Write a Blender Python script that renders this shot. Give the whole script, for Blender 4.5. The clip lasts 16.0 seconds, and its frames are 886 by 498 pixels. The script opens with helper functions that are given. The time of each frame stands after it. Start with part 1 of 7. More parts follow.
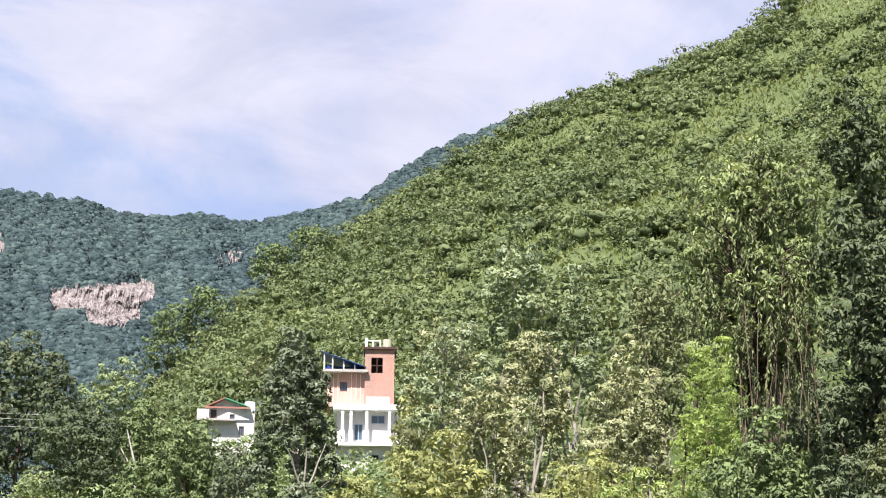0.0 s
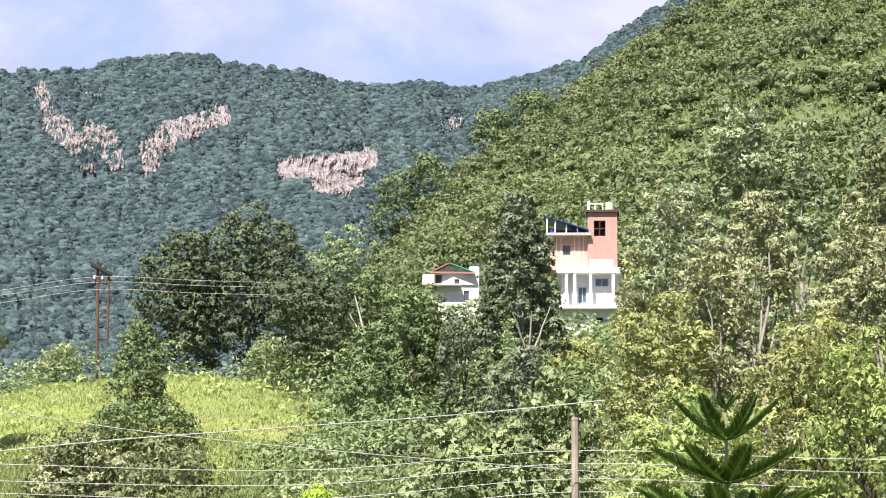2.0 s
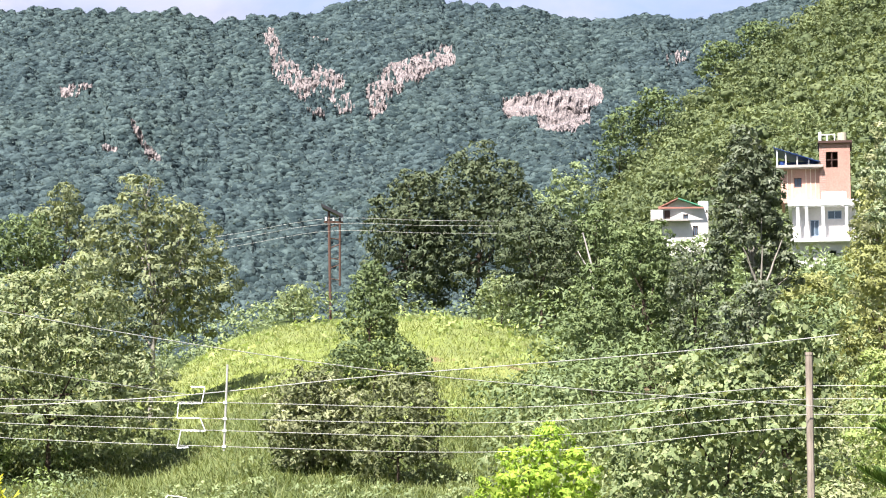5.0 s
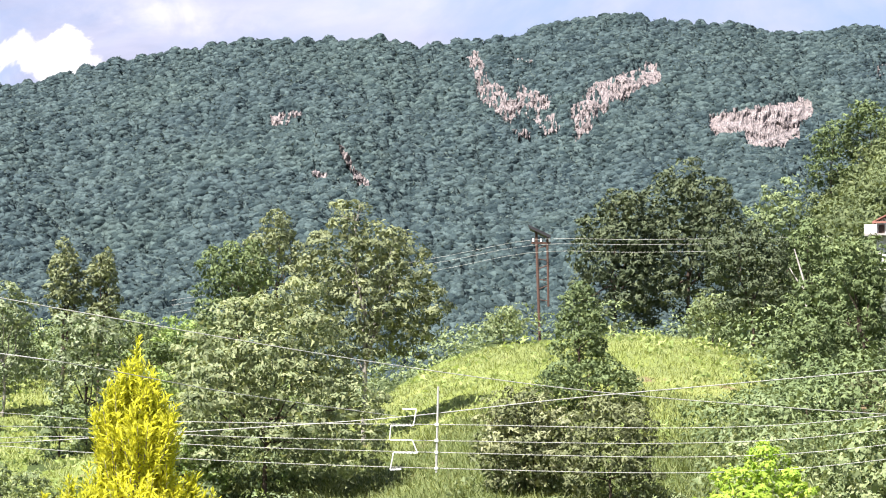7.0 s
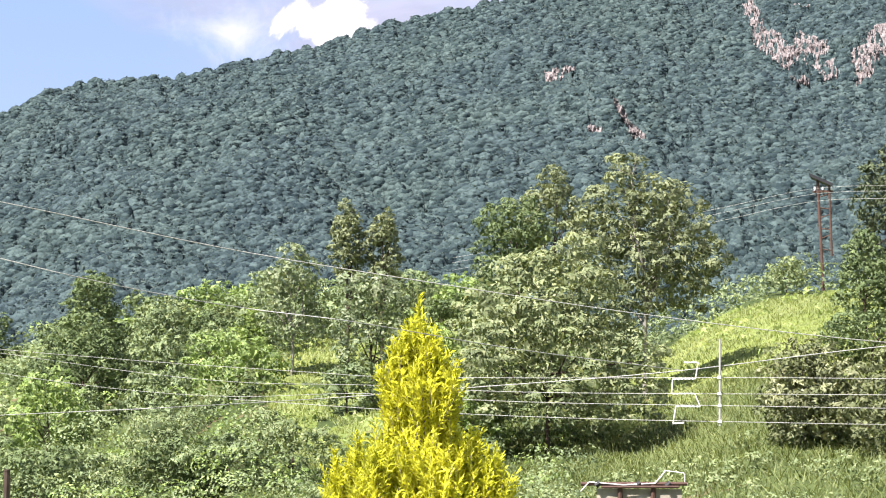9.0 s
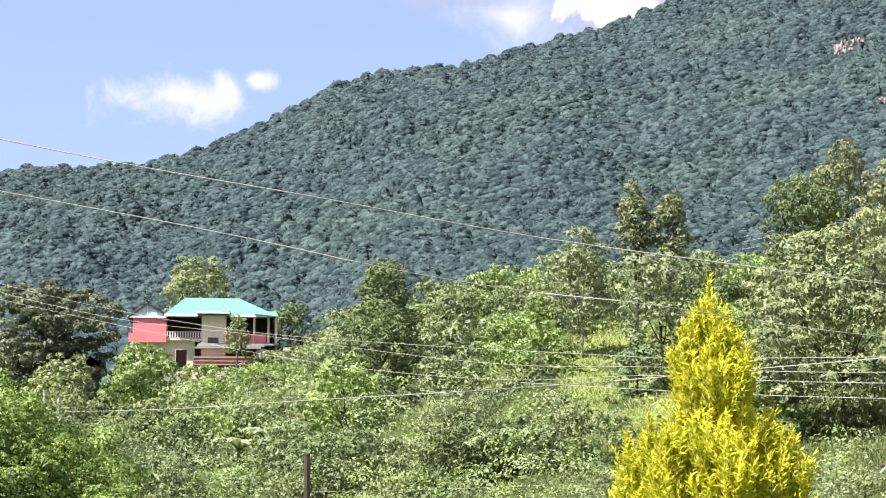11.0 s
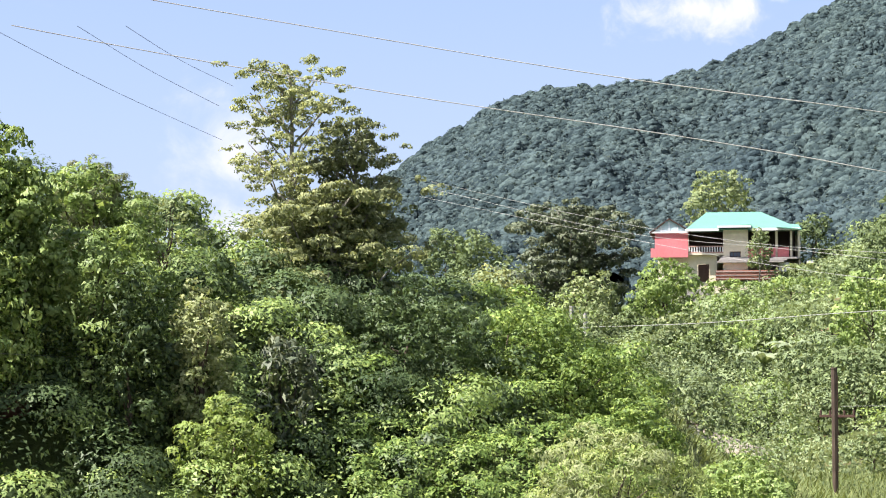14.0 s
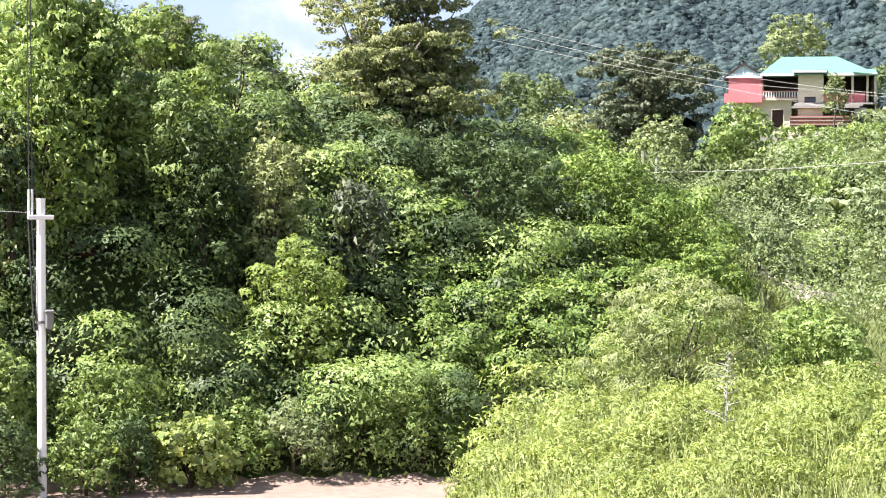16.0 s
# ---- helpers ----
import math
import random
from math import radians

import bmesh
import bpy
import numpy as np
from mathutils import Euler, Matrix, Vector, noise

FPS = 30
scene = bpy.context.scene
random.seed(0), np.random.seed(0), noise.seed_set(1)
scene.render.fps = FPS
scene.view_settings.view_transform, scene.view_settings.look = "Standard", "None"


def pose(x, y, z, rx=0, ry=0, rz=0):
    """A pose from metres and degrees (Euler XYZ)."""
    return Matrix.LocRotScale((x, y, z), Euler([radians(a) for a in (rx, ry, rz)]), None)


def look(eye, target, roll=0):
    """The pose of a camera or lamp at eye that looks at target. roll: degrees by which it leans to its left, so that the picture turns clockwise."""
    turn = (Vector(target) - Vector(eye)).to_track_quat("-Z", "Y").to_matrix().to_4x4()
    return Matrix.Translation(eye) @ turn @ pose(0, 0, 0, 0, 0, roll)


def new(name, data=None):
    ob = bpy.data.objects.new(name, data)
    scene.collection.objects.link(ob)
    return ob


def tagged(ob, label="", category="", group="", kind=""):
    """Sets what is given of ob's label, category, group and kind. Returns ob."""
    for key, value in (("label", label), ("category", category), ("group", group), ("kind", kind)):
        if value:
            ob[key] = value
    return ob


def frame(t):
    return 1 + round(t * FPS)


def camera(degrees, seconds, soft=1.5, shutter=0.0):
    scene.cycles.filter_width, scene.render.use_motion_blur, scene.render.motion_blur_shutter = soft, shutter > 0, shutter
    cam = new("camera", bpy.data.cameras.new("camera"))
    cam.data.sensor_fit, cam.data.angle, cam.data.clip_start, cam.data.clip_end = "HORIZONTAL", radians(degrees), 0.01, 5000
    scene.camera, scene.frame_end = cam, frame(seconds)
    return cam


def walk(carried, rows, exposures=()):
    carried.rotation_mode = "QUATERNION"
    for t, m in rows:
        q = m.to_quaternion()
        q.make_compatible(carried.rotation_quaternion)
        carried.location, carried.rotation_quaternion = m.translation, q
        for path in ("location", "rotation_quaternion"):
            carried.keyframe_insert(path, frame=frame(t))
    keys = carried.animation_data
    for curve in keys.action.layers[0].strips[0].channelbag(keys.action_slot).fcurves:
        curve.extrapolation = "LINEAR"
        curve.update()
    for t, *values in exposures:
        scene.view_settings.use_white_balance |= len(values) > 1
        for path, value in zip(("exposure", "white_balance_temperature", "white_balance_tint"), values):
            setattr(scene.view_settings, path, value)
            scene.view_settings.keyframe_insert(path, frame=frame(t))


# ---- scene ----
# ---------------------------------------------------------------- camera
cam = camera(27.77, 16.0, 1.1)
EYE = 4.7
# seconds, yaw, pitch, roll: the camera turns where it stands
ROWS = [
    (0.0, -21.214, 14.319, -0.355),
    (0.5, -19.001, 13.217, -0.482),
    (1.0, -17.085, 12.042, -0.617),
    (1.5, -15.467, 10.906, -0.656),
    (2.0, -14.041, 9.907, -0.633),
    (2.5, -12.733, 9.081, -0.624),
    (3.0, -11.542, 8.404, -0.594),
    (5.5, -5.248, 7.814, -0.723),
    (6.0, -3.639, 8.208, -0.708),
    (6.5, -1.899, 8.477, -0.663),
    (7.0, 0.018, 8.416, -0.616),
    (7.5, 2.082, 8.071, -0.600),
    (8.0, 4.271, 7.602, -0.563),
    (8.5, 6.589, 7.175, -0.487),
    (9.0, 8.980, 6.896, -0.398),
    (11.5, 20.772, 6.002, -0.061),
    (12.0, 23.523, 5.571, -0.047),
    (12.5, 26.477, 5.141, -0.023),
    (13.0, 29.470, 4.728, -0.032),
    (13.5, 32.319, 4.231, 0.007),
    (14.0, 34.831, 3.570, -0.008),
    (14.5, 36.773, 2.645, -0.086),
    (15.0, 37.826, 1.401, -0.129),
    (15.5, 37.855, 0.006, -0.237),
    (16.0, 37.091, -1.414, -0.373),
]
walk(cam, [(t, pose(0, 0, EYE, 90 + pitch, roll, yaw)) for t, yaw, pitch, roll in ROWS],
     [(0.0, 1.52, 6350, 18), (2.0, 1.62, 6350, 18), (3.0, 1.80, 6350, 18), (6.0, 1.71, 6350, 18), (9.0, 1.68, 6350, 18), (12.5, 1.60, 6350, 18), (14.5, 1.70, 6350, 18), (16.0, 1.90, 6350, 18)])

# ---------------------------------------------------------------- daylight
SUN_AZ, SUN_EL = -140.0, 54.0


def build_world():
    w = bpy.data.worlds.new("sky")
    scene.world = w
    w.use_nodes = True
    nt = w.node_tree
    nt.nodes.clear()
    N, K = nt.nodes.new, nt.links.new

    def math_(op, a, b=None, clamp=False):
        m = N("ShaderNodeMath")
        m.operation, m.use_clamp = op, clamp
        for i, v in enumerate((a, b)):
            if v is None:
                continue
            if isinstance(v, (int, float)):
                m.inputs[i].default_value = v
            else:
                K(v, m.inputs[i])
        return m.outputs[0]

    def ramp(v, lo, hi):
        m = N("ShaderNodeMapRange")
        m.interpolation_type = "SMOOTHSTEP"
        m.inputs["From Min"].default_value, m.inputs["From Max"].default_value = lo, hi
        K(v, m.inputs["Value"])
        return m.outputs["Result"]

    def mix(f, a, b):
        m = N("ShaderNodeMix")
        m.data_type = "RGBA"
        if isinstance(f, float):
            m.inputs["Factor"].default_value = f
        else:
            K(f, m.inputs["Factor"])
        for sock, v in ((m.inputs[6], a), (m.inputs[7], b)):
            if isinstance(v, tuple):
                sock.default_value = (*v, 1)
            else:
                K(v, sock)
        return m.outputs[2]

    sky = N("ShaderNodeTexSky")
    sky.sky_type, sky.sun_disc = "NISHITA", False
    sky.sun_elevation, sky.sun_rotation = radians(SUN_EL), radians(SUN_AZ)
    sky.air_density, sky.dust_density = 1.0, 1.5
    co = N("ShaderNodeTexCoord")
    sep = N("ShaderNodeSeparateXYZ")
    K(co.outputs["Generated"], sep.inputs[0])
    x, y, z = sep.outputs
    # the cloud sheet, seen in perspective
    den = math_("ADD", math_("MAXIMUM", z, 0.0), 0.16)
    flat = N("ShaderNodeCombineXYZ")
    K(math_("DIVIDE", x, den), flat.inputs[0])
    K(math_("DIVIDE", y, den), flat.inputs[1])

    def cloud(vec, scale, detail, rough, dist=0.0, off=0.0):
        mp = N("ShaderNodeMapping")
        mp.inputs["Location"].default_value = (off, off * 0.7, off * 0.3)
        K(vec, mp.inputs[0])
        n = N("ShaderNodeTexNoise")
        n.inputs["Scale"].default_value, n.inputs["Detail"].default_value = scale, detail
        n.inputs["Roughness"].default_value, n.inputs["Distortion"].default_value = rough, dist
        K(mp.outputs[0], n.inputs["Vector"])
        return n.outputs["Fac"]

    sheet = cloud(flat.outputs[0], 1.5, 8.0, 0.58, 0.5, 2.0)
    cover = math_("MULTIPLY", ramp(x, -0.52, -0.18), 0.34)
    amount = ramp(math_("ADD", sheet, cover), 0.62, 0.92)
    veil = ramp(cloud(flat.outputs[0], 0.9, 7.0, 0.55, 0.4, 5.0), 0.36, 0.66)
    curl = ramp(cloud(flat.outputs[0], 4.2, 8.0, 0.62, 0.8, 8.0), 0.30, 0.72)
    tone = mix(veil, mix(curl, (0.46, 0.49, 0.62), (0.64, 0.65, 0.78)), mix(curl, (0.68, 0.71, 0.81), (0.84, 0.84, 0.90)))
    skyc = N("ShaderNodeVectorMath")
    skyc.operation = "SCALE"
    K(sky.outputs[0], skyc.inputs[0])
    skyc.inputs["Scale"].default_value = 0.115
    low = ramp(z, 0.42, 0.02)
    hazy = mix(0.62, skyc.outputs[0], mix(low, (0.36, 0.57, 0.96), (0.58, 0.73, 0.98)))
    col = mix(math_("MULTIPLY", amount, 0.92), hazy, tone)

    # heaped clouds standing over the ridge
    def heap(az, el, wide, high, sharp, white, off):
        a, e = radians(az), radians(el)
        cx, cy, cz = math.sin(a) * math.cos(e), math.cos(a) * math.cos(e), math.sin(e)
        side = math_("SUBTRACT", math_("MULTIPLY", x, math.cos(a)), math_("MULTIPLY", y, math.sin(a)))
        up = math_("SUBTRACT", z, cz)
        front = math_("GREATER_THAN", math_("ADD", math_("MULTIPLY", x, cx), math_("MULTIPLY", y, cy)), 0.5)
        u, v = math_("DIVIDE", side, wide), math_("DIVIDE", up, high)
        r = math_("SQRT", math_("ADD", math_("MULTIPLY", u, u), math_("MULTIPLY", v, v)))
        n = cloud(co.outputs["Generated"], 34.0, 7.0, 0.6, 0.4, off)
        m = ramp(math_("ADD", math_("SUBTRACT", 1.0, r), math_("MULTIPLY", math_("SUBTRACT", n, 0.5), 2.2)), 0.1, 0.1 + sharp)
        return math_("MULTIPLY", math_("MULTIPLY", m, front), white)

    bright = (1.05, 1.03, 1.02)
    for args in HEAPS:
        col = mix(heap(*args), col, bright)
    bg = N("ShaderNodeBackground")
    K(col, bg.inputs[0])
    bg.inputs[1].default_value = 0.39
    out = N("ShaderNodeOutputWorld")
    K(bg.outputs[0], out.inputs[0])


# azimuth, height, half width, half height (radians), edge, whiteness, seed
HEAPS = [
    (-26.8, 11.0, 0.056, 0.022, 0.9, 0.8, 1.0),
    (-15.8, 13.6, 0.050, 0.030, 1.4, 0.75, 11.0),
    (-9.5, 15.6, 0.055, 0.018, 1.4, 0.7, 12.0),
    (-24.2, 11.6, 0.012, 0.008, 0.8, 0.75, 4.0),
    (-12.7, 13.9, 0.030, 0.020, 0.25, 1.0, 7.0),
    (-42.0, 3.2, 0.070, 0.040, 1.2, 0.85, 3.0),
    (-41.5, 6.6, 0.050, 0.050, 1.5, 0.75, 14.0),
    (-39.5, 12.6, 0.050, 0.010, 1.0, 0.6, 9.0),
]
build_world()
sun = new("sun", bpy.data.lights.new("sun", "SUN"))
sun.data.energy, sun.data.angle, sun.data.color = 5.0, radians(0.6), (1.0, 0.95, 0.86)
sa, se = radians(SUN_AZ), radians(SUN_EL)
sun.matrix_world = look((0, 0, 0), (-math.sin(sa) * math.cos(se), -math.cos(sa) * math.cos(se), -math.sin(se)))

# ---------------------------------------------------------------- materials
class Nodes:
    """A small builder for one node material."""

    def __init__(self, name):
        self.mat = bpy.data.materials.new(name)
        self.mat.use_nodes = True
        self.nt = self.mat.node_tree
        self.bsdf = self.nt.nodes["Principled BSDF"]
        self.out = self.nt.nodes["Material Output"]
        self.geo = self.nt.nodes.new("ShaderNodeNewGeometry")

    def node(self, kind):
        return self.nt.nodes.new(kind)

    def link(self, a, b):
        self.nt.links.new(a, b)

    def noise(self, scale, detail=4.0, rough=0.55, stretch=(1, 1, 1)):
        mp, n = self.node("ShaderNodeMapping"), self.node("ShaderNodeTexNoise")
        mp.inputs["Scale"].default_value = stretch
        self.link(self.geo.outputs["Position"], mp.inputs[0])
        self.link(mp.outputs[0], n.inputs["Vector"])
        n.inputs["Scale"].default_value, n.inputs["Detail"].default_value = scale, detail
        n.inputs["Roughness"].default_value = rough
        return n.outputs["Fac"]

    def ramp(self, fac, *stops):
        r = self.node("ShaderNodeValToRGB")
        el = r.color_ramp.elements
        while len(el) < len(stops):
            el.new(0.5)
        for e, (p, c) in zip(el, stops):
            e.position, e.color = p, (*c, 1)
        self.link(fac, r.inputs[0])
        return r.outputs[0]

    def mix(self, f, a, b, mode="MIX"):
        m = self.node("ShaderNodeMix")
        m.data_type, m.blend_type = "RGBA", mode
        if isinstance(f, (int, float)):
            m.inputs["Factor"].default_value = f
        else:
            self.link(f, m.inputs["Factor"])
        for s, v in ((m.inputs[6], a), (m.inputs[7], b)):
            if isinstance(v, tuple):
                s.default_value = (*v, 1)
            else:
                self.link(v, s)
        return m.outputs[2]

    def bump(self, fac, dist, strength=1.0):
        b = self.node("ShaderNodeBump")
        b.inputs["Strength"].default_value, b.inputs["Distance"].default_value = strength, dist
        self.link(fac, b.inputs["Height"])
        self.link(b.outputs[0], self.bsdf.inputs["Normal"])

    def done(self, colour, rough=0.8, spec=0.3, metal=0.0):
        if isinstance(colour, tuple):
            self.bsdf.inputs["Base Color"].default_value = (*colour, 1)
        else:
            self.link(colour, self.bsdf.inputs["Base Color"])
        self.bsdf.inputs["Roughness"].default_value = rough
        self.bsdf.inputs["Specular IOR Level"].default_value = spec
        self.bsdf.inputs["Metallic"].default_value = metal
        return self.mat


def leaf_material(name, dark, mid, light, patch=0.5, clear=0.35, rough=0.65, shine=0.1, grain=5.0):
    """Leaves: a colour for each leaf, patches over the crown, light that shines through."""
    m = Nodes(name)
    dark, light = (tuple(0.85 * a + 0.15 * b for a, b in zip(c, mid)) for c in (dark, light))
    each = m.ramp(m.geo.outputs["Random Per Island"], (0.0, dark), (0.55, mid), (1.0, light))
    wide = m.ramp(m.noise(patch, 3.0), (0.3, (0.78, 0.80, 0.78)), (0.7, (1.18, 1.15, 1.1)))
    col = m.mix(1.0, each, wide, "MULTIPLY")
    fine = m.noise(grain, 4.0, 0.75)
    col = m.mix(1.0, col, m.ramp(fine, (0.36, (0.84, 0.85, 0.87)), (0.64, (1.16, 1.14, 1.10))), "MULTIPLY")
    m.done(col, rough, shine)
    thin = m.node("ShaderNodeBsdfTranslucent")
    warm = m.mix(1.0, col, (1.15, 1.1, 0.7), "MULTIPLY")
    m.link(warm, thin.inputs["Color"])
    add = m.node("ShaderNodeMixShader")
    add.inputs[0].default_value = clear
    m.link(m.bsdf.outputs[0], add.inputs[1])
    m.link(thin.outputs[0], add.inputs[2])
    m.link(add.outputs[0], m.out.inputs["Surface"])
    return m.mat


def canopy_material(name, dark, light, grain):
    """Closed tree tops: each crown has a tone of its own and a rounded relief, with leaf grain over it."""
    m = Nodes(name)
    mp, cell = m.node("ShaderNodeMapping"), m.node("ShaderNodeTexVoronoi")
    mp.inputs["Scale"].default_value = (1.0, 0.8, 1.5)
    m.link(m.geo.outputs["Position"], mp.inputs[0])
    m.link(mp.outputs[0], cell.inputs["Vector"])
    cell.inputs["Scale"].default_value, cell.inputs["Randomness"].default_value = 0.27, 1.0
    tone = m.node("ShaderNodeSeparateColor")
    m.link(cell.outputs["Color"], tone.inputs[0])
    each = m.ramp(tone.outputs[0], (0.0, dark), (0.6, tuple((a + b) / 2 for a, b in zip(dark, light))), (1.0, light))
    wide = m.ramp(m.noise(0.012, 4.0), (0.3, (0.84, 0.88, 0.92)), (0.7, (1.14, 1.14, 1.04)))
    fine = m.noise(grain, 5.0, 0.7)
    blot = m.ramp(fine, (0.3, (0.70, 0.72, 0.74)), (0.7, (1.30, 1.28, 1.2)))
    col = m.mix(1.0, m.mix(1.0, each, wide, "MULTIPLY"), blot, "MULTIPLY")
    relief = m.node("ShaderNodeBump")
    relief.invert = True
    relief.inputs["Strength"].default_value, relief.inputs["Distance"].default_value = 1.0, 2.6
    m.link(cell.outputs["Distance"], relief.inputs["Height"])
    m.bump(fine, 0.9, 0.6)
    leaf = next(n for n in m.nt.nodes if n.type == "BUMP" and n != relief)
    m.link(relief.outputs[0], leaf.inputs["Normal"])
    return m.done(col, 0.85, 0.08)


def wood_material(name, dark, light, grain=6.0):
    m = Nodes(name)
    n = m.noise(grain, 5.0, 0.6, (1, 1, 0.25))
    m.bump(n, 0.03, 0.6)
    return m.done(m.ramp(n, (0.3, dark), (0.7, light)), 0.85, 0.2)


def wall_material(name, colour, wear=0.25, rough=0.85):
    m = Nodes(name)
    n = m.mix(0.5, m.noise(0.8, 5.0, 0.6, (1, 1, 0.4)), m.noise(6.0, 4.0))
    lo = tuple(c * (1 - wear) for c in colour)
    fine = m.noise(25.0, 3.0)
    m.bump(fine, 0.01, 0.3)
    return m.done(m.ramp(n, (0.3, lo), (0.62, colour)), rough, 0.2)


M = {}
M["wood_pale"] = wood_material("wood_pale", (0.132, 0.120, 0.096), (0.330, 0.312, 0.270))
M["wood_brown"] = wood_material("wood_brown", (0.030, 0.021, 0.015), (0.096, 0.072, 0.054))
M["wood_post"] = wood_material("wood_post", (0.14, 0.115, 0.09), (0.34, 0.29, 0.24))
M["mango"] = leaf_material("mango", (0.061, 0.083, 0.047), (0.088, 0.114, 0.065), (0.125, 0.149, 0.088), 0.3, 0.15)
M["dark"] = leaf_material("dark", (0.086, 0.124, 0.055), (0.129, 0.178, 0.082), (0.182, 0.233, 0.106), 0.4, 0.2)
M["grey"] = leaf_material("grey", (0.078, 0.104, 0.064), (0.114, 0.143, 0.090), (0.170, 0.195, 0.127), 0.5, 0.2, 0.5, 0.25)
M["green"] = leaf_material("green", (0.156, 0.208, 0.102), (0.212, 0.270, 0.134), (0.330, 0.372, 0.200), 0.4, 0.3)
M["slope"] = leaf_material("slope", (0.134, 0.182, 0.096), (0.192, 0.252, 0.130), (0.284, 0.342, 0.178), 0.3, 0.25)
M["lush"] = leaf_material("lush", (0.210, 0.283, 0.100), (0.280, 0.365, 0.133), (0.435, 0.494, 0.207), 0.4, 0.35)
M["lime"] = leaf_material("lime", (0.186, 0.266, 0.070), (0.241, 0.332, 0.100), (0.323, 0.387, 0.166), 0.5, 0.4)
M["vivid"] = leaf_material("vivid", (0.190, 0.320, 0.045), (0.310, 0.450, 0.070), (0.480, 0.580, 0.120), 0.6, 0.4)
M["weed"] = leaf_material("weed", (0.180, 0.245, 0.078), (0.258, 0.328, 0.112), (0.360, 0.415, 0.170), 0.6, 0.35)
# creeper colour for the part of the bank taken as sunlit
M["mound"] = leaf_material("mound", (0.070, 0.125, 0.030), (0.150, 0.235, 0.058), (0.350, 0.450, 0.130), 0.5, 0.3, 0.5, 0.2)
M["airy"] = leaf_material("airy", (0.190, 0.230, 0.120), (0.280, 0.320, 0.165), (0.430, 0.460, 0.250), 0.6, 0.35)
M["olive"] = leaf_material("olive", (0.184, 0.206, 0.107), (0.244, 0.271, 0.147), (0.398, 0.411, 0.262), 0.5, 0.25)
M["straw"] = leaf_material("straw", (0.208, 0.234, 0.092), (0.268, 0.294, 0.116), (0.345, 0.370, 0.174), 0.5, 0.3)
M["brown"] = leaf_material("brown", (0.114, 0.133, 0.067), (0.147, 0.170, 0.087), (0.202, 0.232, 0.124), 0.5, 0.2)
M["pale"] = leaf_material("pale", (0.141, 0.194, 0.100), (0.221, 0.276, 0.159), (0.337, 0.380, 0.256), 0.5, 0.3, 0.5, 0.25)
M["yellow"] = leaf_material("yellow", (0.556, 0.573, 0.056), (0.754, 0.777, 0.066), (0.852, 0.855, 0.141), 0.8, 0.45)
M["needle"] = leaf_material("needle", (0.054, 0.100, 0.026), (0.100, 0.177, 0.042), (0.200, 0.276, 0.084), 0.8, 0.25)
M["sage"] = leaf_material("sage", (0.140, 0.173, 0.095), (0.198, 0.232, 0.129), (0.271, 0.303, 0.172), 0.5, 0.25)
M["maple"] = leaf_material("maple", (0.168, 0.211, 0.116), (0.226, 0.274, 0.144), (0.365, 0.395, 0.224), 0.5, 0.3)
M["weep"] = leaf_material("weep", (0.145, 0.187, 0.083), (0.198, 0.253, 0.114), (0.296, 0.355, 0.186), 0.5, 0.3)
M["dusk_leaf"] = leaf_material("dusk_leaf", (0.132, 0.169, 0.080), (0.196, 0.234, 0.109), (0.350, 0.386, 0.177), 0.6, 0.2)
M["willow"] = leaf_material("willow", (0.177, 0.223, 0.100), (0.246, 0.292, 0.138), (0.353, 0.392, 0.215), 0.6, 0.3)
M["ivy"] = leaf_material("ivy", (0.128, 0.198, 0.062), (0.216, 0.310, 0.098), (0.378, 0.482, 0.180), 0.5, 0.3, 0.5, 0.2)
# ivy darkened to stand for the bank's shaded side; also used for dark bushes
M["deep_shade_ivy"] = leaf_material("deep_shade_ivy", (0.045, 0.076, 0.032), (0.078, 0.124, 0.050), (0.138, 0.192, 0.080), 0.5, 0.25, 0.5, 0.2)
# blue haze of distance is mixed into both mountain leaf colours
M["hazed_forest"] = canopy_material("hazed_forest", (0.016, 0.028, 0.033), (0.064, 0.092, 0.096), 0.6)
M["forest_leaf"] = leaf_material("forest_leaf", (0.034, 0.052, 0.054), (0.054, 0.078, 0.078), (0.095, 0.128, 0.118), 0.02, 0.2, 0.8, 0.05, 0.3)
M["grass"] = leaf_material("grass", (0.200, 0.254, 0.090), (0.236, 0.288, 0.112), (0.276, 0.314, 0.144), 0.15, 0.35, 0.6, 0.2)
M["tall_grass"] = leaf_material("tall_grass", (0.168, 0.228, 0.075), (0.270, 0.330, 0.125), (0.420, 0.425, 0.245), 0.4, 0.4, 0.6, 0.2)


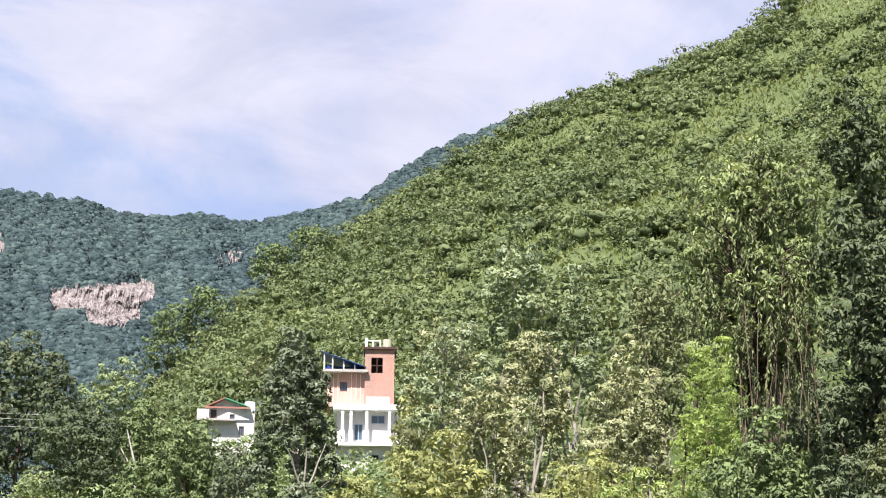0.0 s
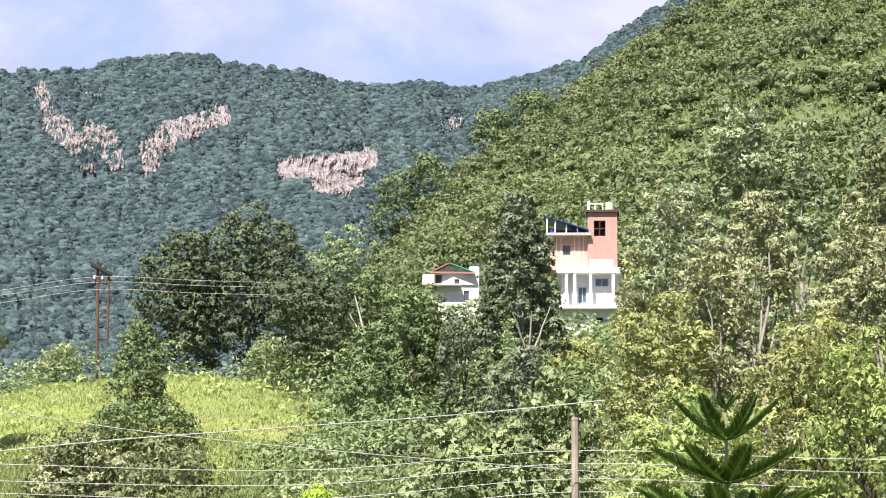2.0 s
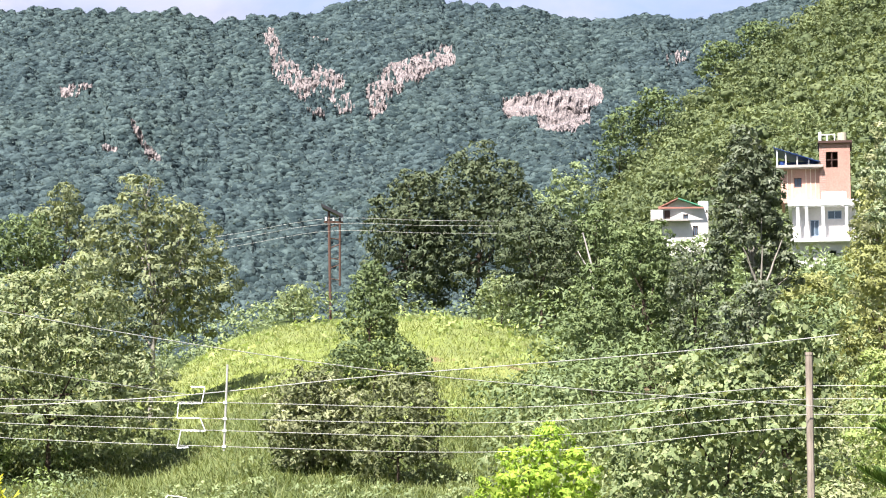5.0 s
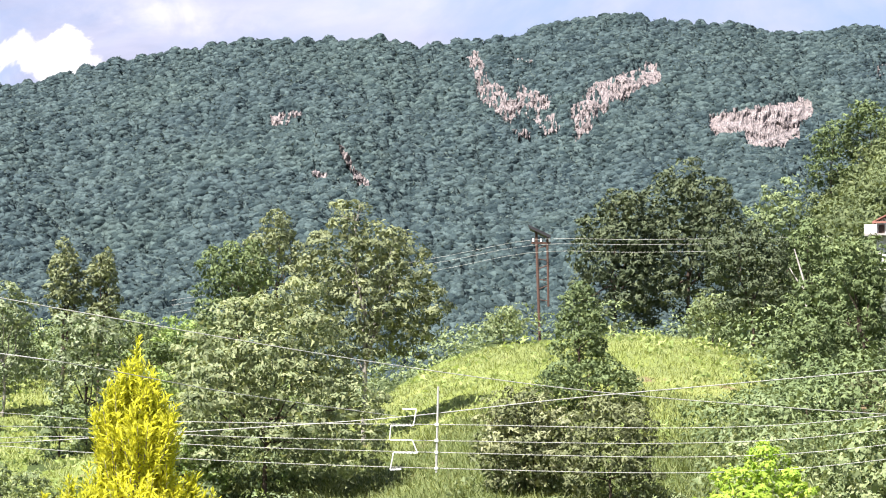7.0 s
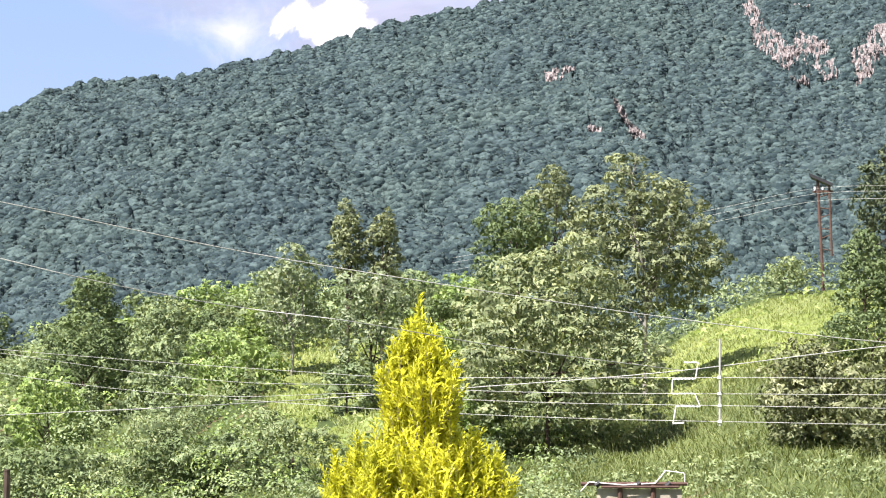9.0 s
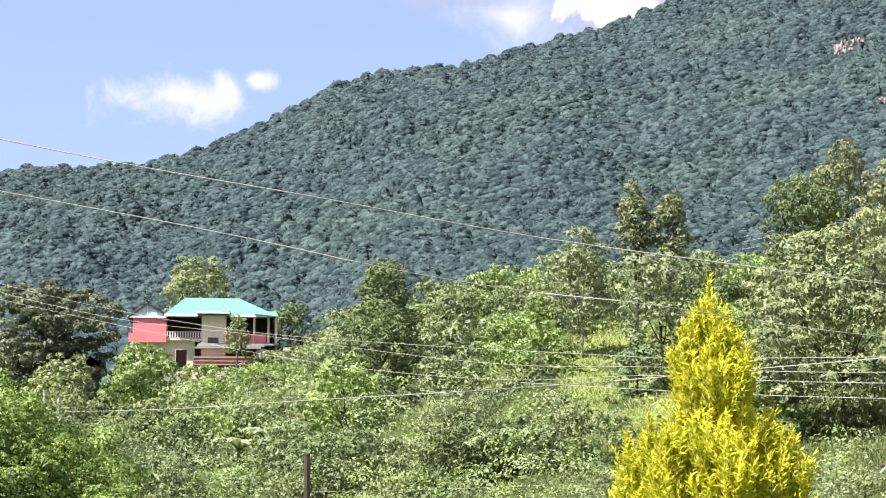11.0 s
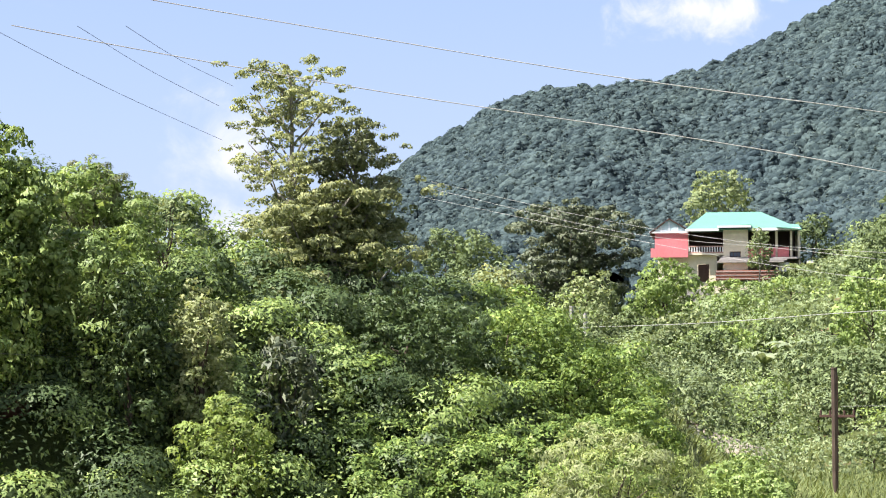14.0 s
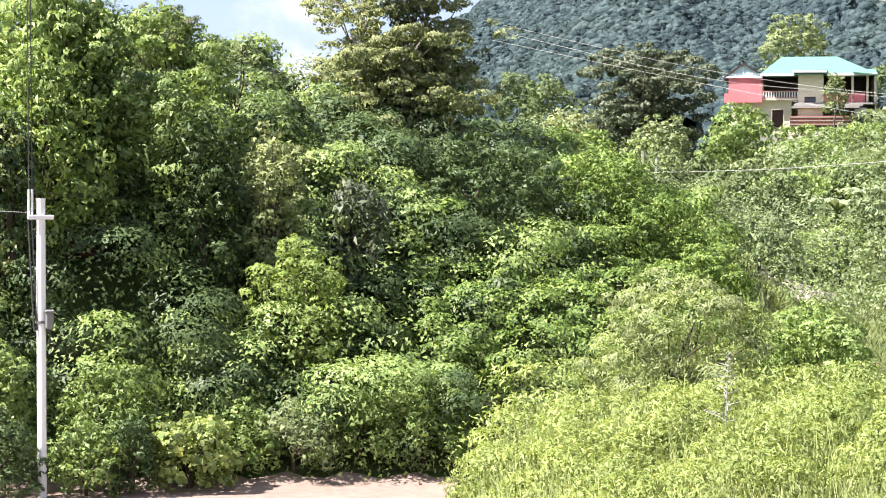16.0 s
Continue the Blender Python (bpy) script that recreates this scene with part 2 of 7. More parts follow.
def ground_material(name, low, mid, high):
    m = Nodes(name)
    wide = m.ramp(m.noise(0.06, 5.0), (0.3, low), (0.5, mid), (0.72, high))
    fine = m.noise(1.6, 6.0, 0.7)
    col = m.mix(1.0, wide, m.ramp(fine, (0.3, (0.6, 0.62, 0.6)), (0.7, (1.3, 1.3, 1.2))), "MULTIPLY")
    soil = m.ramp(m.noise(0.35, 5.0, 0.6), (0.62, (0, 0, 0)), (0.70, (1, 1, 1)))
    col = m.mix(soil, col, (0.156, 0.114, 0.066))
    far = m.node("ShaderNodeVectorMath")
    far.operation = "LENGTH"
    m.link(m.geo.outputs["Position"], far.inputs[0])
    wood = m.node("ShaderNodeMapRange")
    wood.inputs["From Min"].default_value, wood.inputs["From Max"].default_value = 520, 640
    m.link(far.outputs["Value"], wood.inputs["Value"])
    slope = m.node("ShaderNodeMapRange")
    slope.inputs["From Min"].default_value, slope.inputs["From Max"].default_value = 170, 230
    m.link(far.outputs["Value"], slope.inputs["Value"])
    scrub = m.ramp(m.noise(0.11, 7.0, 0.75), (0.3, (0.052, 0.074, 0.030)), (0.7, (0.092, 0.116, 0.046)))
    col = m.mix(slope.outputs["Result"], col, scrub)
    # the far woodland floor carries the same painted haze tint
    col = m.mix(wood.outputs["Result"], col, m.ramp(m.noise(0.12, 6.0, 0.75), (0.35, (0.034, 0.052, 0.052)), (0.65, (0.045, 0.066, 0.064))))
    m.bump(fine, 0.25, 0.7)
    return m.done(col, 0.95, 0.1)


def rock_material():
    m = Nodes("rock")
    big = m.noise(0.07, 6.0, 0.65, (1, 1, 0.5))
    streak = m.noise(0.30, 7.0, 0.72, (1, 1, 0.22))
    col = m.ramp(m.mix(0.6, big, streak), (0.36, (0.085, 0.080, 0.078)), (0.44, (0.22, 0.195, 0.185)), (0.52, (0.29, 0.262, 0.25)), (0.64, (0.37, 0.34, 0.33)))
    each = m.ramp(m.geo.outputs["Random Per Island"], (0.0, (0.34, 0.34, 0.36)), (0.4, (0.62, 0.61, 0.62)), (1.0, (0.92, 0.89, 0.88)))
    col = m.mix(1.0, col, each, "MULTIPLY")
    m.bump(streak, 1.5, 0.9)
    return m.done(col, 0.9, 0.15)


M["ground"] = ground_material("ground", (0.042, 0.060, 0.021), (0.060, 0.081, 0.027), (0.096, 0.108, 0.042))
M["meadow_ground"] = ground_material("meadow_ground", (0.118, 0.152, 0.040), (0.166, 0.200, 0.054), (0.198, 0.214, 0.072))
M["rock"] = rock_material()
M["road"] = wall_material("road", (0.259, 0.194, 0.158), 0.35)
M["white_wall"] = wall_material("white_wall", (0.576, 0.554, 0.540), 0.18)
M["cream_wall"] = wall_material("cream_wall", (0.786, 0.702, 0.543), 0.2)
M["red_wall"] = wall_material("red_wall", (0.72, 0.225, 0.235), 0.2)
M["pink_wall"] = wall_material("pink_wall", (0.515, 0.309, 0.252), 0.3)
M["brick_wall"] = wall_material("brick_wall", (0.360, 0.216, 0.173), 0.28)
M["concrete"] = wall_material("concrete", (0.346, 0.331, 0.310), 0.3)
# very dark brown that paints the shade inside a veranda and a doorway
M["inside_shade"] = wall_material("inside_shade", (0.072, 0.050, 0.043), 0.2)
M["teal_roof"] = wall_material("teal_roof", (0.115, 0.270, 0.205), 0.15, 0.5)
M["green_roof"] = wall_material("green_roof", (0.072, 0.274, 0.158), 0.2, 0.5)
M["rust_roof"] = wall_material("rust_roof", (0.302, 0.144, 0.108), 0.3, 0.6)
M["blue_sheet"] = wall_material("blue_sheet", (0.022, 0.050, 0.173), 0.35, 0.35)
M["white_paint"] = wall_material("white_paint", (0.796, 0.796, 0.796), 0.1, 0.5)
M["rust_steel"] = wall_material("rust_steel", (0.095, 0.055, 0.042), 0.4, 0.7)
M["dark_steel"] = wall_material("dark_steel", (0.029, 0.029, 0.032), 0.3, 0.5)
M["cable_pale"] = wall_material("cable_pale", (0.360, 0.360, 0.331), 0.15, 0.5)
M["cable_dark"] = wall_material("cable_dark", (0.072, 0.072, 0.072), 0.2, 0.6)

# ---------------------------------------------------------------- plan and meshes
def polar(az, d, z=0.0):
    """A place by its bearing from the camera's foot and its distance."""
    return Vector((d * math.sin(radians(az)), d * math.cos(radians(az)), z))


def mesh_object(name, verts, faces, *rest, smooth=False):
    """rest: perhaps vertex normals, then material, parent and label."""
    rest = list(rest)
    normals = rest.pop(0) if isinstance(rest[0], np.ndarray) else None
    mat, parent, label = (rest + [None, ""])[:3] if len(rest) < 3 else rest
    me = bpy.data.meshes.new(name)
    if isinstance(faces, list):
        me.from_pydata([tuple(v) for v in verts], [], faces)
    else:
        me.vertices.add(len(verts))
        me.vertices.foreach_set("co", np.asarray(verts, np.float32).ravel())
        me.loops.add(faces.size)
        me.loops.foreach_set("vertex_index", faces.astype(np.int32).ravel())
        me.polygons.add(len(faces))
        me.polygons.foreach_set("loop_start", np.arange(0, faces.size, faces.shape[1], dtype=np.int32))
        me.update(calc_edges=True)
    me.polygons.foreach_set("use_smooth", np.full(len(me.polygons), smooth or normals is not None))
    if normals is not None:
        me.attributes.new("custom_normal", "FLOAT_VECTOR", "POINT").data.foreach_set("vector", np.asarray(normals, np.float32).ravel())
        me.update()
    me.materials.append(mat)
    ob = new(name, me)
    if parent:
        ob.parent = parent
    if label:
        tagged(ob, label)
    return ob


def part(name, bm, material, parent=None, label=""):
    me = bpy.data.meshes.new(name)
    bm.to_mesh(me)
    bm.free()
    me.materials.append(material)
    ob = new(name, me)
    if parent:
        ob.parent = parent
    if label:
        tagged(ob, label)
    return ob


NEAR_D = [2, 20, 30, 36, 45, 60, 80, 100, 130, 160, 200]
NEAR_AZ = [-60, -50, -42, -37, -33, -29, -25, -20, -14, -8, -3, 2, 6, 10, 15, 20, 27, 40]
NEAR_Z = np.array([
    [float(v) for v in row.split()] for row in """
0 0 0.2 7 8.5 9 9 8 8 8 8
0 0 0 6 8.3 8.5 8 7 6 5 5
0 0 0 4.2 6.8 7 5.5 5 5 5 5
0 0 0 3.9 6.1 5.8 4.5 4.5 5 6 6
0 .3 .8 3.5 5.6 4.8 3 3 4 5 6
0 .8 1 2.3 3.9 3.1 2 3 6 8 9
0 1 1 1 1.5 .8 1.5 4.5 9 12 13
0 1 1 1 1 1 3 7 12.5 15 16
0 1 1 1 1 1.8 6 10.5 15 17 18
0 1 1 1 1.5 3 7.5 11 15 16 17
0 1 1 1.5 2 4 7 10 13 15 16
0 1 1.5 2 3 5 9 13 17.3 18 18
0 1 1.5 2 3 5 9.5 14 17.6 18.5 19
0 1 1.5 2 3 5 9 13 17 20 24
0 1 1.5 2 3 5 9 13 18 25 32
0 1 1.5 2 3.5 6 10 14 19 25 36
0 1 1.5 2 3.5 6 10 14 20 28 40
0 1 1.5 2 4 7 12 18 26 36 52""".strip().split("\n")])
HILL_AZ = [4, 9, 11.5, 12.6, 14.0, 15.5, 17.7, 19.2, 20.3, 21.4, 22.5, 23.3, 24.8, 25.6, 26.7, 28.0, 29.2, 30.3, 31.7, 32.6, 38, 46]
HILL_EL = [3.0, 6.6, 9.0, 10.2, 11.6, 13.0, 14.6, 15.6, 16.5, 17.0, 17.6, 18.05, 18.75, 19.15, 19.35, 19.75, 20.1, 20.6, 21.3, 21.65, 23.6, 25]
RIDGE_AZ = [-70, -50, -40, -35.66, -33.1, -31.6, -30, -28.2, -26.5, -24.7, -23, -21.8, -20.2, -18, -16.5, -14.6, -12.9, -11, -9, -7, -5, -3.2, -2.2, -1.0, 1.2, 2.5, 3.8, 5.8, 6.7, 8, 9.2, 10.3, 11.6, 13, 14.65, 16.5, 18.4, 19.9, 21.4, 23.3, 25, 27.1, 28.2, 30, 34, 45]
RIDGE_EL = [0.78, 1.78, 2.98, 6.38, 7.93, 8.41, 8.46, 8.63, 8.98, 9.76, 10.53, 11.28, 11.73, 11.88, 12.28, 12.78, 13.18, 13.76, 14.18, 14.63, 14.68, 14.78, 14.93, 14.58, 14.90, 15.08, 15.48, 15.65, 15.50, 15.31, 15.28, 15.03, 14.83, 15.03, 14.83, 15.21, 15.68, 16.78, 17.48, 18.28, 18.78, 19.33, 19.73, 19.98, 20.78, 21.78]
HILL_D, RIDGE_D = 430.0, 1230.0


def wave(x, y, s, k=0):
    """Smooth unevenness, about -1 to 1, of wavelength s."""
    a = 6.283 / s
    return (np.sin(a * (x + 0.31 * y) + 1.3 * k) + np.sin(a * (0.83 * y - 0.47 * x) * 1.31 + 2.1 * k + 1) + np.sin(a * (x * 0.59 + y * 1.17) * 1.9 + 0.7 * k) * 0.6) / 2.6


def height(az, d):
    """Height of the ground at bearings az (degrees) and distances d: near slopes, the green hill, the far mountain."""
    az, d = np.asarray(az, float), np.asarray(d, float)
    a = np.clip(az, -60, 40)
    fi = np.interp(a, NEAR_AZ, np.arange(len(NEAR_AZ)))
    i0 = np.minimum(fi.astype(int), len(NEAR_AZ) - 2)
    s = fi - i0
    s = s * s * (3 - 2 * s)
    dj = np.interp(np.clip(d, 2, 200), NEAR_D, np.arange(len(NEAR_D)))
    j0 = np.minimum(dj.astype(int), len(NEAR_D) - 2)
    q = dj - j0
    z0 = NEAR_Z[i0, j0] * (1 - q) + NEAR_Z[i0, j0 + 1] * q
    z1 = NEAR_Z[i0 + 1, j0] * (1 - q) + NEAR_Z[i0 + 1, j0 + 1] * q
    near = z0 * (1 - s) + z1 * s
    x, y = d * np.sin(np.radians(az)), d * np.cos(np.radians(az))
    near = near + wave(x, y, 17.0) * 0.25 * np.clip((d - 35) / 40, 0, 1)
    # the green hill
    crest = EYE + HILL_D * np.tan(np.radians(np.interp(az, HILL_AZ, HILL_EL)))
    up = np.clip((d - 200) / (HILL_D - 200), 0, 1)
    down = np.clip((d - HILL_D) / 300, 0, 1)
    hill = near + (crest - near) * (0.75 * up + 0.25 * up * up) - (crest - 55) * down * down * (3 - 2 * down)
    hill = hill + wave(x, y, 60.0, 2) * 3.0 * np.sin(np.pi * up) ** 2
    mid = near + np.clip((d - 200) / 500, 0, 1) * 18
    k = np.clip((az - 7) / 4, 0, 1)
    base = np.where(d > 200, mid * (1 - k) + hill * k, near)
    # the far mountain
    top = EYE + RIDGE_D * np.tan(np.radians(np.interp(az, RIDGE_AZ, RIDGE_EL)))
    u = np.clip((d - 640) / (RIDGE_D - 640), 0, 1)
    v = np.clip((d - RIDGE_D) / 1500, 0, 1)
    folds = wave(x, y, 230.0, 1) * 16 + wave(x, y, 90.0, 3) * 6
    mount = base + (top - base) * (0.85 * u + 0.15 * u * u) - (top - 60) * v * v * (3 - 2 * v) + folds * np.sin(np.pi * u) ** 1.2
    back = np.clip((np.abs(az + 7) - 60) / 30, 0, 1)
    return np.where(d > 640, mount, base) * (1 - back)


def ground_at(az, d):
    return float(height(az, d))


def knoll(a, q):
    """The open grass of the knoll."""
    return (np.abs((a - 5.0) / 5.2) ** 2 + ((q - 98) / 30) ** 2 < 1) | (np.abs((a + 0.8) / 2.4) ** 2 + ((q - 100) / 24) ** 2 < 1)


def clearing(a, q):
    """The open grass slope beside the spreading tree."""
    return (np.abs((a + 10.5) / 4.2) ** 2 + ((q - 92) / 26) ** 2 < 1) & (wave(a * 3, q, 11.0, 4) > -0.55)


def build_ground():
    az = np.concatenate([np.arange(-180, -66, 6.0), np.arange(-66, 48, 0.5), np.arange(48, 180, 6.0)])
    d = np.concatenate([np.linspace(1.0, 60, 48), np.geomspace(62, 460, 70), np.geomspace(475, 1500, 40), np.geomspace(1600, 4800, 12)])
    A, Dd = np.meshgrid(az, d, indexing="ij")
    Z = height(A, Dd)
    # the coarse sheet runs below the forest floor under the woods
    Z = Z - 10.0 * np.clip((Dd - 665) / 25, 0, 1) * np.clip((1245 - Dd) / 30, 0, 1) * ((A > -45.6) & (A < 36.6))
    V = np.stack([Dd * np.sin(np.radians(A)), Dd * np.cos(np.radians(A)), Z], -1).reshape(-1, 3)
    na, nd = len(az), len(d)
    i, j = np.meshgrid(np.arange(na), np.arange(nd - 1), indexing="ij")
    i2 = (i + 1) % na
    F = np.stack([i * nd + j, i * nd + j + 1, i2 * nd + j + 1, i2 * nd + j], -1).reshape(-1, 4).tolist()
    V = np.vstack([V, [[0, 0, 0]]])
    F += [[na * nd, a * nd, ((a + 1) % na) * nd] for a in range(na)]
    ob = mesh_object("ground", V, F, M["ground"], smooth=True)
    ob.data.materials.append(M["meadow_ground"])
    a, q = (A + 0.0)[:, :-1].ravel(), Dd[:, :-1].ravel()
    lawn = (knoll(a, q) | clearing(a, q)).astype(np.int32)
    ob.data.polygons.foreach_set("material_index", np.concatenate([lawn, np.zeros(na, np.int32)]))
    return ob


ground = tagged(build_ground(), "grassy hill ground with soil patches rising to mountains", "ground", kind="structure")


# ---------------------------------------------------------------- plants
def unit(v):
    return v / np.maximum(np.linalg.norm(v, axis=-1, keepdims=True), 1e-9)


def leaf_mesh(P, along, face, size, width=0.5, bend=0.15, soft=None, plain=False):
    """Many two-triangle leaves (plain: one triangle): points, growth direction, facing, length; soft: the rounding of the clump that they belong to."""
    along = unit(along)
    side = unit(np.cross(along, face))
    nrm = np.cross(side, along)
    soft = nrm if soft is None else unit(0.88 * soft + 0.12 * nrm)
    L = size[:, None]
    if plain:
        V = np.stack([P + side * L * width * 0.5, P + along * L, P - side * L * width * 0.5], 1).reshape(-1, 3)
        F = np.arange(len(P))[:, None] * 3 + [0, 1, 2]
        back = (np.cross(along, side) * soft).sum(1) > 0
        return V, np.where(back[:, None], F[:, ::-1], F), np.repeat(soft, 3, 0)
    b = P + along * L * 0.45 + side * L * width * 0.5 + nrm * L * bend
    c = P + along * L - nrm * L * bend
    e = P + along * L * 0.45 - side * L * width * 0.5 + nrm * L * bend
    V = np.stack([P, b, c, e], 1).reshape(-1, 3)
    k = np.arange(len(P))[:, None] * 4
    F = np.concatenate([k + [0, 1, 2], k + [0, 2, 3]], 0)
    back = np.tile((nrm * soft).sum(1) < 0, 2)
    F = np.where((np.concatenate([back[:len(P)], back[:len(P)]]))[:, None], F[:, ::-1], F)
    return V, F, np.repeat(soft, 4, 0)


def lump_mesh(C, R, rng, template, jitter=0.25):
    V0, F0 = template
    n = len(C)
    k = 1 + (rng.random((n, len(V0), 1)) - 0.5) * 2 * jitter
    V = C[:, None, :] + V0[None] * k * R[:, None, :]
    F = (F0[None] + (np.arange(n) * len(V0))[:, None, None]).reshape(-1, 3)
    N = unit(V0[None] + rng.normal(0, 0.3, (n, len(V0), 3)))
    return V.reshape(-1, 3), F, N.reshape(-1, 3)


def join(*parts):
    o, Fs = 0, []
    for V, F, N in parts:
        Fs.append(np.asarray(F) + o)
        o += len(V)
    return np.vstack([p[0] for p in parts]), np.vstack(Fs), np.vstack([p[2] for p in parts])


def tube(path, r0, r1, n=6):
    """A tapered limb along a path, as triangles."""
    P = np.array([tuple(p) for p in path], float)
    m = len(P)
    t = unit(np.gradient(P, axis=0))
    ref = np.where(np.abs(t[:, 2:3]) > 0.9, [[1.0, 0, 0]], [[0, 0, 1.0]])
    u = unit(np.cross(t, ref))
    w = np.cross(t, u)
    a = np.linspace(0, 2 * np.pi, n, endpoint=False)
    r = np.linspace(r0, r1, m)[:, None, None]
    V = P[:, None] + r * (np.cos(a)[None, :, None] * u[:, None] + np.sin(a)[None, :, None] * w[:, None])
    F = []
    for i in range(m - 1):
        for j in range(n):
            p, q = i * n + j, i * n + (j + 1) % n
            F += [[p, q, p + n], [q, q + n, p + n]]
    for base in (0, (m - 1) * n):
        F += [[base, base + j, base + j + 1] for j in range(1, n - 1)]
    return V.reshape(-1, 3), np.array(F), unit(V - P[:, None]).reshape(-1, 3)


def crooked(a, b, rng, sway=0.08, n=6):
    """A slightly crooked line from a to b."""
    a, b = np.array(a, float), np.array(b, float)
    L = np.linalg.norm(b - a)
    s = np.linspace(0, 1, n)[:, None]
    off = np.cumsum(rng.normal(0, 1, (n, 3)), 0) * sway * L / n
    off -= off[0] + (off[-1] - off[0]) * s
    return a + (b - a) * s + off


def crown_lumps(c, R, rng, n, size=0.36, fill=0.75, shell=0.25):
    """Sub-crowns spread over an ellipsoid, for an uneven outline with gaps; shell: how near its skin they keep."""
    v = unit(rng.normal(0, 1, (n, 3)))
    v[:, 2] = np.where(v[:, 2] < -0.5, -v[:, 2], v[:, 2])
    k = (shell + (1 - shell) * rng.random((n, 1)) ** 0.45) * fill
    # a few broad bays and bulges in the outline
    bay = sum(np.sin(v @ unit(rng.normal(0, 1, 3)) * f + rng.uniform(0, 6.28)) for f in (3.0, 5.0, 8.0))[:, None] / 3
    C = c + v * k * (1 + 0.16 * bay) * R
    r = size * (0.6 + 0.8 * rng.random((n, 1))) * np.array([1.0, 1.0, 0.72]) * min(R[0], R[2] * 1.3)
    return C, np.broadcast_to(r, C.shape) * 1.0


def buried(P, own, C, R, depth=0.74):
    """Which leaves lie inside another lump than their own."""
    order = np.argsort(P[:, 0])
    x = P[order, 0]
    lo, hi = np.searchsorted(x, C[:, 0] - R[:, 0]), np.searchsorted(x, C[:, 0] + R[:, 0])
    bad = np.zeros(len(P), bool)
    for k in range(len(C)):
        i = order[lo[k]:hi[k]]
        q = (((P[i] - C[k]) / (R[k] * depth)) ** 2).sum(1)
        bad[i[(q < 1) & (own[i] != k)]] = True
    return bad


def leaf_cloud(C, R, rng, n, size, width=0.5, droop=0.2, core=0.72, up=0.35, bend=0.12, spread=0.8, clump=7, flat=0.55, inner=6, scale=None, heart=0.36, plain=False, even=0.32, soil=False, cull=True):
    """Leaves over the outside of the lumps, partly in small clumps, and larger leaves deeper inside that close the crown."""
    k = len(C) * clump
    j = np.repeat(np.arange(len(C)), clump)
    v = unit(rng.normal(0, 1, (k, 3)) + [0, 0, up])
    c2 = C[j] + v * R[j] * (0.62 + 0.28 * rng.random((k, 1)))
    r2 = np.mean(R[j], 1, keepdims=True) * (0.30 + 0.22 * rng.random((k, 1))) * [1.0, 1.0, flat]
    each = np.full(len(C), size) if scale is None else size * scale
    w = r2[:, 0] * r2[:, 2] / each[j] ** 2
    m = int(n * (2.4 if cull else 1))
    i = rng.choice(k, m, p=w / w.sum())
    q = unit(rng.normal(0, 1, (m, 3)) + [0, 0, 0.45] + v[i] * 0.5)
    P = c2[i] + q * r2[i] * (0.75 + 0.4 * rng.random((m, 1)))
    # the others lie evenly over the lumps and close the gaps between the clumps
    lone = rng.random(m) < even
    area = R[:, 0] * R[:, 2] / each ** 2
    h = rng.choice(len(C), m, p=area / area.sum())
    q = np.where(lone[:, None], unit(rng.normal(0, 1, (m, 3)) + [0, 0, up * 0.6]), q)
    P = np.where(lone[:, None], C[h] + q * R[h] * (0.72 + 0.22 * rng.random((m, 1))), P)
    own = np.where(lone, h, j[i])
    turn = np.where(lone[:, None], q, v[i])
    fair = ~buried(P, own, C, R) if cull else np.ones(m, bool)
    if soil:
        fair &= P[:, 2] > height(np.degrees(np.arctan2(P[:, 0], P[:, 1])), np.hypot(P[:, 0], P[:, 1]))
    keep = np.flatnonzero(fair)[:n]
    n, q, P, own, turn = len(keep), q[keep], P[keep], own[keep], turn[keep]
    along = unit(0.35 * q + rng.normal(0, spread, (n, 3)) + [0, 0, -droop])
    face = unit(q + rng.normal(0, 0.3, (n, 3)) + [0, 0, 0.3])
    along = unit(along - (0.8 if plain else 0.5) * (along * face).sum(1, keepdims=True) * face)
    soft = unit(q + 0.8 * turn + rng.normal(0, 0.12, (n, 3)))
    L = each[own] * (0.6 + 0.8 * rng.random(n))
    V = leaf_mesh(P - along * L[:, None] * 0.4, along, face, L, width, bend, soft, plain)
    if not core:
        return V
    m = len(C) * inner
    i = np.repeat(np.arange(len(C)), inner)
    v = unit(rng.normal(0, 1, (m, 3)))
    P = C[i] + v * R[i] * core * (0.35 + 0.65 * rng.random((m, 1)))
    big = np.minimum(np.mean(R[i], 1) * (0.28 + 0.24 * rng.random(m)), 1.5 * each[i])
    V = join(V, leaf_mesh(P - v * big[:, None] * 0.4, unit(rng.normal(0, 1, (m, 3))), unit(v + rng.normal(0, 0.3, (m, 3))), big, 0.8, 0.1, v, plain))
    return join(V, lump_mesh(C, R * heart, rng, ICO, 0.24)) if heart else V


def ico0():
    t = (1 + 5 ** 0.5) / 2
    V = unit(np.array([[-1, t, 0], [1, t, 0], [-1, -t, 0], [1, -t, 0], [0, -1, t], [0, 1, t], [0, -1, -t], [0, 1, -t], [t, 0, -1], [t, 0, 1], [-t, 0, -1], [-t, 0, 1]], float))
    F = [[0, 11, 5], [0, 5, 1], [0, 1, 7], [0, 7, 10], [0, 10, 11], [1, 5, 9], [5, 11, 4], [11, 10, 2], [10, 7, 6], [7, 1, 8],
         [3, 9, 4], [3, 4, 2], [3, 2, 6], [3, 6, 8], [3, 8, 9], [4, 9, 5], [2, 4, 11], [6, 2, 10], [8, 6, 7], [9, 8, 1]]
    return V, np.array(F)


ICO = ico0()


SEED = [10]


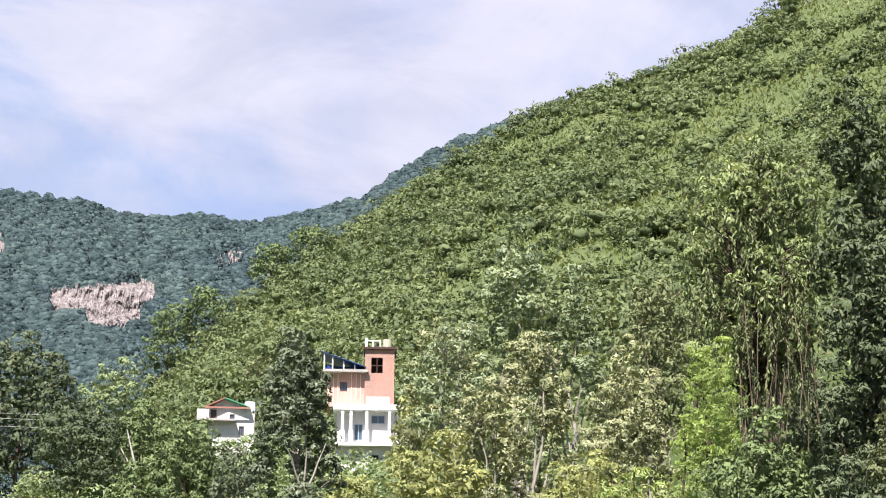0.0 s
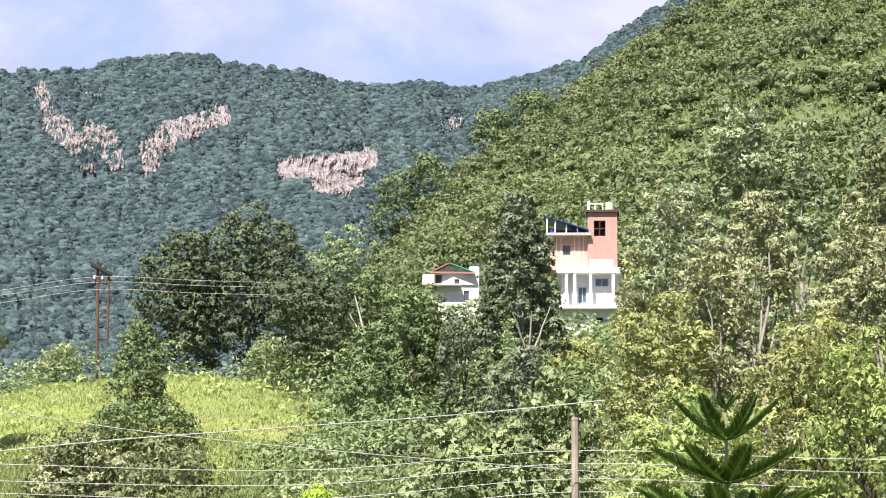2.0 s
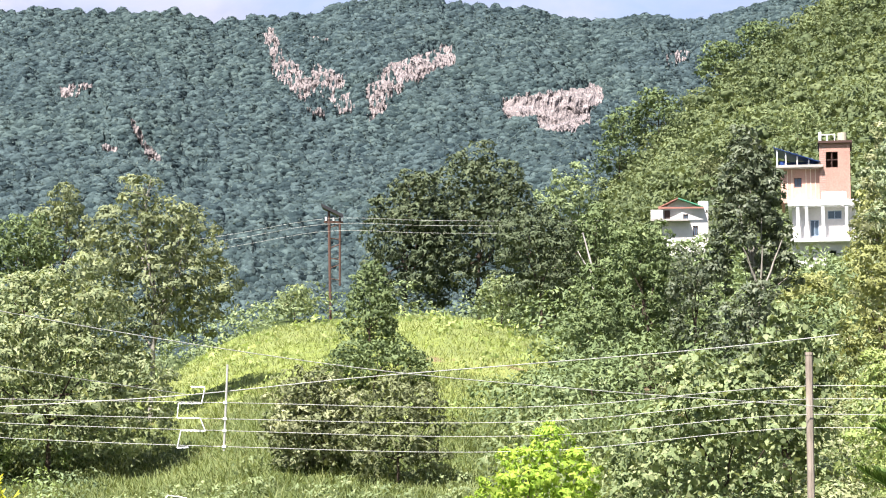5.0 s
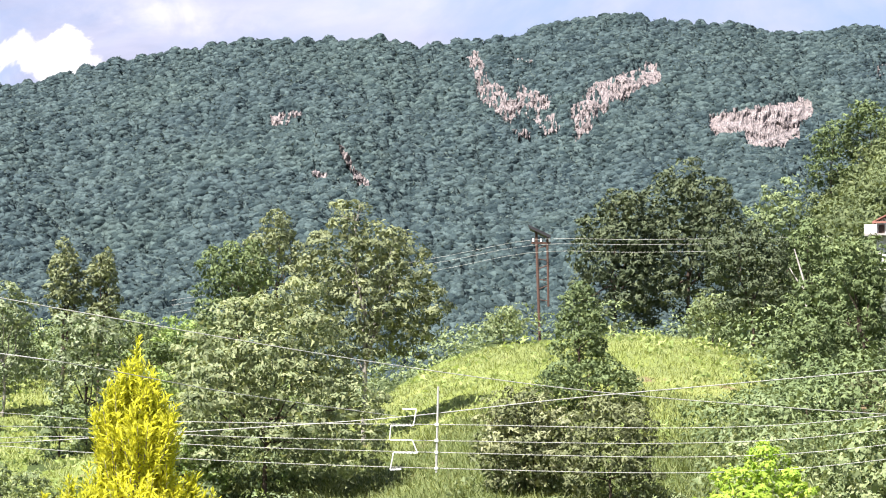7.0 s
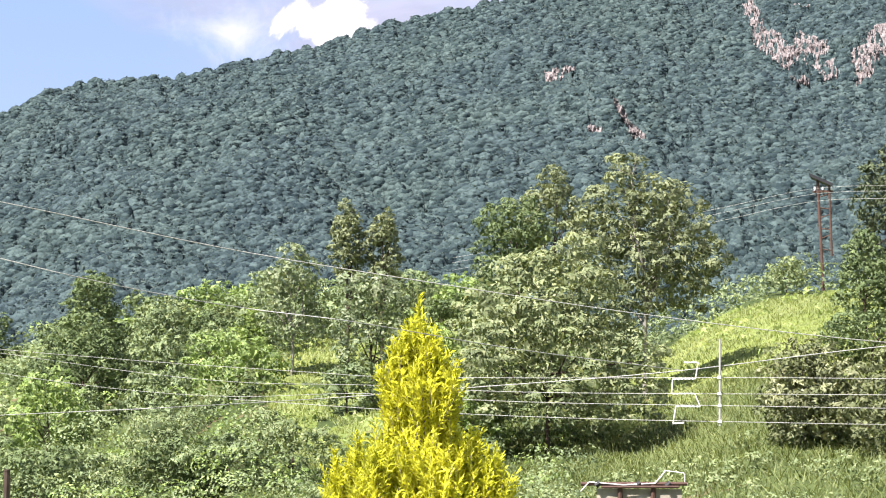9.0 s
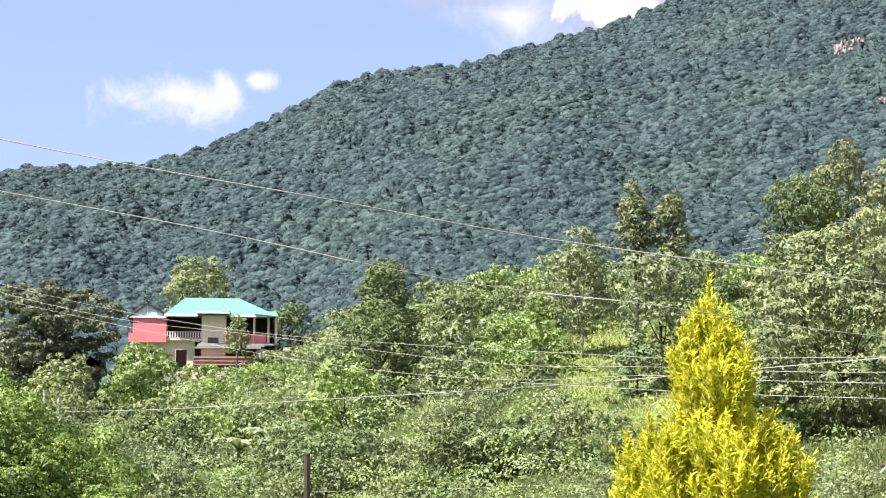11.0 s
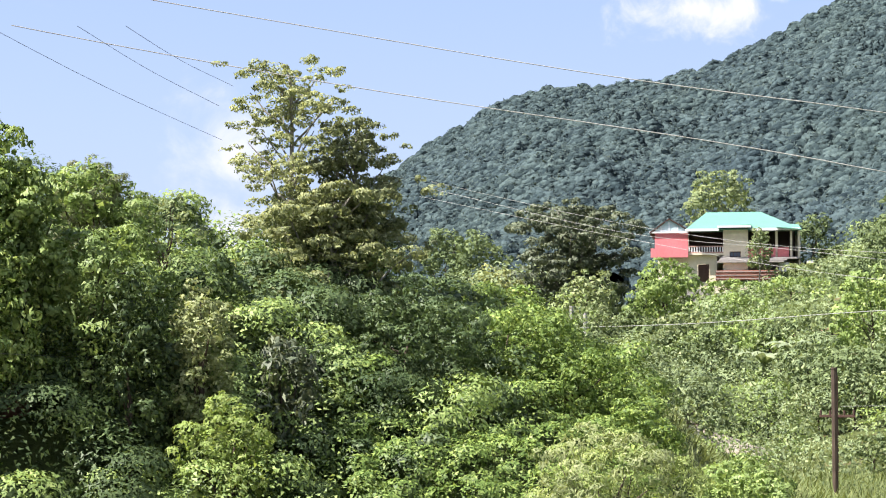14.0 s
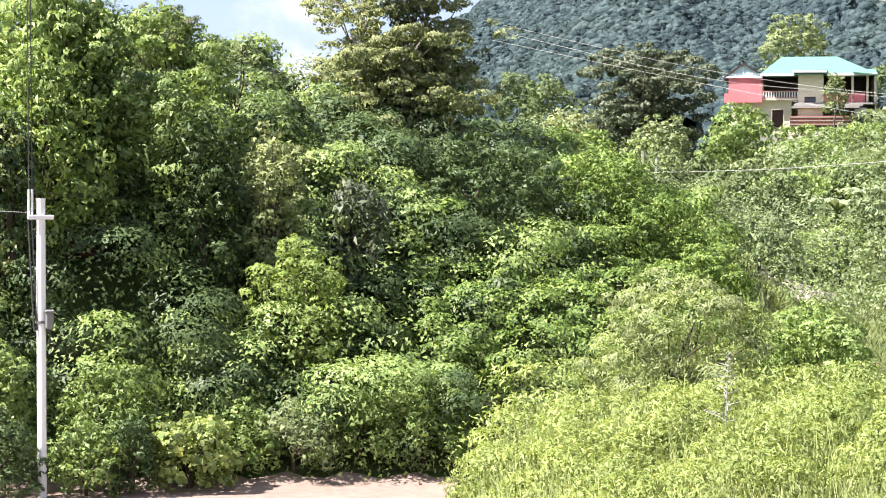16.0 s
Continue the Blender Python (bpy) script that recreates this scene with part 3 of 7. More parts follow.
def plant(name, label, cat, az, d, w, z0, z1, mat, leaf=9.0, dense=3.4, lumps=34, trunk="wood_brown", size=0.42, core=0.72, droop=0.2, width=0.5,
          stem=0.012, limbs=6, group="", up=0.35, lean=0.0, deep=0.8, twigs=0, taper=0.0, clump=7, heart=0.28, skirt=0.45, bare=0):
    """A tree or shrub: crown w wide between the heights z0 and z1, on the ground at that bearing and distance."""
    SEED[0] += 1
    rng = np.random.default_rng(SEED[0])
    g = ground_at(az, d)
    foot = polar(az, d, g)
    root = new(name)
    root.location = foot
    tagged(root, label, cat, group)
    z0, z1 = max(z0, g) - g, max(z1 - g, 1.3)
    z0 = min(z0, z1 - 1.2)
    z0 *= 1 - skirt
    leaf *= 0.9
    c = np.array([lean, 0, (z0 + z1) / 2])
    R = np.array([w / 2, w / 2 * deep, (z1 - z0) / 2])
    C, r = crown_lumps(c, R * 0.92, rng, int(lumps * 2.3), size * 0.62, 0.84, 0.5)
    C[:, :2] *= (1 - taper * np.clip((C[:, 2:] - c[2]) / R[2], -1, 1))
    # stretch the sub-crowns to fill the crown's width and height
    for ax, half in ((0, w / 2), (2, (z1 - z0) / 2)):
        lo, hi = (C[:, ax] - r[:, ax]).min(), (C[:, ax] + r[:, ax]).max()
        k = 2 * half / (hi - lo)
        C[:, ax] = c[ax] + (C[:, ax] - (lo + hi) / 2) * k
        r[:, ax] *= min(k, 1.5)
    px = 3172.0 / d
    L = leaf / px
    n = int(dense * 0.88 * w * (z1 - z0) * px * px / (0.45 * leaf * leaf))
    mesh_object("crown", *leaf_cloud(C, r, rng, n, L, width, droop, core, up, clump=max(3, clump - 3), heart=0, inner=9, even=0.22, plain=leaf < 10), M[mat], root)
    # trunk and limbs up into the sub-crowns
    t0 = min(0.24, max(0.06, stem * (z1 + 1)))
    fork = c * [0.6, 0.6, 1] * [1, 1, 0.75]
    bits = [tube(crooked((0, 0, -0.3), fork, rng), t0, t0 * 0.6)]
    held = rng.permutation(len(C))[:limbs]
    for k in held:
        bits.append(tube(crooked(fork * [1, 1, 1] * (0.55 + 0.4 * rng.random()), C[k], rng, 0.15), t0 * 0.5, t0 * 0.12, 5))
    for _ in range(twigs):
        k = held[rng.integers(len(held))]
        v = unit(rng.normal(0, 1, 3) * [0.7, 0.7, 0.3] + [0, -0.3, 0.7])
        bits.append(tube(crooked(C[k], C[k] + v * r[k] * (1.0 + 0.5 * rng.random()), rng, 0.1, 4), t0 * 0.16, t0 * 0.05, 4))
    # limbs that show in front of the leaves
    for k in range(bare):
        foot_ = np.array([0.0, -0.40 * w * deep, z0 * 0.96])
        x = w * (0.20 * (k - (bare - 1) / 2) / max(1, (bare - 1) / 2) if bare > 1 else 0)
        tip = np.array([x, -0.48 * w * deep, z0 + (z1 - z0) * rng.uniform(0.2, 0.32)])
        if k == 0:
            bits.append(tube(crooked((0, 0, 0), foot_, rng, 0.03), t0 * 0.9, t0 * 0.7, 6))
        bits.append(tube(crooked(foot_, tip, rng, 0.07), t0 * 0.62, t0 * 0.25, 6))
    mesh_object("trunk", *join(*bits), M[trunk], root)
    return root

# ---------------------------------------------------------------- far woods and hill scrub
ROCK_ZONES = [
    # bearing and elevation of one end and of the other, half height of the belt (degrees), how unbroken the rock is
    (8.80, 12.32, 11.45, 12.72, 0.36, 0.97),
    (9.95, 11.92, 11.05, 12.05, 0.34, 0.97),
    (13.95, 13.92, 14.40, 13.98, 0.17, 0.50),
    (0.50, 14.25, 0.95, 14.45, 0.10, 0.30),
    (0.80, 14.50, 1.30, 13.60, 0.22, 0.42),
    (1.25, 13.55, 1.95, 12.95, 0.34, 0.50),
    (1.90, 12.90, 2.45, 12.35, 0.28, 0.38),
    (2.45, 13.35, 3.10, 13.00, 0.28, 0.44),
    (2.70, 13.00, 3.25, 12.45, 0.32, 0.44),
    (4.30, 12.05, 4.55, 12.55, 0.20, 0.55),
    (4.35, 12.75, 5.00, 13.30, 0.38, 0.52),
    (5.05, 13.45, 6.60, 13.95, 0.36, 0.56),
    (2.15, 14.42, 2.70, 14.35, 0.07, 0.35),
    (-5.65, 12.40, -4.95, 12.55, 0.16, 0.55),
    (-4.90, 12.45, -4.20, 12.05, 0.06, 0.35),
    (-3.50, 11.60, -3.10, 10.95, 0.08, 0.9),
    (-3.00, 10.75, -2.60, 10.35, 0.11, 0.70),
    (-4.30, 10.75, -4.00, 10.65, 0.10, 0.70),
    (-21.80, 9.95, -21.00, 9.60, 0.14, 0.12),
]


def off_belt(az, el, belt):
    """How far bearings and elevations lie from the middle line of a rock belt, in half heights."""
    a0, e0, a1, e1, half, _ = belt
    s = np.clip(((az - a0) * (a1 - a0) + (el - e0) * (e1 - e0)) / ((a1 - a0) ** 2 + (e1 - e0) ** 2 + 1e-9), 0, 1)
    return np.hypot((az - a0 - s * (a1 - a0)), el - e0 - s * (e1 - e0)) / half


def elevation(az, d, z):
    return np.degrees(np.arctan2(z - EYE, d))


def canopy(az, d, rng_seed=3):
    """Height of the closed tree tops over the ground: overlapping rounded crowns of many sizes."""
    x, y = az / 0.30, (d - 600) / 7.5
    ix, iy = np.floor(x).astype(int), np.floor(y).astype(int)
    table = np.random.default_rng(rng_seed).random((5, 512, 128))
    best = np.full(az.shape, 0.3)
    for dx in (-1, 0, 1):
        for dy in (-1, 0, 1):
            u, v = ix + dx, iy + dy
            a, b, size, lift, wide = (table[k][u % 512, v % 128] for k in range(5))
            r = 2.3 + 2.6 * size ** 1.6
            ex = (x - u - a) * 0.30 * np.radians(1.0) * d
            ey = (y - v - b) * 7.5
            q = (ex * ex * (0.45 + 0.45 * wide) + ey * ey * 0.75) / (r * r)
            best = np.maximum(best, 3.0 * lift + 0.2 * r + 1.3 * r * np.sqrt(np.clip(1 - q, 0, 1)) - 4.0 * (q > 1))
    return best


def build_far_wood():
    rng = np.random.default_rng(3)
    az = np.arange(-46, 37, 0.072)
    d = np.arange(660.0, 1262.0, 2.0)
    A, Dd = np.meshgrid(az, d, indexing="ij")
    A = A + rng.uniform(-0.02, 0.02, A.shape)
    Dd = Dd + rng.uniform(-0.5, 0.5, A.shape)
    Z = height(A, Dd)
    E = elevation(A, Dd, Z)
    top = canopy(A, Dd) + rng.normal(0, 0.22, A.shape) + 0.35 * wave(A * 57, Dd, 3.1, 1)
    for belt in ROCK_ZONES:
        near = np.minimum(off_belt(A, E + 0.06, belt), off_belt(A, E + 0.30, belt))
        open_ = (near < 1.0) & (wave(A * 400, E * 400, 21.0, 3) < belt[5] * 2.2 - 0.45)
        top = np.where(open_, np.minimum(top * 0.1 - 0.8, 0.0), top)
    V = np.stack([Dd * np.sin(np.radians(A)), Dd * np.cos(np.radians(A)), Z + top], -1).reshape(-1, 3)
    na, nd = A.shape
    i, j = np.meshgrid(np.arange(na - 1), np.arange(nd - 1), indexing="ij")
    F = np.stack([i * nd + j, i * nd + j + 1, (i + 1) * nd + j + 1, (i + 1) * nd + j], -1).reshape(-1, 4)[:, ::-1]
    ob = mesh_object("far_forest", V, F, M["hazed_forest"], smooth=True)
    tagged(ob, "dense dark forest covering the mountain, tinted blue for haze", "forest", kind="stuff")
    # leaf sprays that stand out of the closed tops
    m = 260000
    a = rng.uniform(-40, 32, m)
    q = np.sqrt(rng.uniform(668.0 ** 2, 1255.0 ** 2, m))
    z = height(a, q)
    h = canopy(a, q)
    e = elevation(a, q, z)
    fair = h > 3.2
    for belt in ROCK_ZONES:
        fair &= np.minimum(off_belt(a, e + 0.06, belt), off_belt(a, e + 0.30, belt)) > 1.0
    a, q, z, h = a[fair], q[fair], z[fair], h[fair]
    m = len(a)
    P = np.stack([q * np.sin(np.radians(a)), q * np.cos(np.radians(a)), z + h - 0.2], -1)
    face = unit(rng.normal(0, 0.35, (m, 3)) + [0, -0.45, 0.8])
    along = rng.normal(0, 1, (m, 3)) + [0, 0, 0.5]
    along -= (along * face).sum(1, keepdims=True) * face
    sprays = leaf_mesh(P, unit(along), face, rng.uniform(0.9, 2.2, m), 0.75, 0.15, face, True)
    return tagged(mesh_object("forest_sprays", *sprays, M["forest_leaf"]), "pale haze-tinted leaf sprays over the dense mountain forest", "foliage", kind="stuff")


build_far_wood()


def build_hill_scrub():
    """Bushes of every size in drifts, with open grass between them, fewer towards the high end of the hill."""
    rng = np.random.default_rng(4)
    n = 13500
    az = rng.uniform(9, 39, n)
    d = np.sqrt(rng.uniform(190.0 ** 2, 445.0 ** 2, n))
    x, y = d * np.sin(np.radians(az)), d * np.cos(np.radians(az))
    drift = wave(x, y, 75.0, 5) + wave(x, y, 27.0, 6) * 0.8 + rng.normal(0, 0.3, n)
    keep = (drift > -0.5 + 0.75 * np.clip((az - 26) / 8, 0, 1) * np.clip((d - 280) / 120, 0, 1)) & (az > 9 + (d < 260) * 2)
    az, d, x, y, drift = az[keep], d[keep], x[keep], y[keep], drift[keep]
    n = len(az)
    r = np.minimum(rng.lognormal(math.log(1.15), 0.55, n) * (1 + 0.35 * np.clip(drift, 0, 1)), 4.2)
    C = np.stack([x, y, height(az, d) + r * 0.45], -1)
    R = np.stack([r * rng.uniform(0.9, 1.5, n), r * rng.uniform(0.9, 1.5, n), r * rng.uniform(0.6, 1.0, n)], -1)
    ob = mesh_object("hill_scrub", *leaf_cloud(C, R, rng, 24 * n, 0.70, 0.75, 0.1, 0.8, 0.5, clump=4, inner=2, heart=0.34, plain=True, cull=False), M["hill_leaf"])
    return tagged(ob, "low green bushes scattered over a grassy hillside", "bushes", kind="stuff")


M["hill_leaf"] = leaf_material("hill_leaf", (0.083, 0.113, 0.055), (0.115, 0.149, 0.071), (0.167, 0.202, 0.099), 0.03, 0.25, grain=1.6)
build_hill_scrub()
M["hill_grass"] = leaf_material("hill_grass", (0.094, 0.123, 0.051), (0.130, 0.163, 0.066), (0.176, 0.202, 0.095), 0.03, 0.3, grain=0.6)


def add_cliff(V, F, belt, seed):
    """Bare rock breaking out of the wooded slope: a steep face of cracked upright ribs with a ragged edge."""
    rng = np.random.default_rng(seed)
    a0, e0, a1, e1, half, whole = belt
    step = 0.032
    az = np.arange(min(a0, a1) - half * 1.3, max(a0, a1) + half * 1.3, step)
    el = np.arange(min(e0, e1) - half * 1.3, max(e0, e1) + half * 1.3, step * 1.25)
    A, E = np.meshgrid(az, el, indexing="ij")
    dd = np.linspace(660, 1225, 240)
    D = np.stack([np.interp(el, np.maximum.accumulate(elevation(a, dd, height(np.full(240, a), dd))) + 1e-6 * dd, dd) for a in az])
    # ribs: narrow across the slope, long down it, broken by ledges
    ribs = np.zeros_like(A)
    for k, (f, tilt, amp) in enumerate(((9.0, 1.0, 2.2), (23.0, 3.0, 1.3), (51.0, -6.0, 0.8))):
        phase = rng.uniform(0, 6.28) + 1.3 * np.sin(E * (5 + 3 * k) + rng.uniform(0, 6.28))
        ribs += amp * (1 - 2 * np.abs(np.sin(f * A + tilt * E + phase)))
    ledge = 1.4 * np.sin(E * 21 + 2.0 * np.sin(A * 7))
    out = 4.5 + ribs + ledge + rng.normal(0, 0.45, A.shape)
    D = D - np.clip(out, 1.2, None)
    rag = rng.random(A.shape) * 0.4 + 0.85 * np.abs(np.sin(A * 27 + 2.5 * np.sin(E * 4) + seed)) + 0.3 * np.abs(np.sin(E * 11 + A * 9))
    solid = (off_belt(A, E, belt) < 0.45 + 0.75 * rag) & (rag > 1.02 - whole * 1.1) & (wave(A * 300, E * 120, 55.0, seed) > -1.1 + 0.9 * (1 - whole))
    P = np.stack([D * np.sin(np.radians(A)), D * np.cos(np.radians(A)), EYE + D * np.tan(np.radians(E))], -1)
    back = np.stack([(D + 7) * np.sin(np.radians(A)), (D + 7) * np.cos(np.radians(A)), EYE + D * np.tan(np.radians(E)) - 3.0], -1)
    for i in range(len(az) - 1):
        for j in range(len(el) - 1):
            if not solid[i, j]:
                continue
            o = len(V)
            V.extend([P[i, j], P[i + 1, j], P[i + 1, j + 1], P[i, j + 1], back[i, j], back[i + 1, j], back[i + 1, j + 1], back[i, j + 1]])
            F.append([o, o + 1, o + 2, o + 3])
            for a, b, gone in ((0, 1, j == 0 or not solid[i, j - 1]), (1, 2, i + 2 >= len(az) or not solid[i + 1, j]), (2, 3, j + 2 >= len(el) or not solid[i, j + 1]), (3, 0, i == 0 or not solid[i - 1, j])):
                if gone:
                    F.append([o + b, o + a, o + 4 + a, o + 4 + b])


rock_v, rock_f = [], []
for number, belt in enumerate(ROCK_ZONES):
    add_cliff(rock_v, rock_f, belt, 20 + number)
tagged(mesh_object("rock_cliffs", rock_v, rock_f, M["rock"]), "bare pinkish grey cracked rock cliffs on the wooded mountain", "cliffs", kind="stuff")

# ---------------------------------------------------------------- undergrowth, creepers and grass
def scatter(name, label, cat, az, d, count, radius, mat, leaf, dense=2.6, seed=1, mask=None, width=0.6, droop=0.15, flat=0.75, core=0.75):
    """Low bushes grown together over a stretch of the ground: one mass that nobody could count."""
    rng = np.random.default_rng(seed)
    a = rng.uniform(*az, count)
    q = np.sqrt(rng.uniform(d[0] ** 2, d[1] ** 2, count))
    if mask is not None:
        k = mask(a, q) if mask in (knoll, clearing) else mask(a, q, rng)
        a, q = a[k], q[k]
    r = radius * np.minimum(rng.lognormal(0, 0.35, len(a)), 1.45)
    C = np.stack([q * np.sin(np.radians(a)), q * np.cos(np.radians(a)), height(a, q) + r * 0.3 * flat], -1)
    R = np.stack([r * rng.uniform(0.8, 1.3, len(a)), r * rng.uniform(0.8, 1.3, len(a)), r * flat * rng.uniform(0.7, 1.4, len(a))], -1)
    mean = float(np.mean(q))
    px = 3172.0 / mean
    n = int(0.17 * dense * (np.pi * R[:, 0] * R[:, 2]).sum() * px * px / (0.45 * leaf * leaf))
    return tagged(mesh_object(name, *leaf_cloud(C, R, rng, n, leaf / px, width, droop, core, 0.5, clump=5, inner=4, scale=q / mean, heart=0, soil=True, plain=leaf < 10), M[mat]), label, cat, kind="stuff")


def blades(name, label, az, d, count, length, mat, seed=1, mask=None, lean=0.35, width=0.09):
    """Grass: single bent blades."""
    rng = np.random.default_rng(seed)
    a = rng.uniform(*az, count)
    q = np.sqrt(rng.uniform(d[0] ** 2, d[1] ** 2, count))
    if mask is not None:
        k = mask(a, q) if mask in (knoll, clearing) else mask(a, q, rng)
        a, q = a[k], q[k]
    n = len(a)
    P = np.stack([q * np.sin(np.radians(a)), q * np.cos(np.radians(a)), height(a, q) - 0.03], -1)
    along = rng.normal(0, lean, (n, 3)) + [0, 0, 1]
    face = unit(rng.normal(0, 1, (n, 3)) * [1, 1, 0.2] + [0, -0.5, 0])
    soft = unit(rng.normal(0, 0.25, (n, 3)) + [0, 0, 1])
    return tagged(mesh_object(name, *leaf_mesh(P, along, face, length * rng.uniform(0.5, 1.4, n), width, 0.02, soft, True), M[mat]), label, "grass", kind="stuff")


def wild(a, q, rng):
    yard = (a > -30) & (a < -21.5) & (q > 112)
    return ~yard & ~knoll(a, q) & ~clearing(a, q) & (rng.random(len(a)) < 0.97)


def patchy(k, low):
    def inside(a, q, rng):
        return wild(a, q, rng) & (wave(q * np.sin(np.radians(a)), q * np.cos(np.radians(a)), 14.0, k) + rng.normal(0, 0.3, len(a)) > low)
    return inside


scatter("undergrowth", "green undergrowth of mixed bushes on the valley slope", "bushes", (-32, -5), (50, 165), 420, 1.7, "ivy", 6.5, 2.0, 31, patchy(1, -0.1))
scatter("undergrowth", "dark green undergrowth on the valley slope", "bushes", (-34, -5), (50, 190), 1000, 1.8, "slope", 6.5, 2.0, 32, patchy(2, -0.2))
scatter("undergrowth", "light green undergrowth on the valley slope", "bushes", (-30, -5), (48, 130), 420, 0.9, "green", 7.0, 1.8, 33, patchy(3, 0.15))
scatter("undergrowth", "grey-green undergrowth on the valley slope", "bushes", (-33, -5), (55, 175), 600, 1.8, "slope", 6.5, 2.0, 46, patchy(5, -0.1))
scatter("undergrowth", "green undergrowth behind the knoll", "bushes", (-6, 14), (118, 190), 500, 1.6, "slope", 6.5, 1.6, 34, wild)
scatter("undergrowth", "dark green undergrowth round the knoll", "bushes", (8.5, 22), (62, 185), 750, 1.8, "dark", 9.0, 1.7, 35, wild)
scatter("undergrowth", "green undergrowth at the foot of the hill", "bushes", (9, 40), (60, 205), 700, 1.9, "slope", 9.0, 1.6, 36, wild)
scatter("undergrowth", "yellowish undergrowth below the houses", "bushes", (14, 38), (38, 80), 220, 1.5, "olive", 9.0, 2.6, 37)
scatter("undergrowth", "leafy green undergrowth below the houses", "bushes", (9, 38), (34, 75), 360, 1.2, "green", 9.5, 2.6, 38)
scatter("undergrowth", "low green weeds at the foot of the knoll", "weeds", (-9, 10), (34, 62), 260, 0.5, "green", 7.0, 2.8, 39)
blades("hill_grass", "rough green grass between bushes on the hillside", (9, 39), (190, 447), 85000, 0.95, "hill_grass", 40, None, 0.7, 0.55)
M["rough_grass"] = leaf_material("rough_grass", (0.092, 0.128, 0.046), (0.140, 0.180, 0.068), (0.210, 0.242, 0.108), 0.3, 0.35, 0.6, 0.15)
blades("meadow", "short grass on the lower side of a knoll", (-9, 12), (58, 84), 60000, 0.3, "rough_grass", 48, None, 0.7, 0.16)
blades("meadow", "bright yellow-green grass on a rounded knoll", (-4, 11), (62, 132), 90000, 0.24, "grass", 41, knoll, 0.7, 0.22)
blades("meadow", "sunlit grass on the open slope", (-16, -5), (62, 122), 65000, 0.28, "grass", 42, clearing, 0.7, 0.22)
blades("meadow", "tall pale grass at the foot of the slope", (-34, 12), (34, 70), 60000, 0.38, "rough_grass", 43, None, 0.8, 0.12)
scatter("undergrowth", "low weeds on the slope below a red house", "weeds", (-31, -20.5), (108, 160), 620, 0.9, "slope", 6.5, 2.4, 47, None, 0.6, 0.15, 0.55)
scatter("knoll_weeds", "small green weeds scattered in the knoll grass", "weeds", (-2, 10), (66, 125), 150, 0.55, "lush", 9.0, 2.2, 44, knoll)
scatter("slope_bushes", "small bushes scattered in the slope grass", "bushes", (-15, -6), (66, 120), 110, 0.8, "lush", 9.0, 2.2, 45, clearing)


def slope_shrubs():
    """Single bushes standing over the undergrowth of the valley slope."""
    chance = random.Random(77)
    kinds = [("ivy", "rounded green bush on the valley slope"), ("dark", "dark green bush on the valley slope"), ("slope", "soft green bush on the valley slope"),
             ("slope", "soft green bush on the valley slope"), ("green", "light green bush on the valley slope"), ("dark", "dark green bush on the valley slope")]
    made = 0
    while made < 95:
        az, d = chance.uniform(-31.5, -6), math.sqrt(chance.uniform(58 ** 2, 140 ** 2))
        one = np.array([az]), np.array([d])
        if knoll(*one)[0] or (clearing(*one)[0] and chance.random() < 0.8):
            continue
        mat, label = chance.choice(kinds)
        g, w = ground_at(az, d), chance.uniform(2.6, 5.6) * (0.6 + d / 250)
        top = g + w * chance.uniform(0.5, 0.85)
        if -30 < az < -21 and top > EYE + d * 0.034:
            continue
        plant("shrub", label, "shrub", az, d, w, g, top, mat, 9.0, 3.2, 22, group="bushes on the valley slope", limbs=3)
        made += 1


slope_shrubs()


# the steep bank over the road
def bank_left(a, q, rng):
    return a < -37.5 + rng.normal(0, 1.5, len(a))


def bank_right(a, q, rng):
    return (a > -38.5 + rng.normal(0, 1.5, len(a))) & (q > 31.5 + 0 * a)


# where shade on the upper mound is put into the leaf colour
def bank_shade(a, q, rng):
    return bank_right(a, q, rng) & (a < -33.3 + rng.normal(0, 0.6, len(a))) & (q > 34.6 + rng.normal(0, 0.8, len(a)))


# the rest of the mound, given the sunlit leaf colour
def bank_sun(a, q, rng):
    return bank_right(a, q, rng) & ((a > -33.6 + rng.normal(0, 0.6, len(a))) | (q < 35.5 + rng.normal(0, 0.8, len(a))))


# darker leaf colours imitate shade over the left and upper bank
scatter("bank_creeper", "dark green creeper over a steep bank, shade put in its colour", "creeper", (-56, -35), (30.6, 46), 380, 0.9, "deep_shade_ivy", 8.5, 4.0, 51, bank_left, 0.6, 0.5, 1.0)
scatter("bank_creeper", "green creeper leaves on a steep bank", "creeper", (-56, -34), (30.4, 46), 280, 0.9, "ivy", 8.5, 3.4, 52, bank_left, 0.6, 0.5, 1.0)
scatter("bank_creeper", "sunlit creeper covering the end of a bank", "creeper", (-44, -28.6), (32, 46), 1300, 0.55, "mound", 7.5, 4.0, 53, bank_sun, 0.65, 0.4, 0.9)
scatter("bank_creeper", "creeper of a bank with shade put into its leaf colour", "creeper", (-43, -32), (33, 46), 900, 0.55, "deep_shade_ivy", 7.5, 4.0, 54, bank_shade, 0.65, 0.4, 0.9)
scatter("road_weeds", "green weeds along the foot of a bank", "weeds", (-54, -36), (30.35, 31.4), 260, 0.42, "ivy", 8.0, 3.0, 55)


def foreground(a, q, rng):
    return a > -35.6 + (q - 24) * 0.15 + rng.normal(0, 0.4, len(a))


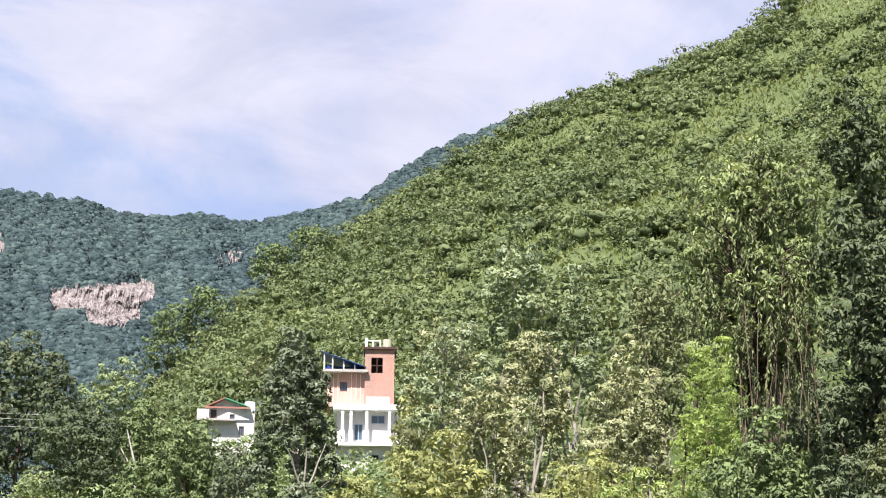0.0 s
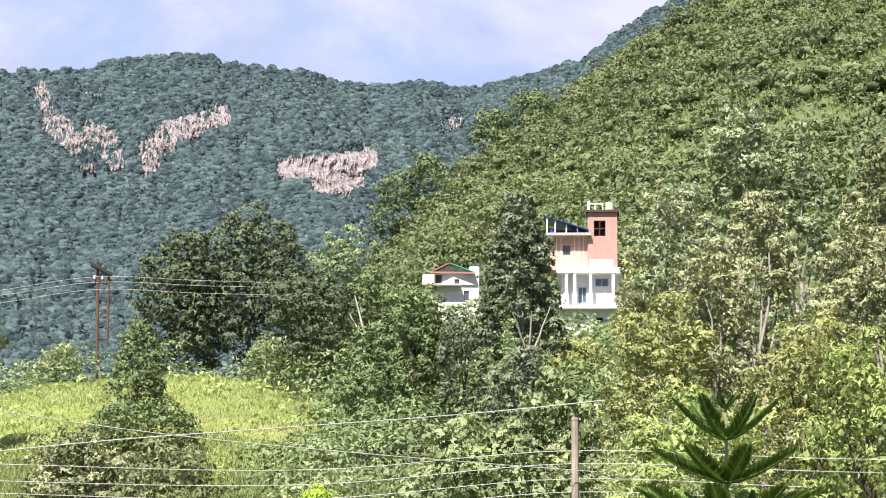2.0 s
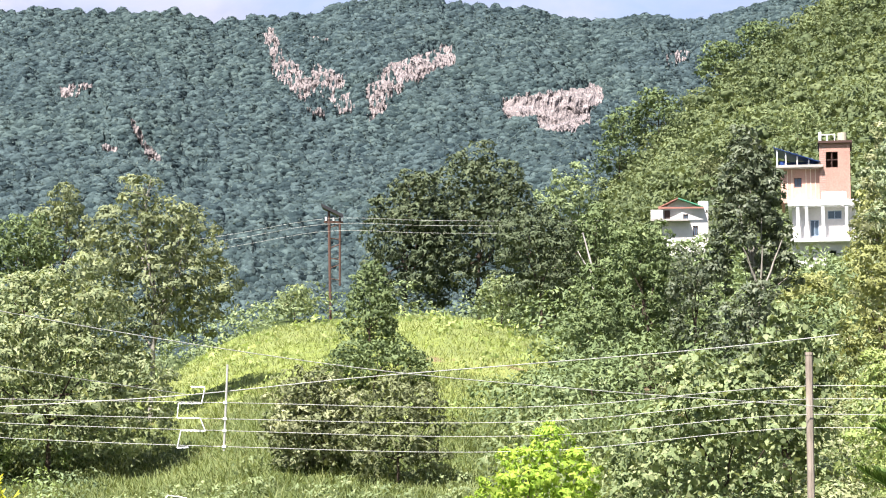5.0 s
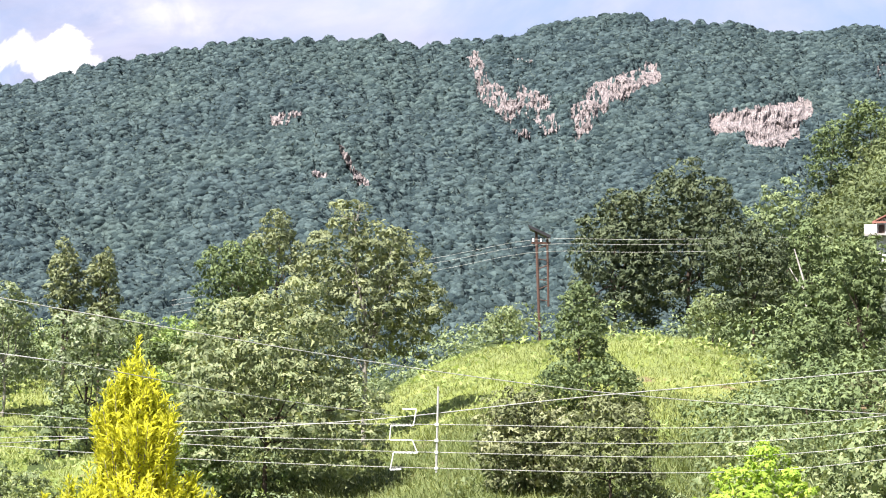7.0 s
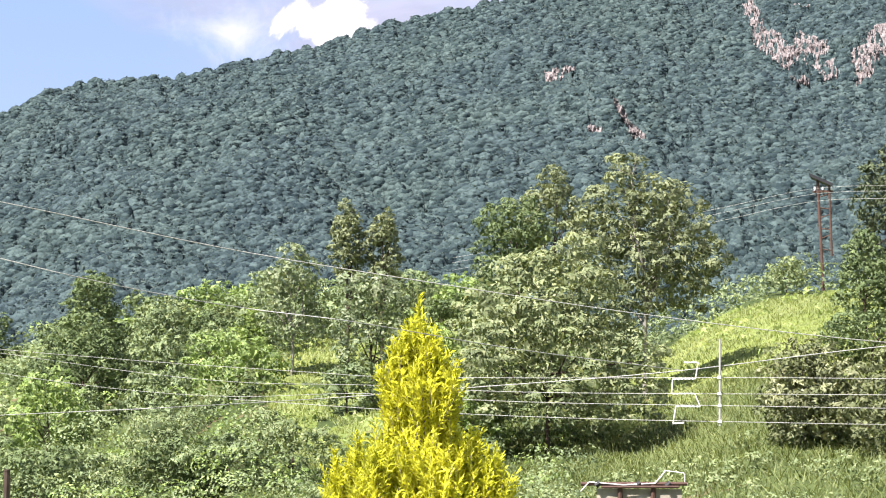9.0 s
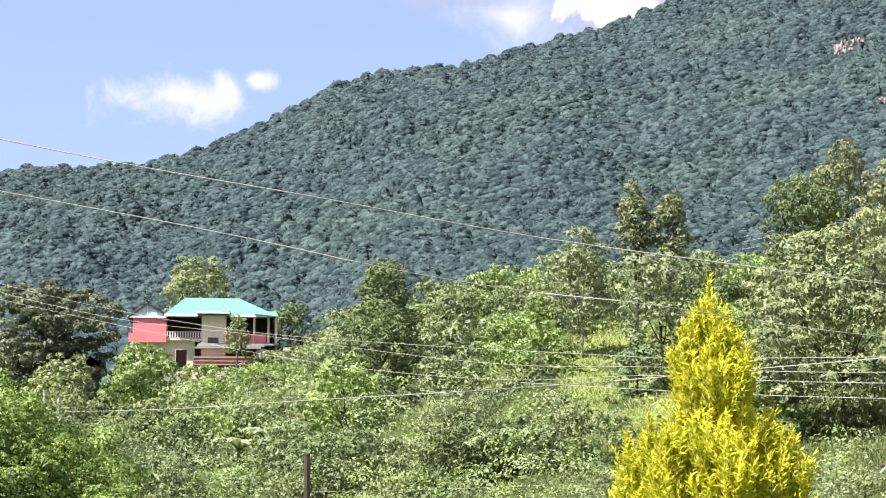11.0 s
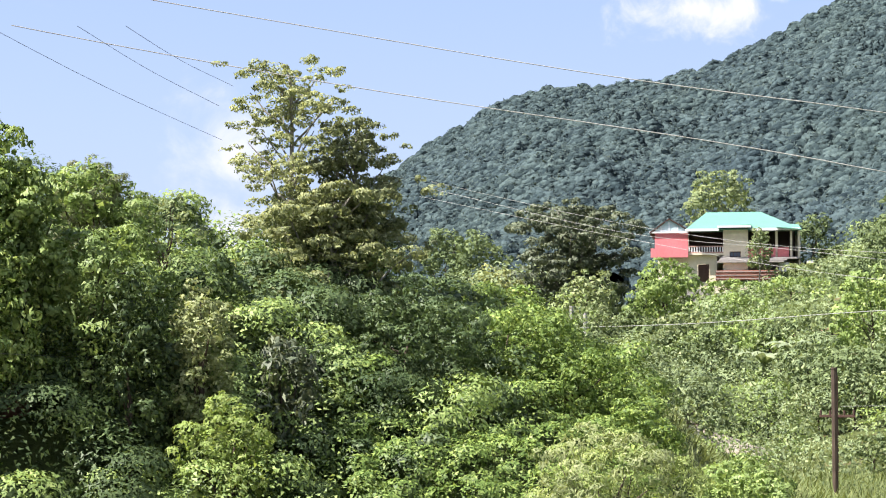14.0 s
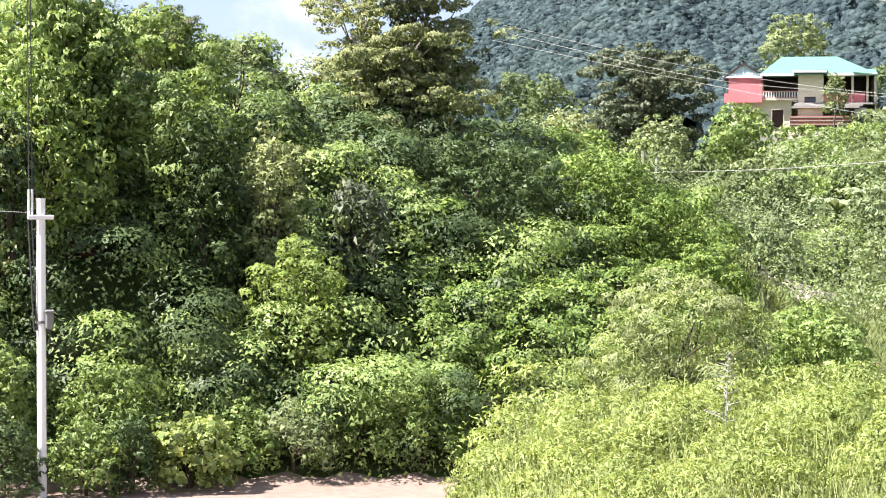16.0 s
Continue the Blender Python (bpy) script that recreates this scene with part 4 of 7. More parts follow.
blades("tall_grass", "tall sunlit roadside grass and weeds", (-37, -8), (19, 29), 24000, 0.8, "tall_grass", 61, foreground, 0.55, 0.035)
blades("tall_grass", "pale seeding grass stalks beside the road", (-36.5, -8), (20, 28), 7000, 1.1, "grass", 64, foreground, 0.3, 0.02)
scatter("tall_weeds", "yellow-green leafy weeds among tall grass", "weeds", (-35, -12), (19.5, 27), 460, 0.5, "weed", 12.0, 3.2, 62, foreground, 0.3, 0.4, 1.25, 0.6)
scatter("tall_weeds", "green leafy weeds behind tall grass", "weeds", (-37, -14), (25, 31), 300, 0.55, "lush", 10.0, 3.0, 63, foreground, 0.35, 0.3, 1.1, 0.6)

# ---------------------------------------------------------------- trees and shrubs: bearing, distance, width, crown from, crown to
plant("broadleaf_tree", "dark broadleaf tree with drooping leaf clusters", "tree", 34.9, 46, 3.5, 15.8, 20.9, "mango", leaf=14, width=0.4, droop=0.6, dense=5.0, lumps=40)
plant("broadleaf_tree", "dark broadleaf tree with low spreading branches", "tree", 35.0, 44, 3.3, 11.8, 16.6, "mango", leaf=13, width=0.4, droop=0.6, dense=5.0, lumps=40)
plant("broadleaf_tree", "dark broadleaf tree behind a weeping tree", "tree", 33.3, 57, 5.4, 8.6, 15.6, "mango", leaf=10, dense=5.0, lumps=50)
plant("shrub", "brownish olive shrub on the slope", "shrub", 28.08, 80, 4.6, 19.2, 23.8, "brown", leaf=9)
plant("feathery_bush", "bright yellow-green feathery bush", "bush", 29.73, 42, 2.1, 10.1, 12.7, "lime", leaf=10, width=0.3)
plant("poplar_tree", "tall tree with pale shiny green leaves", "tree", 23.52, 72, 4.2, 14.7, 24.6, "pale", leaf=10, trunk="wood_pale", heart=0.4)
plant("poplar_tree", "tree with pale shiny green leaves", "tree", 25.30, 72, 3.2, 14.7, 22.4, "pale", leaf=10, trunk="wood_pale", heart=0.4)
plant("twiggy_tree", "olive leafed tree with pale bare twigs", "tree", 21.32, 60, 3.6, 10.8, 17.7, "olive", leaf=9, trunk="wood_pale", core=0.6, twigs=60, limbs=9, heart=0.3, lumps=34)
plant("twiggy_tree", "olive leafed tree with pale bare twigs", "tree", 24.12, 58, 3.3, 10.0, 17.0, "olive", leaf=9, trunk="wood_pale", core=0.6, twigs=60, limbs=9, heart=0.3, lumps=34)
plant("twiggy_tree", "olive leafed tree with pale bare twigs", "tree", 26.92, 56, 3.3, 9.7, 16.3, "olive", leaf=9, trunk="wood_pale", core=0.6, twigs=60, limbs=9, heart=0.3, lumps=34)
plant("shrub", "yellowish olive shrub in front of a house", "shrub", 21.08, 50, 3.9, 8.3, 12.3, "straw", leaf=10)
plant("shrub", "yellowish green shrub with small leaves", "shrub", 25.62, 46, 4.3, 7.3, 11.0, "straw", leaf=10)
plant("shrub", "dark green shrub below a weeping tree", "shrub", 30.17, 40, 3.3, 7.9, 10.2, "dark", leaf=11)
plant("shrub", "dark green shrub below a weeping tree", "shrub", 34.08, 38, 3.0, 7.6, 9.9, "mango", leaf=11)
plant("shrub", "brownish green shrub beside a weeping tree", "shrub", 35.28, 42, 1.8, 9.7, 11.7, "brown", leaf=11)
plant("shrub", "green shrub with long drooping leaves", "shrub", 27.41, 44, 4.8, 6.1, 10.5, "lush", leaf=12, width=0.3, droop=0.6)
plant("shrub", "green shrub with narrow leaves", "shrub", 21.56, 42, 4.4, 4.7, 9.1, "lush", leaf=11, width=0.35)
plant("shrub", "shrub with large light green leaves", "shrub", 15.50, 40, 4.2, 4.7, 8.0, "green", leaf=13, width=0.7)
plant("broadleaf_tree", "dark green bushy tree below a house", "tree", 12.86, 95, 5.4, 11.1, 19.4, "dark", leaf=9)
plant("broadleaf_tree", "grey-green bushy tree below a house", "tree", 14.66, 92, 3.5, 10.6, 17.9, "grey", leaf=9)
plant("broadleaf_tree", "dark green tree beside a dead snag", "tree", 9.77, 112, 6.4, 17.6, 23.2, "mango", leaf=8, lumps=50, dense=4.5)
plant("broadleaf_tree", "dark green tree beside a bleached snag", "tree", 11.55, 115, 4.4, 17.8, 23.6, "dark", leaf=8)
plant("broadleaf_tree", "soft green tree behind a mango tree", "tree", 10.63, 175, 8.1, 27.9, 38.0, "slope", leaf=7)
plant("lone_tree", "small lone tree on the grassy hillside", "tree", 13.32, 428, 8.5, 85.2, 92.1, "green", leaf=7, trunk="wood_pale", stem=0.03, skirt=0)
plant("pine_tree", "soft green pine on the spur", "tree", 12.28, 428, 13.0, 81.8, 99.0, "dark", leaf=7)
plant("pine_tree", "soft green pine on the spur", "tree", 13.55, 428, 15.1, 86.8, 103.6, "dark", leaf=7)
plant("pine_tree", "green pine on the hill spur", "tree", 15.52, 428, 13.8, 99.2, 114.9, "dark", leaf=7)
plant("pine_tree", "green pine on the hill spur", "tree", 16.87, 419, 14.2, 101.1, 117.2, "dark", leaf=7)
plant("bamboo_clump", "light green bamboo clump behind a house", "bamboo", 17.96, 267, 9.5, 54.8, 63.5, "green", leaf=7, width=0.3)
plant("shrub", "greyish brown leafless shrub behind a white house", "shrub", 15.23, 268, 5.6, 47.8, 56.1, "brown", leaf=7)
plant("shrub", "green bush on the crest of a knoll", "shrub", 8.52, 118, 4.0, 16.6, 19.5, "green", leaf=8)
plant("shrub", "green bush on the crest of a knoll", "shrub", 10.23, 116, 4.4, 15.6, 19.7, "green", leaf=8)
plant("shrub", "dark green bush on the side of a knoll", "shrub", 11.48, 85, 3.7, 9.5, 14.0, "dark", leaf=8)
plant("conifer_bush", "dark green cone-shaped bush on a grassy knoll", "bush", 4.28, 88, 3.3, 9.6, 16.3, "dark", leaf=8, lumps=44, taper=0.5, dense=4.5)
plant("conifer_bush", "dark green bush on a grassy knoll", "bush", 4.47, 80, 5.3, 8.7, 11.7, "dark", leaf=8, lumps=44, taper=0.3, dense=4.5)
plant("shrub", "brownish green bush with bare stalks", "shrub", 2.38, 62, 3.5, 4.5, 9.2, "brown", leaf=9, twigs=25, lumps=44)
plant("shrub", "brownish green bush with bare stalks", "shrub", 5.26, 60, 3.8, 4.5, 8.8, "brown", leaf=9, twigs=25, lumps=44)
plant("shrub", "rounded bright lime-green bush", "shrub", 9.65, 30, 2.5, 3.6, 5.98, "vivid", leaf=11, lumps=34, dense=5.0, skirt=0.3)
plant("castor_shrub", "shrub with large light drooping leaves", "shrub", 17.48, 46, 3.0, 6.2, 9.9, "green", leaf=14, width=0.7, droop=0.5)
plant("castor_shrub", "leafy green shrub behind cables", "shrub", 13.9, 44, 3.6, 4.3, 7.0, "green", leaf=12, width=0.6)
plant("spreading_tree", "broad spreading tree with layered green leaves", "tree", -5.65, 70, 9.6, 5.2, 13.9, "maple", lumps=105, size=0.30, dense=5.4, leaf=9.5, clump=7, skirt=0.1, heart=0.4, width=0.55, limbs=12)
plant("slender_tree", "grey-green tree with forked whitish trunk", "tree", 16.45, 85, 4.7, 14.2, 22.5, "grey", limbs=9, leaf=9, trunk="wood_pale", lumps=60, size=0.36, taper=0.45, skirt=0, dense=6.0, heart=0.42, stem=0.008, bare=3, width=0.6)
plant("shrub", "grey-green bush below a slender tree", "shrub", 16.75, 80, 4.6, 8.5, 14.4, "grey", leaf=9)
plant("mango_tree", "large dark dense mango tree on a knoll", "tree", 7.75, 141, 12.6, 19.0, 33.2, "mango", leaf=9, clump=7, core=0.85, lumps=110, size=0.34, dense=5.0, taper=0.12, heart=0.42, skirt=0.5)
plant("mango_tree", "smaller dark mango tree beside a large one", "tree", 5.4, 139, 8.0, 18.6, 30.2, "mango", leaf=9, clump=7, core=0.85, lumps=90, size=0.34, dense=5.0, taper=0.15, heart=0.42, skirt=0.5)
plant("broadleaf_tree", "dark green tree behind a spreading tree", "tree", -6.66, 98, 5.1, 16.1, 19.7, "dark", leaf=8)
plant("column_tree", "narrow grey-green tree with dense upright crown", "tree", -12.08, 92, 2.2, 14.4, 18.4, "sage", leaf=8, lumps=44, dense=6.5, skirt=0.1, size=0.46, taper=-0.12)
plant("column_tree", "narrow grey-green tree with pale shoots", "tree", -10.95, 92, 2.2, 14.4, 18.0, "sage", leaf=8, lumps=44, dense=6.5, skirt=0.1, size=0.46, taper=-0.12)
plant("broadleaf_tree", "light green leafy tree on the slope", "tree", -11.29, 84, 4.2, 10.2, 14.0, "pale", leaf=9)
plant("broadleaf_tree", "light green tree with layered crown", "tree", -13.86, 95, 4.0, 11.0, 16.5, "pale", leaf=9, trunk="wood_pale")
plant("broadleaf_tree", "dark rounded tree on the slope", "tree", -20.17, 120, 4.1, 12.6, 17.4, "dark", leaf=8)
plant("broadleaf_tree", "green leafy tree on the slope", "tree", -17.86, 112, 4.3, 10.0, 14.9, "slope", leaf=8)
plant("broadleaf_tree", "green tree growing among low bushes", "tree", -16.22, 110, 3.4, 9.9, 14.4, "dark", leaf=8)
plant("broadleaf_tree", "yellow-green young tree on the slope", "tree", -15.04, 104, 2.2, 10.3, 13.8, "lime", leaf=8)
plant("broadleaf_tree", "green rounded tree on the slope", "tree", -20.34, 100, 5.7, 8.2, 13.0, "dark", leaf=8)
plant("shrub", "light green bush on the slope", "shrub", -21.35, 88, 4.5, 5.9, 9.5, "ivy", leaf=9)
plant("bamboo_clump", "feathery green bamboo clump on the slope", "bamboo", -17.85, 72, 4.6, 3.2, 6.8, "green", leaf=9, width=0.3)
plant("shrub", "olive green bush with bare stalks", "shrub", 2.90, 62, 4.2, 4.1, 8.8, "olive", leaf=9)
plant("shrub", "green bush beside a spreading tree", "shrub", -8.77, 75, 3.1, 6.3, 9.4, "dark", leaf=9)
plant("broadleaf_tree", "green rounded tree behind a red house", "tree", -26.05, 185, 8.5, 17.9, 24.5, "green", leaf=7)
plant("broadleaf_tree", "dark green tree beside a red house", "tree", -23.15, 158, 3.8, 12.5, 17.5, "dark", leaf=7)
plant("broadleaf_tree", "pale yellowish tree below a large tree", "tree", -33.10, 120, 4.9, 7.6, 11.2, "straw", leaf=8)
plant("broadleaf_tree", "dark green tree in the valley", "tree", -34.75, 165, 5.9, 10.2, 17.2, "dark", leaf=7)
plant("broadleaf_tree", "sunlit green tree below a red house", "tree", -27.71, 125, 5.9, 6.9, 11.9, "ivy", leaf=8)
plant("young_tree", "slim young tree in front of a red house", "tree", -24.80, 146, 2.4, 11.7, 15.6, "green", leaf=7, trunk="wood_pale", skirt=0)
plant("shrub", "sunlit green bush below a red house", "shrub", -23.84, 125, 5.5, 6.1, 10.5, "ivy", leaf=8)
plant("shrub", "green bush on the slope", "shrub", -21.15, 118, 7.4, 6.1, 10.9, "slope", leaf=8)
plant("shrub", "green bushes on the valley slope", "shrub", -26.18, 105, 6.6, 3.0, 6.9, "ivy", leaf=8)
plant("shrub", "green bush near a banana plant", "shrub", -24.56, 85, 3.7, 1.2, 3.8, "ivy", leaf=9)
plant("shrub", "green bushes on the valley slope", "shrub", -22.59, 100, 6.2, 2.7, 7.1, "dark", leaf=8)
plant("shrub", "round green bush beside posts", "shrub", -29.96, 110, 3.5, 5.6, 8.4, "green", leaf=8)
plant("shrub", "dark green bush in the valley", "shrub", -28.07, 108, 4.4, 3.6, 7.3, "dark", leaf=8)
plant("shrub", "green bush on the lower slope", "shrub", -19.59, 72, 3.6, 1.3, 3.7, "green", leaf=9)
plant("bank_tree", "leafy tree with large leaves on top of a bank", "tree", -49.59, 34, 2.8, 5.1, 9.1, "ivy", leaf=13, width=0.4, droop=0.7, lumps=34, skirt=0.85)
plant("bank_tree", "dark leafy tree overhanging a bank", "tree", -50.71, 32, 1.8, 3.6, 6.4, "deep_shade_ivy", leaf=14, width=0.45, droop=0.5, skirt=0.85)
plant("bank_shrub", "brownish bush on top of a bank", "shrub", -46.43, 38, 1.6, 6.6, 8.9, "olive", leaf=9, skirt=0.85)
plant("thin_tree", "thin open tree on a bank against the sky", "tree", -43.78, 39, 2.7, 6.0, 8.4, "green", leaf=11, core=0, lumps=12, size=0.3, limbs=11, stem=0.012, heart=0, dense=1.0)
plant("bank_shrub", "yellow-green bush hanging on a bank", "shrub", -42.48, 34, 1.8, 4.1, 6.3, "willow", leaf=10, skirt=0.85)
plant("bank_shrub", "sunlit yellow-green creeper bush on a bank", "shrub", -41.72, 32, 2.2, 1.1, 4.2, "lime", leaf=9, dense=3.2, skirt=0.85)
plant("large_leaf_shrub", "shrub with long pale hanging leaves", "shrub", -39.89, 34, 1.9, 3.0, 5.2, "grey", leaf=19, width=0.35, droop=0.9, skirt=0.85, heart=0.2, dense=4.5)
plant("bank_shrub", "sunlit leafy bush at the foot of a bank", "shrub", -38.14, 31, 2.5, 0.1, 1.8, "ivy", leaf=9, lumps=44, skirt=0.85)
plant("willow_shrub", "olive bush with narrow drooping leaves", "shrub", -29.59, 30, 3.4, 1.1, 3.6, "lush", droop=0.7, leaf=10, lumps=44, heart=0, dense=5.5, width=0.28, core=0)
plant("bank_shrub", "rounded green bush beside tall grass", "shrub", -25.27, 34, 2.3, 0.9, 3.0, "ivy", leaf=9, lumps=20, skirt=0.85)
plant("large_leaf_shrub", "low bush with broad light green leaves", "shrub", -45.11, 29.4, 1.9, 0.1, 1.25, "lush", leaf=14, width=0.8, skirt=0.85, heart=0.2, dense=4.5)
plant("bamboo_clump", "feathery green bamboo clump on the slope", "bamboo", -17.49, 88, 5.8, 2.7, 7.9, "slope", leaf=9, width=0.3)
plant("broadleaf_tree", "dark green tree on the side of the knoll", "tree", 11.46, 96, 4.2, 11.4, 17.1, "dark", leaf=9)
plant("broadleaf_tree", "green leafy tree on the side of the knoll", "tree", 13.19, 93, 3.5, 11.3, 18.9, "dark", leaf=9)
plant("shrub", "dark green bush below the knoll", "shrub", 11.39, 78, 4.4, 7.7, 11.1, "dark", leaf=9)
plant("shrub", "brownish bush below the knoll", "shrub", 13.34, 80, 3.7, 7.4, 10.9, "brown", leaf=9)
plant("shrub", "green bush on the knoll beside a pole", "shrub", 1.88, 125, 3.2, 16.9, 19.3, "green", leaf=7)
plant("shrub", "olive bush among twiggy trees", "shrub", 26.96, 50, 3.1, 9.7, 12.8, "olive", leaf=10)
plant("shrub", "olive brown shrub beside a weeping tree", "shrub", 29.80, 54, 1.9, 14.4, 17.2, "brown", leaf=9)
plant("bank_shrub", "leafy green bush on top of a bank", "shrub", -45.63, 36, 2.9, 6.0, 8.8, "ivy", leaf=10, lumps=22, skirt=0.85)
plant("bank_shrub", "leafy green bush hanging down a bank", "shrub", -48.26, 34, 2.5, 5.0, 8.3, "ivy", leaf=12, droop=0.5, lumps=22, skirt=0.85)
plant("bank_shrub", "dark bush on the crest of a bank", "shrub", -42.43, 37, 2.1, 5.0, 6.9, "deep_shade_ivy", leaf=10, skirt=0.85)
plant("twiggy_tree", "olive leafed shrub with pale twigs", "tree", 27.73, 48, 1.8, 10.0, 13.4, "olive", leaf=9, trunk="wood_pale", twigs=30, heart=0.3, lumps=34)
plant("twiggy_tree", "olive leafed shrub with pale twigs", "tree", 22.66, 52, 3.3, 10.0, 14.3, "olive", leaf=9, trunk="wood_pale", twigs=40, heart=0.3, lumps=34)
plant("shrub", "yellowish leafy tree beside a white house", "shrub", 20.32, 120, 4.5, 17.8, 25.1, "straw", leaf=8)
plant("broadleaf_tree", "pale leafy tree beside a brick tower", "tree", 20.38, 125, 4.0, 23.5, 28.8, "pale", leaf=8)
plant("shrub", "yellowish bush below a white house", "shrub", 18.27, 100, 4.4, 13.5, 17.3, "straw", leaf=8)
plant("broadleaf_tree", "grey-green tree behind a spreading tree", "tree", -5.65, 100, 4.9, 17.3, 21.7, "sage", leaf=8)
plant("shrub", "grey-green bush on the slope", "shrub", -20.80, 110, 6.9, 6.3, 10.1, "dark", leaf=8)
plant("broadleaf_tree", "green tree below a large tree", "tree", -30.32, 122, 5.4, 5.7, 11.1, "green", leaf=8)
plant("shrub", "sunlit bush below a terrace wall", "shrub", -25.64, 118, 5.2, 5.7, 9.4, "ivy", leaf=8)
plant("bank_tree", "shaded bushy tree on a bank", "tree", -38.28, 41, 3.6, 4.4, 6.4, "brown", leaf=9, lumps=44, skirt=0.9)
plant("bank_tree", "tree with large drooping leaves on a bank", "tree", -48.95, 34, 2.4, 7.1, 9.5, "ivy", leaf=14, width=0.36, droop=0.9, lumps=40, skirt=0.9)
plant("bank_tree", "tree with large drooping leaves overhanging a bank", "tree", -49.69, 33, 2.7, 5.0, 7.7, "ivy", leaf=14, width=0.36, droop=0.9, lumps=44, skirt=0.6)
plant("bank_shrub", "yellowish creeper hanging down a bank", "shrub", -51.44, 32, 1.5, 3.2, 6.7, "willow", leaf=12, lumps=36, droop=0.6)
plant("bank_shrub", "leafy green bush covering a bank", "shrub", -45.89, 34, 3.0, 4.3, 7.3, "ivy", leaf=11, width=0.4, droop=0.6, lumps=50, skirt=0.9)
plant("bank_shrub", "dark leafy bush on a bank", "shrub", -44.66, 33, 1.7, 3.9, 6.5, "deep_shade_ivy", leaf=12, width=0.4, droop=0.6, lumps=40, skirt=0.9)
plant("bank_shrub", "brownish feathery bush on top of a bank", "shrub", -45.84, 36, 1.9, 6.6, 8.8, "brown", leaf=9, width=0.25, lumps=40, skirt=0.9)
plant("bank_shrub", "yellowish bush hanging on a bank", "shrub", -42.48, 33, 1.3, 4.1, 6.0, "willow", leaf=11, lumps=30)
plant("bank_shrub", "green leafy bush at the foot of a bank", "shrub", -50.83, 29.6, 1.3, 0.2, 2.5, "ivy", leaf=9, lumps=30)
plant("bank_shrub", "sunlit leafy bush at the foot of a bank", "shrub", -47.61, 30, 1.9, 0.6, 2.3, "ivy", leaf=9, width=0.45, lumps=44)
plant("bank_shrub", "sunlit leafy bush beside tall grass", "shrub", -37.60, 30.4, 1.8, 0.4, 1.9, "ivy", leaf=9, width=0.45, lumps=36)
plant("willow_shrub", "grey-green bush with narrow drooping leaves", "shrub", -29.81, 29, 3.2, 1.4, 3.7, "willow", leaf=11, droop=0.8, lumps=50, skirt=0.8, heart=0, dense=5.5, width=0.28, core=0)
plant("bank_shrub", "rounded green bush beside tall grass", "shrub", -25.30, 31, 2.0, 1.1, 3.2, "ivy", leaf=9, lumps=40, skirt=0.9)
plant("broadleaf_tree", "dark tree standing over the valley slope", "tree", -20.12, 152, 5.2, 15.5, 20.7, "dark", leaf=7)
plant("broadleaf_tree", "soft green tree on the valley slope", "tree", -20.59, 136, 6.8, 10.1, 15.9, "dark", leaf=8)
plant("broadleaf_tree", "tree with light layered crown on the slope", "tree", -17.70, 116, 5.5, 10.7, 15.3, "green", leaf=8)
plant("broadleaf_tree", "dark tree among lighter trees on the slope", "tree", -16.20, 112, 3.2, 10.5, 14.5, "dusk_leaf", leaf=8)
plant("broadleaf_tree", "bright yellow-green young tree on the slope", "tree", -15.02, 106, 2.3, 10.1, 13.9, "lime", leaf=8)
plant("broadleaf_tree", "grey-green bushy tree on the valley slope", "tree", -20.92, 113, 6.5, 5.6, 11.5, "dark", leaf=8, lumps=44)
plant("broadleaf_tree", "grey-green layered tree in the valley", "tree", -33.86, 152, 6.8, 9.3, 16.0, "dark", leaf=8)
plant("young_tree", "slim pale-leaved young tree on the slope", "tree", -15.53, 76, 2.1, 2.8, 5.8, "pale", leaf=8, trunk="wood_pale")
plant("shrub", "lush green bush on the valley slope", "shrub", -24.52, 104, 4.7, 2.3, 6.2, "ivy", leaf=8, lumps=40)
plant("shrub", "green bush on the valley slope", "shrub", -21.12, 96, 4.9, 2.2, 6.1, "dark", leaf=8, lumps=40)
plant("poplar_tree", "tree with pale shiny green leaves", "tree", 21.59, 57, 3.6, 10.5, 17.4, "pale", leaf=9, trunk="wood_pale", heart=0.3, twigs=30)
plant("shrub", "bright yellow-green feathery bush", "shrub", 29.84, 45, 2.1, 10.2, 13.9, "lime", leaf=10, width=0.3)
plant("shrub", "dark green leafy shrub below a weeping tree", "shrub", 31.29, 36, 2.7, 7.9, 10.6, "dark", leaf=12, lumps=44)
plant("shrub", "green bush below the wall of a red house", "shrub", -27.84, 145, 5.7, 7.7, 11.4, "green", leaf=8, lumps=30)
plant("shrub", "green bush below the wall of a red house", "shrub", -25.55, 142, 6.2, 7.3, 10.1, "ivy", leaf=8, lumps=30)
plant("shrub", "green bush below the wall of a red house", "shrub", -23.34, 143, 5.2, 7.7, 10.9, "green", leaf=8, lumps=30)
plant("shrub", "dark green bush beside a red house", "shrub", -22.16, 150, 3.5, 9.7, 13.5, "dark", leaf=8, lumps=30)
plant("bank_shrub", "bright lime-green leafy weeds among tall grass", "shrub", -24.16, 24, 1.8, 0.5, 2.2, "lime", leaf=11, width=0.35, lumps=36)
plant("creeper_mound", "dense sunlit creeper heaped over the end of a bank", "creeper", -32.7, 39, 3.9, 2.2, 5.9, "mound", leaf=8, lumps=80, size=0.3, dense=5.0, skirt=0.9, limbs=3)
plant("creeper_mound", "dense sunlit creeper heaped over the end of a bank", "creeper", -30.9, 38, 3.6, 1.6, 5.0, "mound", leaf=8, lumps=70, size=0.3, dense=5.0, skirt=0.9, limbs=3)
